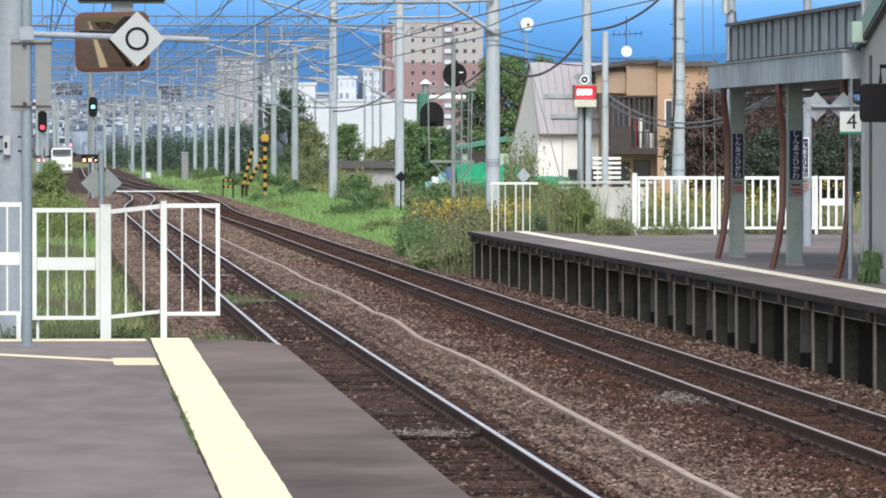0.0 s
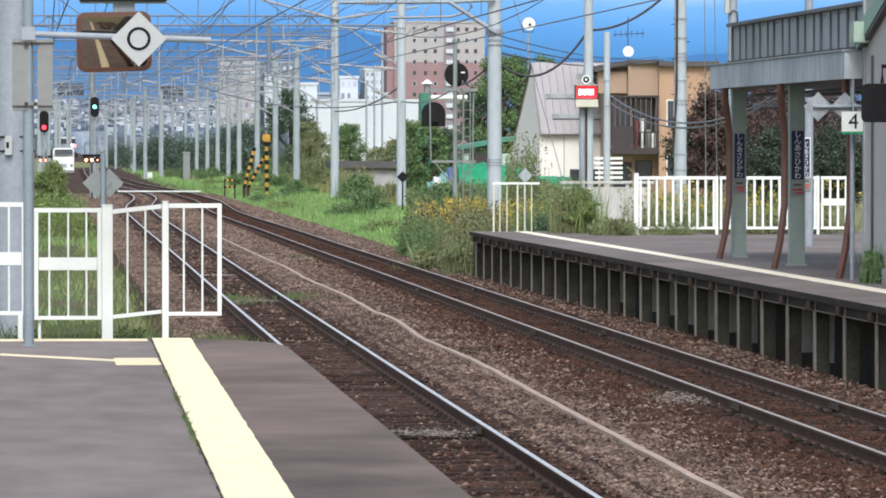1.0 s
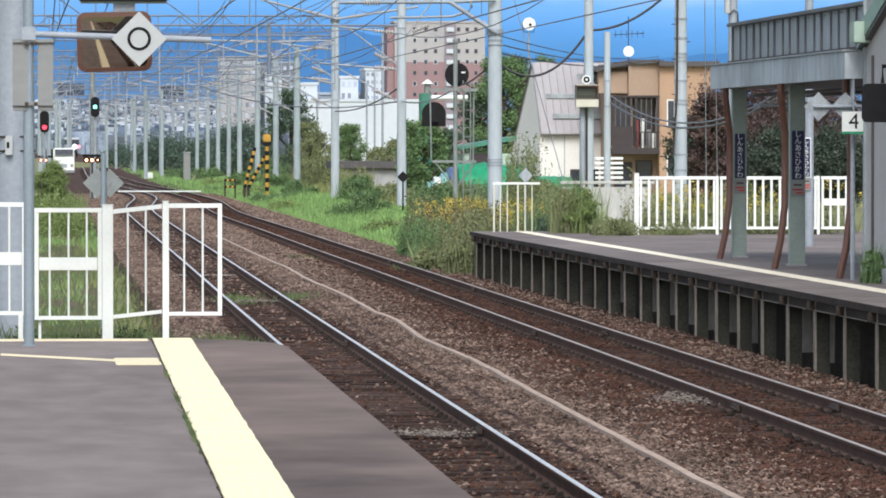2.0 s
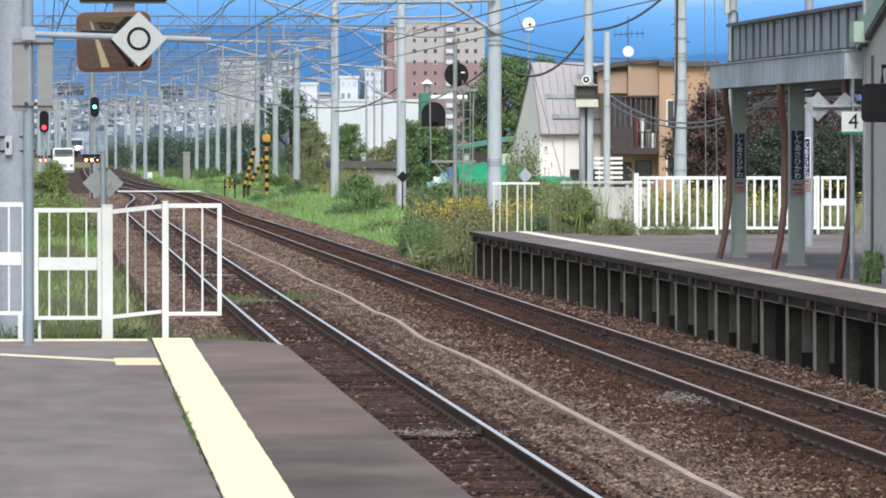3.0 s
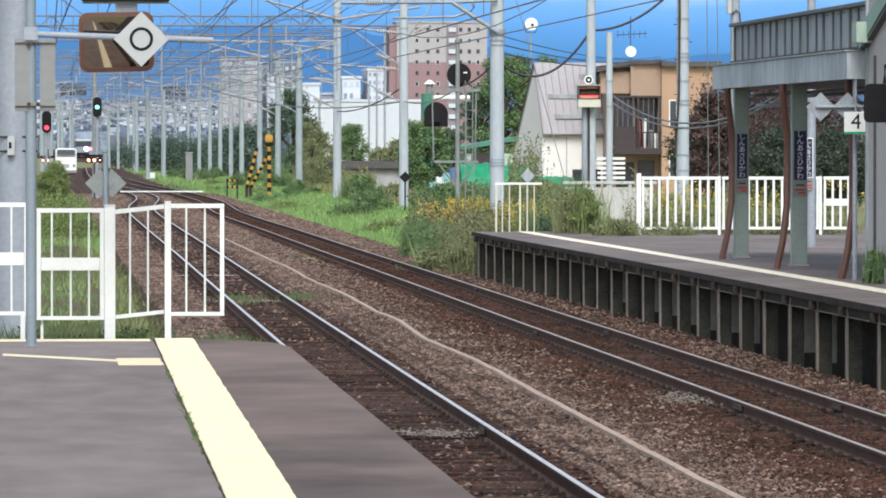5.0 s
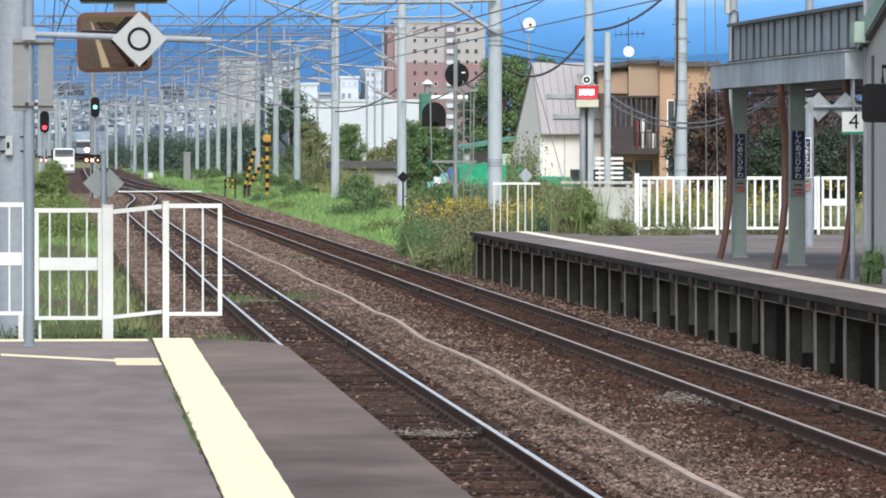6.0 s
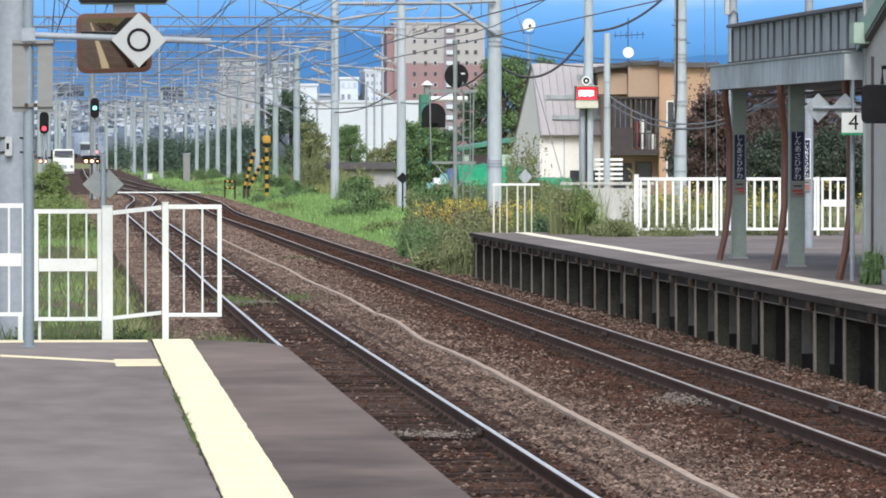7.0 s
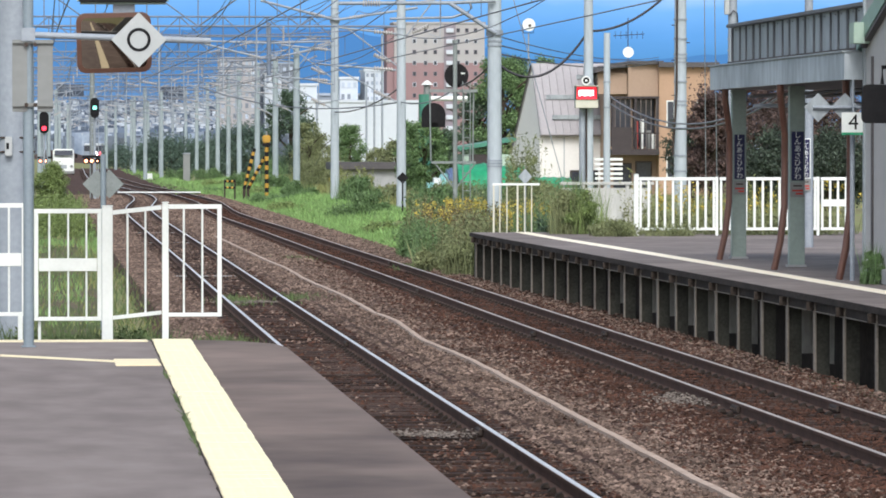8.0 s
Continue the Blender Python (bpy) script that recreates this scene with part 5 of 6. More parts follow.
# ---- houses beyond the line ----
def white_house():
    th = thing("house", (27.7, 300, -0.3), "white house with a steep pale seamed metal roof", "house", turn=9)
    w, d, e, r, a = 5.0, 6.6, 3.9, 7.6, 1.7
    part("wall", P([(0, 0), (d, 0), (d, 2.4), (a, r - 0.2), (0.05, e)], 0, w, "x"), "house_white", th)
    rf = bmesh.new()
    prism(rf, [(-0.45, e - 0.25), (-0.3, e - 0.36), (a, r - 0.2), (a, r)], -0.06, w + 0.3, 0, "x")
    prism(rf, [(d + 0.4, 2.2), (d + 0.3, 2.05), (a, r - 0.2), (a, r)], -0.06, w + 0.3, 0, "x")
    roof = part("roof", rf, "roof_zinc", th, "pale seamed metal roof")
    for k in range(13):
        x = 0.0 + k * 0.42
        part("seam", T([(x, -0.45, e - 0.23), (x, a - 0.02, r + 0.02)], 0.022, seg=4), "roof_zinc", roof)
    for t0, x0, x1 in ((0.52, 0.5, 4.0), (0.22, 0.7, 4.6), (0.82, 2.4, 4.8)):
        y, z = -0.45 + (a + 0.45) * t0, e + (r - e) * t0 - 0.2
        part("snow_guard", B(x0, x1, y - 0.14, y - 0.04, z - 0.02, z + 0.22), "zinc", roof, "snow guard rail")
    for x in (1.35, 2.9):
        part("siding_joint", B(x, x + 0.05, -0.012, -0.002, 0, e - 0.4), "zinc", th)
    part("gable_trim", T([(-0.07, d + 0.4, 2.1), (-0.07, a, r - 0.08)], 0.05, seg=4), "roof_dark", th)
    wd = part("window", B(1.7, 3.3, -0.05, -0.003, 0.3, 1.7), "dark_brown", th)
    part("pane", B(1.8, 3.2, -0.06, -0.051, 0.4, 1.6), "window_dark", wd)


white_house()


def beige_house():
    th = thing("house", (30.4, 295, -0.3), "beige and orange flat-roofed house with a dark balcony", "house")
    top = 7.45
    part("wall", B(0.7, 6.2, 1.6, 8, 0, top), "house_beige", th)
    part("wing", B(3.35, 6.3, 0.3, 1.6, 0, top - 0.15), "house_orange", th, "orange rendered wing")
    part("upper_bay", B(1.7, 3.34, 0.6, 1.6, top - 1.75, top), "house_beige", th)
    part("upper_wall", B(0.1, 1.69, 1.0, 1.6, top - 1.6, top - 0.45), "house_beige", th)
    part("roof", P([(-0.1, top - 0.45), (1.8, top), (1.8, top + 0.2), (-0.1, top - 0.2)], 0.5, 8.2), "roof_dark", th, "dark sloping roof slab")
    part("roof", B(1.81, 3.6, 0.3, 8.2, top + 0.002, top + 0.2), "roof_dark", th, "dark roof slab")
    part("roof", B(3.3, 6.6, -0.1, 0.29, top - 0.15, top + 0.12), "roof_dark", th)
    bl = part("balcony", B(0.75, 3.34, 0.0, 1.55, 2.55, 2.85), "dark_brown", th, "dark balcony slab")
    part("parapet", B(0.75, 1.85, 0.0, 0.1, 2.85, 4.05), "dark_brown", bl)
    for k in range(8):
        part("baluster", B(1.9 + k * 0.19, 1.94 + k * 0.19, 0.0, 0.05, 2.85, 3.7), "dark_brown", bl)
    for k in range(9):
        part("slat", B(0.92 + k * 0.28, 0.97 + k * 0.28, 0.16, 0.2, 2.86 if k > 3 else 4.06, 5.6), "timber_grey", bl, "grey timber slat")
    part("eave_beam", B(0.75, 3.34, 0.1, 0.26, 5.61, 5.72), "dark_brown", bl)
    part("handrail", B(1.86, 3.34, -0.02, 0.06, 3.7, 3.76), "dark_brown", bl)
    for x in (0.8, 2.0, 3.2):
        part("upright", B(x, x + 0.12, 0.12, 0.24, 2.85, 5.65), "dark_brown", bl)
    for x, w, h, c in ((2.05, 0.2, 1.5, "red"), (2.35, 0.22, 1.6, "white"), (2.65, 0.3, 1.0, "plate_beige"), (2.98, 0.2, 0.8, "white")):
        tagged(link("laundry", B(30.4 + x, 30.4 + x + w, 295.6, 295.63, 2.58, 2.58 + h, 0.01), c), "washing hung up on the balcony", "laundry", "laundry")
    for x, z, w, h in ((0.85, 3.0, 1.1, 2.6), (2.05, 3.0, 1.2, 2.6), (1.0, 0.3, 1.0, 1.8), (2.2, 0.3, 0.9, 1.9)):
        wd = part("window", B(x, x + w, 1.53, 1.595, z, z + h), "dark_brown", th)
        part("pane", B(x + 0.07, x + w - 0.07, 1.515, 1.529, z + 0.07, z + h - 0.07), "window_dark", wd)
    for x, z, h in ((3.75, 4.0, 1.5), (3.75, 1.3, 1.2), (5.4, 4.0, 1.5)):
        wd = part("window", B(x, x + 0.45, 0.24, 0.295, z, z + h), "white", th)
        part("pane", B(x + 0.06, x + 0.39, 0.225, 0.239, z + 0.06, z + h - 0.06), "window_dark", wd)
    for k in range(6):
        part("louvre", B(-0.2, 1.3, -0.35, -0.3, 0.95 + k * 0.26, 1.09 + k * 0.26), "white", th, "white horizontal slat")
    an = thing("aerial", (32.35, 298, top - 0.1), "rooftop aerial with a round white dish", "aerial")
    part("mast", T([(0, 0, 0), (0, 0, 2.4)], 0.025, seg=5), "iron", an)
    part("boom", T([(-0.8, 0, 1.4), (0.9, 0, 1.5)], 0.02, seg=4), "iron", an)
    for k in range(6):
        part("element", T([(-0.7 + k * 0.3, 0, 1.25), (-0.7 + k * 0.3, 0, 1.65)], 0.012, seg=4), "iron", an)
    part("dish", T([(0, -0.16, 0.5), (0, -0.1, 0.5)], 0.3, 0.26, 18), "white", an)


beige_house()


def shed():
    th = thing("shed", (22.3, 285, -0.3), "low shed with a green sheet roof edge", "shed")
    part("wall", B(0, 2.5, 0, 5, 0, 2.6), "mint_pale", th)
    # Dark sheet on the wall paints the shade below the roof.
    part("opening_shade", B(0.3, 1.5, -0.02, -0.003, 1.3, 2.6), "dark_brown", th)
    part("roof", P([(-0.5, 2.75), (2.75, 3.3), (2.75, 3.5), (-0.5, 2.95)], -0.4, 5.3), "mint_deep", th, "green sheet roof")
    th = thing("storehouse", (14.8, 268 + 30, -0.3), "low grey store with a dark flat roof", "storehouse")
    part("wall", B(1.6, 5.2, 0, 5, 0, 1.75), "concrete", th)
    part("roof", B(1.3, 5.5, -0.4, 5.4, 1.75, 2.15, 0.03), "roof_dark", th)
    bx = thing("rusty_bin", (17.7, 275, -0.3), "rusty red steel bin among the weeds", "bin")
    part("shell", B(0, 1.0, 0, 1.0, 0, 1.05, 0.03), "brick_red", bx)
    part("rim", B(-0.04, 1.04, -0.04, 1.04, 1.05, 1.1, 0.01), "brick_red", bx)
    g = thing("green_tank", (18.38, 258, -0.3), "green vent tower with a white cowl and pipe", "tank")
    part("shell", T([(0, 0, 0), (0, 0, 5.5)], 0.30, seg=16), "mint_deep", g)
    part("cowl", T([(0.1, 0, 5.95), (0.1, 0, 6.15)], 0.30, 0.06, 14), "white", g)
    part("vent", T([(0.1, 0, 5.5), (0.1, 0, 5.95)], 0.16, seg=12), "plate_beige", g)
    part("pipe", T([(0.2, 0, 5.3), (2.0, 0, 5.3)], 0.12), "white", g)


M["mint_deep"] = material("teal_green_paint", (0.06, 0.24, 0.17), (0.045, 0.18, 0.13), 1, 0.5)
shed()


def long_tarp(x0, x1, y, r, z, mat, label, seed, slope=0.0):
    """A sheet pulled over a long low frame: an arch in section, with sagging folds between its hoops."""
    bm = bmesh.new()
    n, m = 40, 14
    g = []
    for i in range(n + 1):
        u = i / n
        row = []
        for j in range(m + 1):
            a = math.pi * j / m
            k = 1 + 0.10 * noise.noise((u * 3, a * 0.8, seed)) - 0.05 * abs(math.sin(u * 5 * math.pi)) + 0.03 * math.sin(a * 9)
            row.append(bm.verts.new((x0 + (x1 - x0) * u + 0.08 * noise.noise((u * 2, a * 2, seed + 3)), y - 1.3 * r * k * math.cos(a), z + r * k * math.sin(a) + slope * u)))
        row = [bm.verts.new((row[0].co.x, row[0].co.y - 0.05, 0.0))] + row + [bm.verts.new((row[-1].co.x, row[-1].co.y + 0.05, 0.0))]
        g.append(row)
    for i in range(n):
        for j in range(m + 2):
            bm.faces.new((g[i][j], g[i][j + 1], g[i + 1][j + 1], g[i + 1][j]))
    bm.faces.new(g[0])
    bm.faces.new(g[-1])
    return tagged(link("tarpaulin", bm, mat, smooth=True), label, "tarpaulin")


long_tarp(18.85, 21.9, 245, 1.35, 0.62, "green_tarp", "bright green tarpaulin pulled over a long low frame", 1, -0.12)
long_tarp(22.3, 24.3, 248, 0.95, 0.4, "green_tarp", "small green tarpaulin on a low heap", 5)
for k, mt in enumerate(("teal_tarp", "white", "teal_tarp", "blue_sheet")):
    long_tarp(17.5 + 0.3 * k, 17.85 + 0.3 * k, 244.6, 0.65 + 0.2 * k, 0.5, mt, "narrow striped sheet end over the long frame", 9 + k)


# ---- far buildings ----
def apartment(x, y, w, d, h, floors, columns, split, core, label):
    th = thing("apartment_building", (x, y, -0.5), label, "apartment building")
    zs = h * split
    part("wall", B(0, w, 0, d, 0, zs), "flat_pink", th, "pink-brown tiled lower storeys")
    part("wall", B(0, w, 0, d, zs, h), "flat_beige", th, "beige tiled upper storeys")
    part("roof", B(-0.3, w + 0.3, -0.3, d + 0.3, h, h + 0.5), "flat_beige", th)
    part("side_wing", B(-2.0, -0.01, 1.5, d, 0, h - 0.6), "flat_pink", th)
    part("core", B(core, core + 3.3, -0.6, -0.01, 0, h - 0.2), "flat_grey", th, "dark grey stair core")
    fh = h / floors
    for f in range(2, floors):
        z = f * fh + 0.6
        part("balcony", B(core + 0.6, core + 2.7, -1.2, -0.61, z, z + 1.2), "far_white", th, "white balcony front")
        for cx in columns:
            wd = part("window", B(cx - 0.55, cx + 0.55, -0.1, -0.01, z, z + 1.25), "flat_grey" if f % 2 else "far_pale", th)
            part("pane", B(cx - 0.42, cx + 0.4, -0.16, -0.101, z + 0.1, z + 1.15), "window_dark", wd)


apartment(103.0, 1570, 26.0, 16, 37.4, 12, (2.2, 5.8, 9.0, 11.8, 18.4, 20.9, 23.4), 0.70, 14.3, "twelve-storey apartment block in beige and pink-brown tile")


def block(x0, x1, y, z0, z1, mat, label, rows=0, cols=0, name="far_building"):
    th = thing(name, (x0, y, z0), label, "building", "distant buildings")
    w, h = x1 - x0, z1 - z0
    part("wall", B(0, w, 0, 14, 0, h), mat, th)
    part("parapet", B(-0.2, w + 0.2, -0.2, 14.2, h, h + 0.4), mat, th)
    for r in range(rows):
        for c in range(cols):
            cx, cz = w * (c + 0.5) / cols, h * (r + 0.5) / rows
            part("window", B(cx - w / cols * 0.25, cx + w / cols * 0.25, -0.15, -0.005, cz - h / rows * 0.22, cz + h / rows * 0.22), "far_grey", th)


# depth 900: white works
K = 900 / 9700
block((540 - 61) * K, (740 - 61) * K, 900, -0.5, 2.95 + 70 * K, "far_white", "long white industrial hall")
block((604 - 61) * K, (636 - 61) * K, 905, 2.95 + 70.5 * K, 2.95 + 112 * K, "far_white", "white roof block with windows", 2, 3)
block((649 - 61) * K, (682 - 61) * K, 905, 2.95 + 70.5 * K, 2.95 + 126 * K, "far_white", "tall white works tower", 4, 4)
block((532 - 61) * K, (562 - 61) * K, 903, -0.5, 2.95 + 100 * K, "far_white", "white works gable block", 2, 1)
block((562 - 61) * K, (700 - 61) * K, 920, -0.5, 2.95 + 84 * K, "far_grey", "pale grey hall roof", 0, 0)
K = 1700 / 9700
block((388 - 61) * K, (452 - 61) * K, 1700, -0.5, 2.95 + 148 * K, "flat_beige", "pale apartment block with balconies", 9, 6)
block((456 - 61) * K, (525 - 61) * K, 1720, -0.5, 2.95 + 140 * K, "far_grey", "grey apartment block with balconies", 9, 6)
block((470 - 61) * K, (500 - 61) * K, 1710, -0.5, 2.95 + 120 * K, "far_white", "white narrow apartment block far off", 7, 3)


def slope_top(y):
    """How far the distant hillside town has climbed at depth y."""
    return 25.0 * max(0.0, (y - 1250) / 2350) ** 1.7


def far_town():
    bm = bmesh.new()
    for k in range(2400):
        y = random.uniform(1250, 3600)
        u = random.uniform(-0.0006, 0.0525) if k < 2000 else random.uniform(-0.04, 0.17)
        x = u * y
        w = random.uniform(0.9, 3.0) * (0.7 + y / 3000)
        h = 2.5 + slope_top(y) + random.uniform(-1.0, 3.0)
        if u > 0.055:
            h *= 0.55
        box(bm, x, x + w, y, y + 8, -0.5, h)
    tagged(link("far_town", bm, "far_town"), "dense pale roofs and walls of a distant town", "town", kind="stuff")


def far_roofs():
    """Pale walls and dark roofs of houses that climb the slope beyond the plain."""
    for mat, n, label in (("far_pale", 1500, "pale house walls of a distant hillside town"), ("far_slate", 1500, "dark roofs of a distant hillside town tinted by haze")):
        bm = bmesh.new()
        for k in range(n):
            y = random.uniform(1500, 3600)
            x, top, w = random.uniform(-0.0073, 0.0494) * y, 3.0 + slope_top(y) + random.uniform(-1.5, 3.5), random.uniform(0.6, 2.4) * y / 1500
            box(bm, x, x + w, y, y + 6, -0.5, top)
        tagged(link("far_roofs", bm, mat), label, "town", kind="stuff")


# Town roof and wall colours carry the blue of the haze.
M["far_slate"] = material("hazed_dark_roof", (0.085, 0.118, 0.175), (0.125, 0.16, 0.22), 0.1, 0.8, random_amount=0.4)
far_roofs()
M["far_town"] = material("hazed_town_walls", (0.26, 0.31, 0.38), (0.115, 0.15, 0.21), 0.06, 0.8, fine=0.35, amount=0.8, random_amount=0.65)
far_town()


def gantry_boards():
    for x, z in ((3.9, 9.0), (15.1, 8.7)):
        th = thing("road_sign", (x, 600, -0.45), "dark blue board on a tall pole", "road sign", "far boards")
        part("mast", T([(0, 0.1, 0), (0, 0.1, z)], 0.12, seg=6), "galv", th)
        part("panel", B(-1.5, 1.5, -0.05, 0.05, z - 0.7, z + 0.7, 0.02), "far_sign", th)


gantry_boards()


def crossing_gear():
    """Striped level-crossing warning post and bars."""
    def striped(th, a, b, n, r):
        a, b = Vector(a), Vector(b)
        for k in range(n):
            part("band", T([a.lerp(b, k / n), a.lerp(b, (k + 1) / n)], r, seg=10), "stripe_yellow" if k % 2 else "black", th)

    th = thing("crossing_signal", (12.68, 300, -0.3), "yellow and black striped level-crossing signal post", "crossing signal")
    striped(th, (0, 0, 0), (0, 0, 3.2), 13, 0.11)
    part("box", B(-0.22, 0.2, -0.15, 0.15, 3.2, 3.62, 0.05), "stripe_yellow", th, "yellow bell box")
    for x in (-0.16, 0.14):
        part("hood", T([(x, -0.25, 3.1), (x, -0.05, 3.1)], 0.1, seg=12), "black", th)
    part("cap", T([(0, 0, 3.62), (0, 0, 3.85)], 0.05, seg=8), "plate_beige", th)
    for x, dx, dz, y in ((11.41, 0.57, 2.2, 299.0), (11.7, 0.93, 1.75, 301.0)):
        g = thing("crossing_bar", (x, y, -0.3), "slanting yellow and black crossing bar", "barrier", "crossing bars")
        part("foot", T([(0, 0, 0), (0, 0, 0.75)], 0.08, seg=8), "iron", g)
        striped(g, (0, 0, 0.7), (dx, 0, 0.7 + dz), 11, 0.095)
    g = thing("crossing_fence", (10.35, 300, -0.3), "low black and yellow striped fence", "fence")
    for z in (0.75, 1.1):
        striped(g, (0, 0, z), (0.62, 0, z), 5, 0.06)
    for x in (0.03, 0.59):
        part("post", T([(x, 0, 0), (x, 0, 1.2)], 0.045, seg=8), "iron", g)
    for x, y, h in ((11.9, 440, 2.3), (16.6, 345, 2.4), (17.1, 360, 1.8)):
        c = thing("relay_cabinet", (x, y, -0.3), "pale grey trackside relay cabinet", "cabinet", "relay cabinets")
        part("body", B(0, 0.55, 0, 0.5, 0, h, 0.03), "plate_beige", c)
        part("door", B(0.05, 0.5, -0.02, -0.002, 0.15, h - 0.1, 0.01), "plate_beige", c)
        part("roof", B(-0.05, 0.6, -0.05, 0.55, h, h + 0.08, 0.02), "galv", c)
    m = thing("white_marker", (9.5, 455, -0.4), "small white marker box by the line", "marker")
    part("face", B(-0.2, 0.25, -0.1, 0.1, 0.2, 0.75, 0.03), "white", m)
    part("leg", B(-0.04, 0.04, -0.04, 0.04, 0, 0.2), "iron", m)


crossing_gear()


def parked_van():
    th = thing("van", (2.75, 520, -0.46), "white van standing with its front to the line", "van")
    part("body", B(-1.0, 1.0, 0.8, 4.6, 0.4, 2.75, 0.12), "white", th)
    part("hood", B(-0.98, 0.98, -0.1, 0.9, 0.4, 1.9, 0.12), "white", th)
    part("windscreen", P([(0.2, 2.15), (0.79, 2.15), (0.79, 2.62), (0.5, 2.62)], -0.85, 0.85, "x"), "window_dark", th)
    part("grille", B(-0.3, 0.3, -0.13, -0.101, 0.9, 1.25, 0.01), "zinc", th)
    part("bumper", B(-1.0, 1.0, -0.2, -0.13, 0.4, 0.65, 0.03), "plate_beige", th)
    for s in (-1, 1):
        part("headlight", T([(s * 0.75, -0.15, 1.1), (s * 0.75, -0.101, 1.1)], 0.14, seg=10), "plate_beige", th)
        part("mirror", B(s * 1.2 - 0.1, s * 1.2 + 0.1, 0.3, 0.36, 1.9, 2.3, 0.02), "black", th)
        for y in (0.4, 3.7):
            w = part("wheel", T([(s * 0.85, y, 0.34), (s * 1.0, y, 0.34)], 0.34, seg=16), "black", th)
            part("rim", T([(s * 1.001, y, 0.34), (s * 1.01, y, 0.34)], 0.2, seg=12), "galv", w)


parked_van()


# ---- distance: hills and sky ----
def backdrop():
    m = bpy.data.materials.new("distant_haze")
    m.use_nodes = True
    nt = m.node_tree
    n, l = nt.nodes, nt.links
    for k in list(n):
        n.remove(k)
    out = n.new("ShaderNodeOutputMaterial")
    em = n.new("ShaderNodeEmission")
    geo = n.new("ShaderNodeNewGeometry")
    sep = n.new("ShaderNodeSeparateXYZ")
    l.new(geo.outputs["Position"], sep.inputs[0])
    no = n.new("ShaderNodeTexNoise")
    no.inputs["Scale"].default_value, no.inputs["Detail"].default_value = 0.006, 5
    mp = n.new("ShaderNodeMapping")
    mp.inputs["Scale"].default_value = (1, 1, 2.5)
    l.new(geo.outputs["Position"], mp.inputs[0])
    l.new(mp.outputs[0], no.inputs["Vector"])
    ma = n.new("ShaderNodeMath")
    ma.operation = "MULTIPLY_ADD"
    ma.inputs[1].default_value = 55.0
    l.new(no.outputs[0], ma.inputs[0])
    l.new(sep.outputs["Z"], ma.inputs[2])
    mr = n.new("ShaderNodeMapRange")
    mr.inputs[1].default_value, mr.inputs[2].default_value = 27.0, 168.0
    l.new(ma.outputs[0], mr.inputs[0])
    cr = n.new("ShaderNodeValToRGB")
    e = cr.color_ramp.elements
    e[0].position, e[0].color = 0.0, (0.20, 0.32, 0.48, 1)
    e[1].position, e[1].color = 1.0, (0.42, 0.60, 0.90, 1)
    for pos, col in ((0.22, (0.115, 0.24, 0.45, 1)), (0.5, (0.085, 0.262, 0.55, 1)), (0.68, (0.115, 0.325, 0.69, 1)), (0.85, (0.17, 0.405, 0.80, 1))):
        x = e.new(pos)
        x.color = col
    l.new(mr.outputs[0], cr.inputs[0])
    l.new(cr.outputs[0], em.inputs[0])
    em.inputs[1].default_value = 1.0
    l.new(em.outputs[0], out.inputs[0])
    M["haze"] = m
    bm = bmesh.new()
    n = 96
    lo, hi = [], []
    for i in range(n + 1):
        a = radians(-60 + 120 * i / n)
        lo.append(bm.verts.new((4600 * math.sin(a), 4600 * math.cos(a), -30)))
        hi.append(bm.verts.new((4600 * math.sin(a), 4600 * math.cos(a), 330 + 60 * noise.noise((a * 4, 0, 0)))))
    for i in range(n):
        bm.faces.new((lo[i], lo[i + 1], hi[i + 1], hi[i]))
    tagged(link("backdrop", bm, "haze"), "hazy blue distant sky over the plain", "sky", kind="structure")
    # Hills glow unlit; their haze and daylight are painted in the ramp.
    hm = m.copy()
    hm.name = "hazed_glowing_hills"
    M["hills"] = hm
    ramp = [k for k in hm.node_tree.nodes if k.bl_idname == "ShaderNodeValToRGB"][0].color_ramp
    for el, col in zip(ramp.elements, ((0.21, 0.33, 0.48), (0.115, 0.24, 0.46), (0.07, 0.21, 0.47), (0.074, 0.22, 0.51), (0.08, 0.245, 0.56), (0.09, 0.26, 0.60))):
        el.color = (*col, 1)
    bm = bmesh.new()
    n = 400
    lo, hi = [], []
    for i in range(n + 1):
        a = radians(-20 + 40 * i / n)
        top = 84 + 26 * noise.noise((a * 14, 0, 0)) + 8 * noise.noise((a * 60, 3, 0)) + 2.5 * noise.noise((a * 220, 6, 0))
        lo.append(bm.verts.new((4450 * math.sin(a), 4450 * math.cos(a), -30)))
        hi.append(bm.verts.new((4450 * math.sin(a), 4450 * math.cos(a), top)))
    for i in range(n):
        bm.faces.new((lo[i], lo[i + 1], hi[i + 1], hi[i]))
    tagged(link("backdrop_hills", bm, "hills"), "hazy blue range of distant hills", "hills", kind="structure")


backdrop()


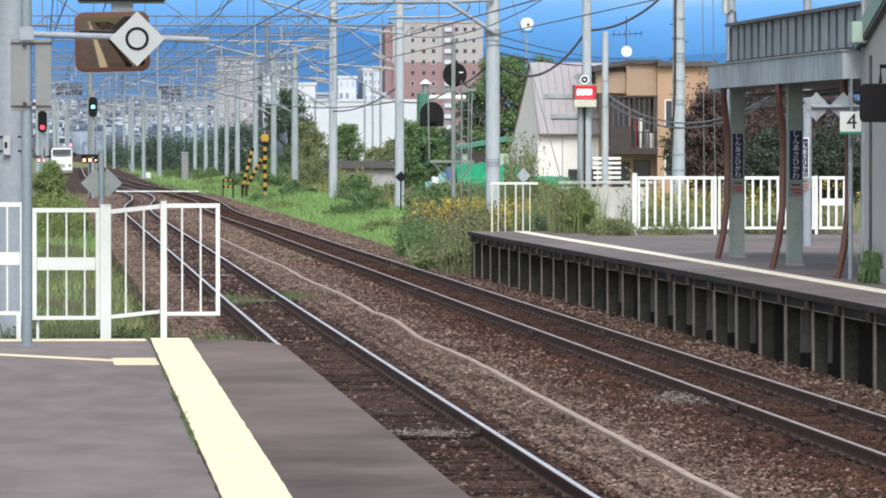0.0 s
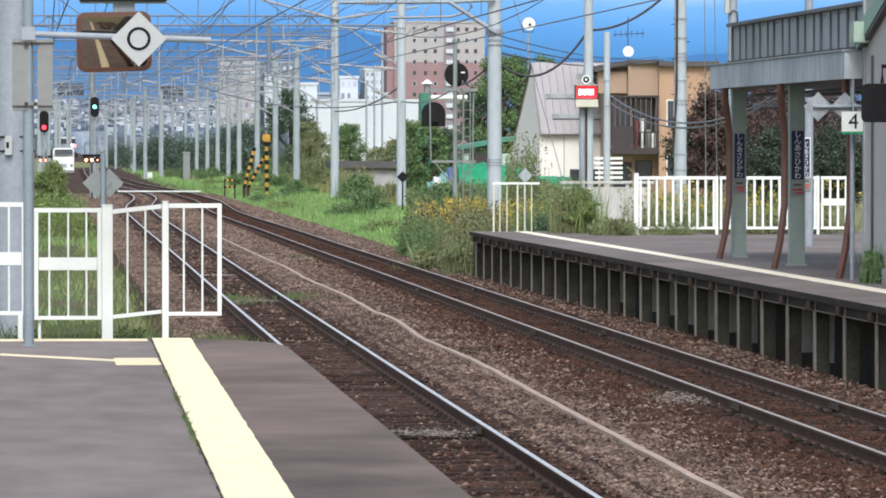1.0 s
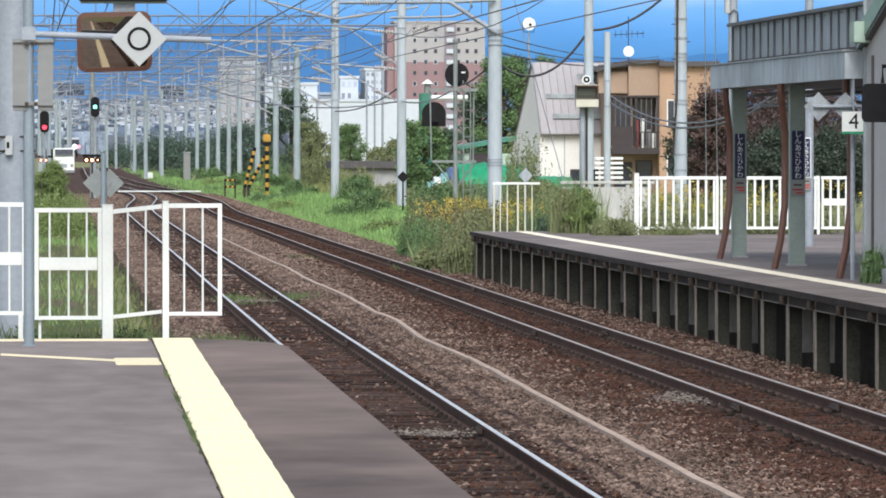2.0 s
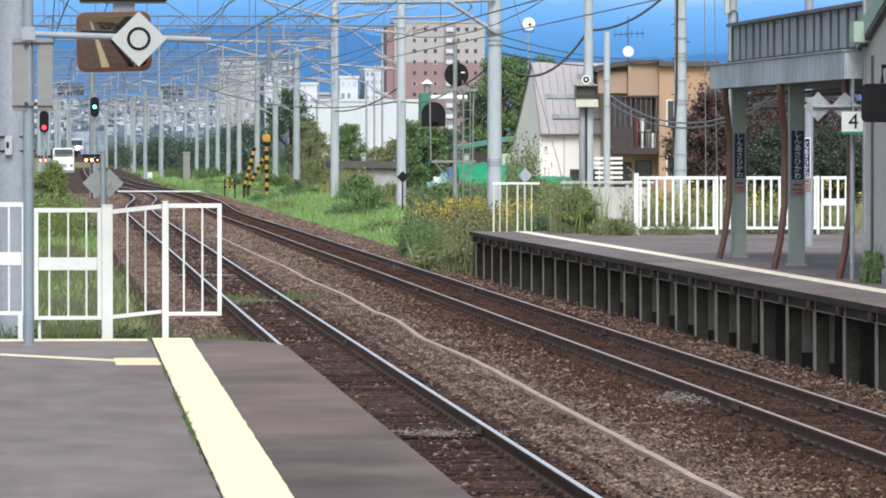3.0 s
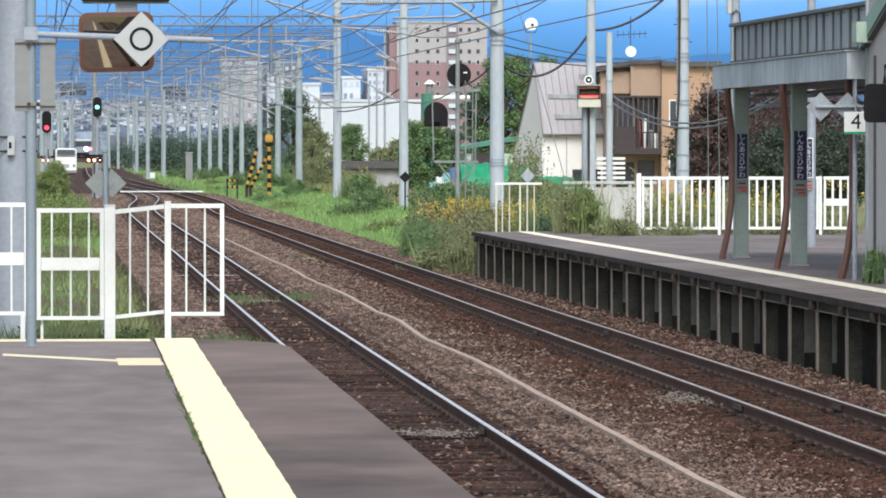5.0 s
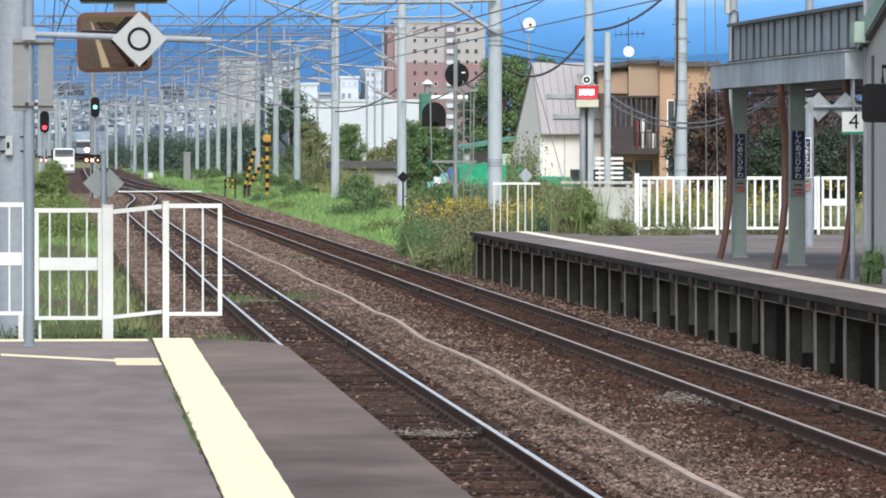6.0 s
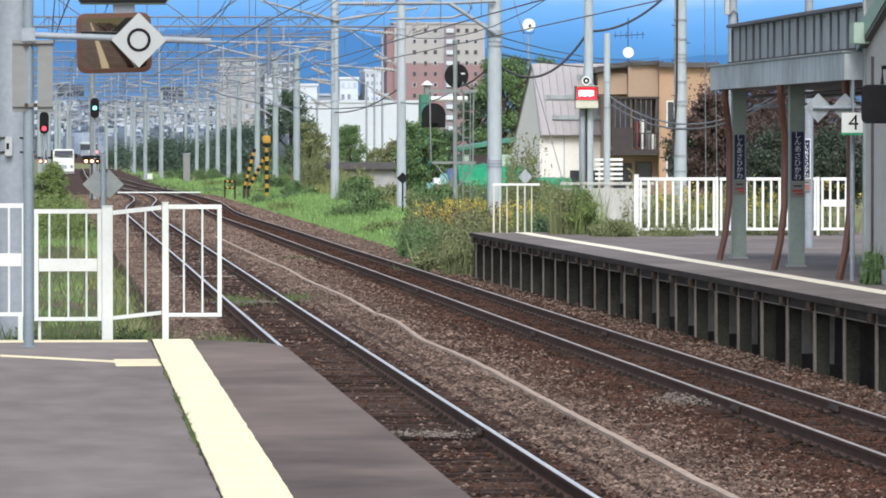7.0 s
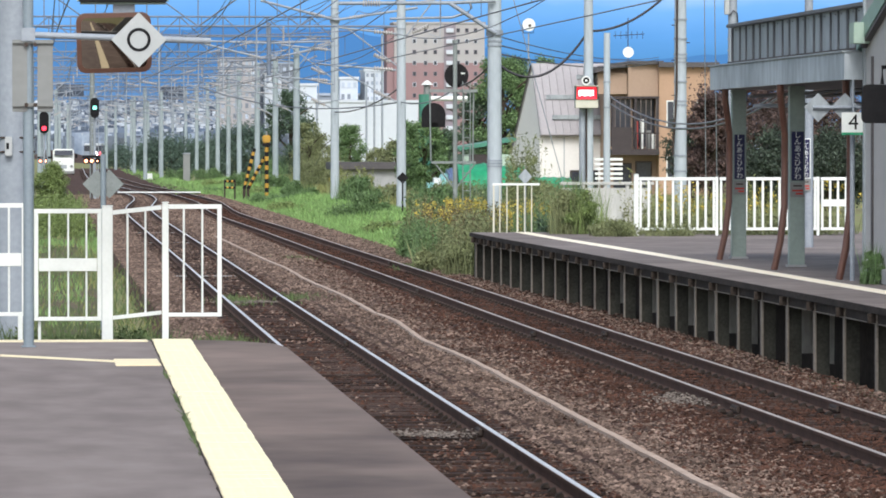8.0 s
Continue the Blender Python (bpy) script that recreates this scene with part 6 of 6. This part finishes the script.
# ---- plants ----
def tree(x, y, z, h, blobs, n, size, mat, label, seed):
    r = np.random.default_rng(seed)
    th = thing("tree", (x, y, z), label, "tree", "trees")
    bm = bmesh.new()
    tube(bm, [(0, 0, 0), (0.1, 0, h * 0.35), (0.0, 0.1, h * 0.8)], h * 0.035, h * 0.01, 8)
    for k in range(7):
        a = k * 2.4
        b0 = h * (0.3 + 0.07 * k)
        q = h * 0.28
        tube(bm, [(0.05, 0, b0), (q * 0.5 * math.cos(a), q * 0.5 * math.sin(a), b0 + q * 0.45), (q * math.cos(a), q * math.sin(a), b0 + q * 0.75)], h * 0.014, h * 0.004, 5)
    part("trunk", bm, "bark", th)
    v, f = leaves(r, blobs, n, size)
    c = mesh_from("crown", v, f, mat, th)
    return c


def lumps(r, n, w, d, z0, z1, s):
    """Random sub-clumps that fill a crown w wide and d deep between two heights."""
    out = []
    for k in range(n):
        t = r.random()
        k2 = math.sin(math.pi * min(0.97, 0.15 + 0.8 * t)) ** 0.6
        out.append((r.uniform(-1, 1) * w / 2 * k2, r.uniform(-1, 1) * d / 2 * k2, z0 + (z1 - z0) * t, s * r.uniform(0.6, 1.3), s * r.uniform(0.6, 1.3), s * r.uniform(0.5, 1.0)))
    return out


def simple_tree(u, y, wpx, vtop, vbase, mat, label, seed, n=5000, size=0.13, ground=-0.4):
    """Placed by its bearing from the eye (in ten-thousandths) at depth y."""
    k = y / 9700
    x, w = (u - 61) * k, wpx * k
    top, base = 2.95 + (250 - vtop) * k, 2.95 + (250 - vbase) * k
    r = np.random.default_rng(seed)
    h = top - ground
    tree(x, y, ground, h, lumps(r, 64, w * 0.92, w * 0.8, max(0.3, base - ground), h * 0.97, w * 0.19), int(n * 2.1), size * 0.47, mat, label, seed)


simple_tree(512, 420, 92, 163, 330, "leaf_dark", "dark green dense tree behind the line", 1, 9000, 0.2)
simple_tree(545, 330, 60, 215, 330, "leaf_olive", "olive young tree in the weeds", 2, 4000, 0.12)
simple_tree(617, 420, 58, 220, 300, "leaf", "rounded green bush tree", 3, 5000, 0.16)
simple_tree(890, 330, 110, 92, 330, "leaf", "tall green tree beside the white house", 4, 12000, 0.17)
simple_tree(850, 330, 70, 150, 300, "leaf_dark", "dark green tree beside the shed", 5, 7000, 0.17)
simple_tree(965, 340, 70, 95, 200, "leaf", "green treetop behind the white house", 6, 4000, 0.15)
simple_tree(748, 254, 85, 205, 350, "leaf", "green shrub tree behind the mast", 7, 7000, 0.13)
simple_tree(700, 300, 60, 250, 350, "leaf_olive", "olive shrub tree by the store", 8, 4000, 0.13)
simple_tree(1262, 200, 90, 160, 330, "leaf_rust", "rust-brown leafed tree behind the fence", 10, 7000, 0.13)
simple_tree(1385, 190, 150, 235, 350, "leaf_deep", "dark conifer-green tree behind the fence", 11, 10000, 0.13)
simple_tree(1470, 180, 150, 240, 350, "leaf_deep", "dark green shrub tree behind the fence", 12, 8000, 0.12)
simple_tree(1225, 230, 80, 200, 330, "leaf_deep", "dark tree behind the fence", 13, 5000, 0.13)
simple_tree(1330, 230, 250, 135, 330, "leaf_rust", "rust-brown tree behind the fence", 23, 11000, 0.14)
simple_tree(1430, 245, 190, 150, 330, "leaf_rust", "brown leafed tree behind the canopy", 25, 8000, 0.14)
simple_tree(1470, 225, 200, 150, 330, "leaf_rust", "rust-brown bare-twigged tree behind the fence", 24, 8000, 0.12)
simple_tree(92, 204, 60, 290, 372, "leaf_bright", "bright green bush beside the nearer track", 14, 9000, 0.07)
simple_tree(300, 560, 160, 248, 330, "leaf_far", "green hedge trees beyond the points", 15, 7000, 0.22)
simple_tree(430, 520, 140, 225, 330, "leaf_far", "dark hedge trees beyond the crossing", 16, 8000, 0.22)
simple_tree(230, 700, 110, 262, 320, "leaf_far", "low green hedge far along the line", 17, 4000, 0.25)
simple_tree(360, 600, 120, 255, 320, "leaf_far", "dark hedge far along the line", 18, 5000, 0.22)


simple_tree(563, 400, 60, 232, 330, "leaf_olive", "pale willow-like tree behind the line", 31, 5000, 0.14)
simple_tree(668, 380, 60, 265, 330, "leaf_olive", "low olive bush behind the store", 32, 4000, 0.14)
simple_tree(728, 300, 70, 212, 340, "leaf", "green tree behind the mast", 33, 7000, 0.14)
simple_tree(915, 335, 75, 100, 330, "leaf_dark", "dark green tree beside the white house", 35, 9000, 0.16)
simple_tree(790, 280, 70, 225, 330, "leaf_dark", "dark green bush behind the mast", 34, 5000, 0.14)


def shrub(x, y, w, d, h, n, size, mat, label, seed, z=None, name="shrub"):
    r = np.random.default_rng(seed)
    z = ground_z(x, y) if z is None else z
    v, f = leaves(r, [(x + a, y + b, z + c * 0.9, p, q, s) for a, b, c, p, q, s in lumps(r, 14, w, d, 0.05, h, w * 0.2)], int(n * 1.7), size * 0.72, -0.6)
    v2, f2 = blades(r, x + (r.random(n // 9) - 0.5) * w, y + (r.random(n // 9) - 0.5) * d, np.full(n // 9, z), h * 0.95, size * 0.09, 0.16)
    k = len(v)
    tagged(mesh_from(name, v + v2, f + [tuple(i + k for i in q) for q in f2], mat), label, "shrub", "trackside shrubs")


# tall weeds between the second track and the far platform's end
for k, (x, y, w, h, mat) in enumerate([(9.55, 131, 0.9, 0.95, "leaf_olive"), (9.9, 127, 0.9, 1.1, "leaf_olive"), (10.6, 129, 1.1, 1.35, "leaf_olive"), (10.0, 137, 1.0, 1.15, "leaf"), (10.9, 136, 1.2, 1.5, "leaf_olive"), (11.6, 140, 1.2, 1.5, "leaf"), (10.4, 146, 1.2, 1.2, "leaf"), (11.4, 126.5, 0.8, 1.55, "leaf"), (11.75, 125.4, 0.8, 1.75, "leaf_dark"), (12.3, 126, 0.7, 1.5, "leaf_olive"), (12.6, 125.6, 0.6, 1.3, "leaf_olive"), (11.85, 121.8, 0.8, 1.0, "leaf_olive"), (12.3, 121.6, 0.8, 0.95, "leaf_bright"), (12.05, 122.4, 0.7, 1.15, "leaf"), (12.2, 148, 1.2, 1.25, "leaf_olive"), (13.2, 155, 1.5, 0.9, "leaf"), (13.6, 165, 1.6, 0.9, "leaf_olive"), (12.6, 170, 1.5, 1.2, "leaf")]):
    shrub(x, y, w, w * 1.6, h, 2600, 0.05, mat, "tall weedy shrub beside the platform end", 40 + k, PZ if (y < 124) else None)
for k, (x, y, w, h, mat) in enumerate([(14.0, 190, 2, 1.3, "leaf"), (15.3, 200, 2, 1.3, "leaf_olive"), (13.5, 222, 1.6, 0.9, "leaf"), (16.2, 215, 2.2, 1.05, "leaf"), (15.9, 245, 2.2, 0.75, "leaf_olive"), (14.9, 255, 2.0, 1.1, "leaf"), (17.0, 255, 2.0, 0.6, "leaf_olive"), (16.0, 280, 2.0, 0.9, "leaf_olive"), (13.9, 290, 1.6, 0.7, "leaf"), (16.0, 310, 2.4, 1.9, "leaf_olive"), (14.3, 325, 1.8, 0.8, "leaf"), (17.0, 330, 3, 2.4, "leaf_olive"), (13.8, 360, 2, 0.9, "leaf"), (16.4, 385, 2.5, 1.5, "leaf"), (13.2, 420, 2, 0.9, "leaf"), (12, 460, 2.2, 0.9, "leaf"), (19.5, 232, 2.5, 0.8, "leaf"), (22, 236, 3, 1.0, "leaf_olive"), (17.6, 226, 2.2, 0.85, "leaf_dark")]):
    shrub(x, y, w, w * 1.5, h, 2600, 0.085, mat, "clump of trackside weeds on the bank", 80 + k)


def tall_weeds(x0, x1, y0, y1, n, h, per, mat, label, seed, z=-0.3, size=0.045):
    """A stand of upright stems, each set with small drooping leaves."""
    r = np.random.default_rng(seed)
    xs, ys = x0 + (x1 - x0) * r.random(n), y0 + (y1 - y0) * r.random(n)
    hs = h * (0.6 + 0.55 * r.random(n)) * (0.85 + 0.3 * np.array([noise.noise((a * 0.9, b * 0.4, seed)) for a, b in zip(xs, ys)]))
    lean = r.normal(size=(n, 2)) * 0.10
    t = 0.08 + 0.95 * r.random((n, per))
    c = np.stack([xs[:, None] + lean[:, :1] * t * hs[:, None], ys[:, None] + lean[:, 1:] * t * hs[:, None], z + t * hs[:, None]], 2).reshape(-1, 3)
    m = len(c)
    a = r.normal(size=(m, 3)) + np.array([0, 0, 0.35])
    a /= np.linalg.norm(a, axis=1)[:, None]
    b = np.cross(a, r.normal(size=(m, 3)))
    b /= np.linalg.norm(b, axis=1)[:, None]
    s = size * (0.5 + 0.9 * r.random(m))[:, None]
    c = c + a * s * 0.9
    v = np.stack([c - a * s, c + b * s * 0.28, c + a * s, c - b * s * 0.28], 1).reshape(-1, 3).tolist()
    f = [(4 * i, 4 * i + 1, 4 * i + 2, 4 * i + 3) for i in range(m)]
    k = len(v)
    v2, f2 = blades(r, xs, ys, np.full(n, z), h * 0.75, 0.009, 0.08)
    tagged(mesh_from("tall_weeds", v + v2, f + [tuple(i + k for i in q) for q in f2], mat), label, "weeds", "stands of tall weeds", "stuff")


tall_weeds(9.85, 11.6, 125.5, 134, 420, 1.55, 42, "leaf_olive", "stand of tall olive weeds by the platform end", 401)
tall_weeds(9.8, 11.0, 134, 149, 420, 1.35, 40, "leaf", "stand of tall green weeds beside the second track", 402)
tall_weeds(9.9, 12.4, 127, 150, 420, 1.7, 36, "weed_brown", "stand of browning weeds by the platform end", 403)
tall_weeds(11.0, 13.4, 136, 165, 420, 1.45, 38, "leaf_olive", "stand of tall olive weeds behind the platform end", 404, -0.1)
tall_weeds(11.2, 12.9, 124.6, 128, 220, 1.9, 44, "leaf", "stand of tall green weeds by the railing", 405, -0.2)
tall_weeds(12.4, 13.2, 119.6, 121.5, 130, 0.28, 40, "leaf_olive", "weeds growing on the end of the deck", 406, PZ, 0.035)
tall_weeds(18.0, 22.5, 236, 242, 420, 1.15, 34, "leaf", "stand of weeds round the covered frame", 407, 0.0, 0.07)
tall_weeds(13.6, 18.4, 124.5, 129, 420, 2.0, 34, "dry_grass", "stand of drying weeds behind the fence", 408, 0.0)
tall_weeds(18.5, 19.9, 213, 217, 70, 3.3, 60, "leaf_olive", "thin pale shrub stems before the house", 409, -0.2, 0.075)
tall_weeds(0.2, 1.7, 190, 212, 420, 1.35, 46, "leaf_bright", "dense bright green weeds beside the nearer track", 411, -0.4, 0.06)
tall_weeds(16.2, 17.9, 289, 295, 260, 1.75, 30, "dry_grass", "feathery pale grass before the store", 412, -0.3, 0.08)


def goldenrod(x0, x1, y0, y1, n, h, seed, zb=0.0):
    r = np.random.default_rng(seed)
    xs, ys = x0 + (x1 - x0) * r.random(n), y0 + (y1 - y0) * r.random(n)
    hs = h * (0.75 + 0.4 * r.random(n))
    v, f = [], []
    for x, y, hh in zip(xs, ys, hs):
        a, b = leaves(r, [(x, y, zb + hh, 0.09, 0.09, 0.14)], 16, 0.035)
        k = len(v)
        v += a
        f += [tuple(i + k for i in q) for q in b]
    th = thing("goldenrod", (0, 0, 0), "stand of yellow flowering goldenrod in the weeds", "wildflowers", "goldenrod", "stuff")
    mesh_from("flowers", v, f, "goldenrod", th)
    v, f = blades(r, np.repeat(xs, 4), np.repeat(ys, 4), np.full(4 * n, zb), h * 0.8, 0.02, 0.12)
    mesh_from("stems", v, f, "leaf_olive", th)


goldenrod(12.0, 13.3, 152, 162, 210, 1.3, 1, -0.25)
goldenrod(11.1, 12.3, 126, 134, 90, 1.55, 2, -0.3)
goldenrod(10.2, 11.4, 140, 150, 50, 1.5, 3, -0.4)
goldenrod(14.0, 18.5, 121.5, 127, 80, 1.75, 5, 0.0)
goldenrod(16.5, 18.0, 290, 310, 60, 0.95, 6, -0.2)


def grass_field(name, n, fx, fy, h, width, mat, label, seed, lean=0.35):
    r = np.random.default_rng(seed)
    ys = fy(r.random(n))
    xs = fx(r.random(n), ys)
    keep = np.array([noise.noise((a * 0.5, b * 0.12, seed)) > -0.25 for a, b in zip(xs, ys)])
    xs, ys = xs[keep], ys[keep]
    zs = np.array([ground_z(a, b) - 0.03 for a, b in zip(xs, ys)])
    v, f = blades(r, xs, ys, zs, h, width, lean)
    tagged(mesh_from(name, v, f, mat), label, "grass", kind="stuff")


grass_field("bank_grass", 50000, lambda q, y: 10.2 + np.clip((y - 150) * 0.004, 0, 0.7) + 4.6 * q ** 1.3, lambda q: 124 + 300 * q ** 1.5, 0.25, 0.024, "grass", "fresh green grass on the trackside bank", 3)
grass_field("bank_grass_dry", 12000, lambda q, y: 15.0 + 5 * q, lambda q: 150 + 250 * q, 0.5, 0.03, "dry_grass", "tall drying grass behind the bank", 5, 0.2)
grass_field("verge_grass", 16000, lambda q, y: -4 + 6.6 * q, lambda q: 57.9 + 200 * q ** 1.6, 0.26, 0.009, "weed", "patchy grass beside the left track", 7)
grass_field("verge_grass_dry", 5000, lambda q, y: -4 + 6.5 * q, lambda q: 60 + 150 * q, 0.2, 0.016, "dry_grass", "dry grass beside the left track", 9)


def end_weeds():
    r = np.random.default_rng(21)
    n = 4600
    v, f = blades(r, -3 + 4.5 * r.random(n), 57.9 + 3 * r.random(n), np.full(n, 0.1), 0.64, 0.011, 0.22)
    tagged(mesh_from("end_weeds", v, f, "weed"), "tall grass growing along the platform end", "grass", kind="stuff")
    for k, (x, y) in enumerate(((1.95, 58.4), (2.9, 84), (3.9, 106), (5.25, 108), (6.9, 143), (9.2, 133))):
        m = 260
        v, f = blades(r, x + 0.25 * r.normal(size=m), y + 1.2 * r.normal(size=m), np.full(m, -0.2 if x > 2.5 else -0.4), 0.15 if x > 2.5 else 0.7, 0.012, 0.3)
        tagged(mesh_from("weed_tuft", v, f, "weed"), "tuft of green weeds in the stones", "weeds", "weed tufts", "stuff")


def joint_moss():
    """Small green tufts in the dirty joint beside the tactile strip."""
    r = np.random.default_rng(61)
    ys = np.concatenate([r.normal(39.2, 1.3, 260), r.normal(43.5, 0.5, 60), r.normal(48.0, 0.4, 40)])
    xs = 1.138 + (ys - 45) * 0.0052 - 0.02 * r.random(len(ys))
    v, f = blades(r, xs, ys, np.full(len(ys), PZ), 0.03, 0.004, 0.5)
    tagged(mesh_from("joint_moss", v, f, "weed"), "small green tufts along the tactile strip", "moss", kind="stuff")


joint_moss()
end_weeds()
grass_field("far_bank_grass", 7000, lambda q, y: 8.6 + (y - 330) * 0.003 + 2.6 * q, lambda q: 325 + 280 * q, 0.4, 0.05, "grass", "fresh grass along the far bend of the line", 23)
grass_field("shoulder_dry_grass", 4200, lambda q, y: 9.5 + 1.3 * q, lambda q: 150 + 190 * q ** 1.2, 0.17, 0.02, "dry_grass", "drying grass along the edge of the bank", 25)
grass_field("verge_lawn", 4500, lambda q, y: -2.2 + 3.4 * q, lambda q: 100 + 55 * q, 0.2, 0.008, "grass", "fresh grass patch beside the nearer track", 17)
grass_field("verge_lawn", 3000, lambda q, y: -1.5 + 3.6 * q, lambda q: 165 + 60 * q, 0.25, 0.022, "grass", "fresh grass strip beside the nearer track", 19)
shrub(12.55, 118.4, 0.9, 0.8, 0.26, 2600, 0.035, "leaf_olive", "low bush on the deck before the fence", 156, PZ)
shrub(13.7, 118.6, 1.3, 0.5, 0.12, 1600, 0.03, "leaf_olive", "thin weeds on the deck before the fence", 157, PZ)
shrub(14.3, 121, 2.2, 1.6, 0.35, 2200, 0.05, "leaf_olive", "low weeds along the platform fence", 151, PZ)
shrub(16.6, 120.6, 2.6, 1.6, 0.3, 2200, 0.05, "leaf_olive", "low weeds along the platform fence", 152, PZ)
shrub(14.2, 130, 1.6, 3, 1.5, 3000, 0.06, "dry_grass", "tall drying weeds behind the fence", 153)
shrub(16.0, 130, 2.0, 3, 1.6, 3000, 0.06, "leaf_olive", "tall weeds behind the fence", 154)
shrub(17.6, 130, 2.0, 3, 1.7, 3000, 0.06, "dry_grass", "tall drying weeds behind the fence", 155)
shrub(0.7, 197, 2.2, 3, 1.3, 5000, 0.07, "leaf_bright", "dense bright green bush beside the nearer track", 160)
for k in range(8):
    q = np.random.default_rng(300 + k)
    yy = 158 + 32 * k
    shrub(11.2 + 2.4 * q.random(), yy, 1.2 + q.random(), 3.5, 0.2 + 0.2 * q.random(), 1500, 0.07, ("leaf", "leaf_bright")[k % 2], "low leafy weeds on the grassy bank", 300 + k)
shrub(12.04, 78.3, 0.3, 0.5, 0.5, 1500, 0.05, "leaf", "leafy green plant at the building foot", 170, PZ)
grass_field("track_weeds", 5000, lambda q, y: 6.7 + 0.85 * q, lambda q: 105 + 130 * q, 0.13, 0.014, "weed", "low weeds along the second track", 11)
grass_field("shoulder_weeds", 3500, lambda q, y: 9.3 + 1.1 * q, lambda q: 126 + 220 * q, 0.16, 0.018, "weed", "low weeds on the ballast shoulder", 13)
grass_field("joint_weeds", 1500, lambda q, y: 2.6 + 0.5 * q, lambda q: 75 + 130 * q, 0.16, 0.016, "weed", "low weeds beside the first track", 15)
for k, x in enumerate((-1.6, -0.7, 0.1, 0.9)):
    shrub(x, 58.7, 1.1, 1.0, 0.62, 2200, 0.035, "weed", "dark green weeds along the platform end", 180 + k, 0.25)


# ---- the distant train ----
def embankment():
    bm = bmesh.new()
    rows = []
    for i in range(13):
        y = 860 + i * 25
        x = 9.9 - 3.5 * (y - 900) / 160
        z = -0.45 + max(0.0, 1.05 * (y - 900) / 160)
        rows.append([bm.verts.new(p) for p in ((x - 6, y, -0.6), (x - 2, y, z), (x + 2, y, z), (x + 6, y, -0.6))])
    for a, b in zip(rows, rows[1:]):
        for k in range(3):
            bm.faces.new((a[k], a[k + 1], b[k + 1], b[k]))
    tagged(link("embankment", bm, "ballast"), "low ballasted embankment far along the line", "embankment", kind="structure")


embankment()


def train():
    th = thing("train", (6.4, 1060, 0.6), "distant railcar with a lit headlamp coming along the line", "train")
    part("body", B(-1.9, 0.9, 0.0, 19, 0.9, 2.0, 0.1), "far_grey", th, "grey lower body")
    part("window_band", B(-1.87, 0.87, 0.02, 18.98, 2.001, 2.9), "window_dark", th, "dark window band")
    part("roof", B(-1.9, 0.9, -0.1, 19, 2.901, 3.3, 0.12), "far_white", th, "pale roof")
    part("underframe", B(-1.6, 0.6, 0.6, 18.4, 0.3, 0.9), "iron", th)
    part("headlamp", T([(0.0, -0.12, 1.6), (0.0, -0.003, 1.6)], 0.36, seg=14), "headlamp", th, "lit white headlamp")
    # Added glowing disc for the red fringe beside the headlamp.
    part("fringe_disc", T([(0.75, -0.1, 1.6), (0.75, -0.003, 1.6)], 0.3, seg=10), "tail", th, "red glow beside the headlamp")
    for y in (2.5, 4.6, 14.4, 16.5):
        for x in (-1.05, 0.05):
            part("wheel", T([(x - 0.05, y, 0.42), (x + 0.05, y, 0.42)], 0.42, seg=14), "iron", th)
    return th


TRAIN = train()


def motions():
    rows = []
    for t, u, v, y, turn in ((0.0, 120.5, 257, 1060, 4.5), (1.5, 128, 259, 1032, 5), (3.0, 137, 261.3, 1002, 5.5), (3.5, 139.5, 261.8, 992, 5.5), (4.5, 145.5, 262.8, 972, 5), (6.0, 153, 265, 940, 3), (7.5, 166, 269, 910, -2), (8.0, 168.5, 270.5, 900, -4)):
        rows.append((t, pose((u - 61) / 9700 * y, y, 2.95 - (v - 250) / 9700 * y - 1.6, 0, 0, turn)))
    walk(TRAIN, rows)
    # the display's blinking, stood in for by its panel turning half round in a tenth of a second
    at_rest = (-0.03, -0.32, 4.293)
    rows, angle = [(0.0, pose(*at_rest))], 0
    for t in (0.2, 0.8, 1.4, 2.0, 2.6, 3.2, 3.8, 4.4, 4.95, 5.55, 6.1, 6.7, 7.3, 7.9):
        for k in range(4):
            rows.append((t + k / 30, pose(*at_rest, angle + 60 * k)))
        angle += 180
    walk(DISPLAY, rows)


motions()
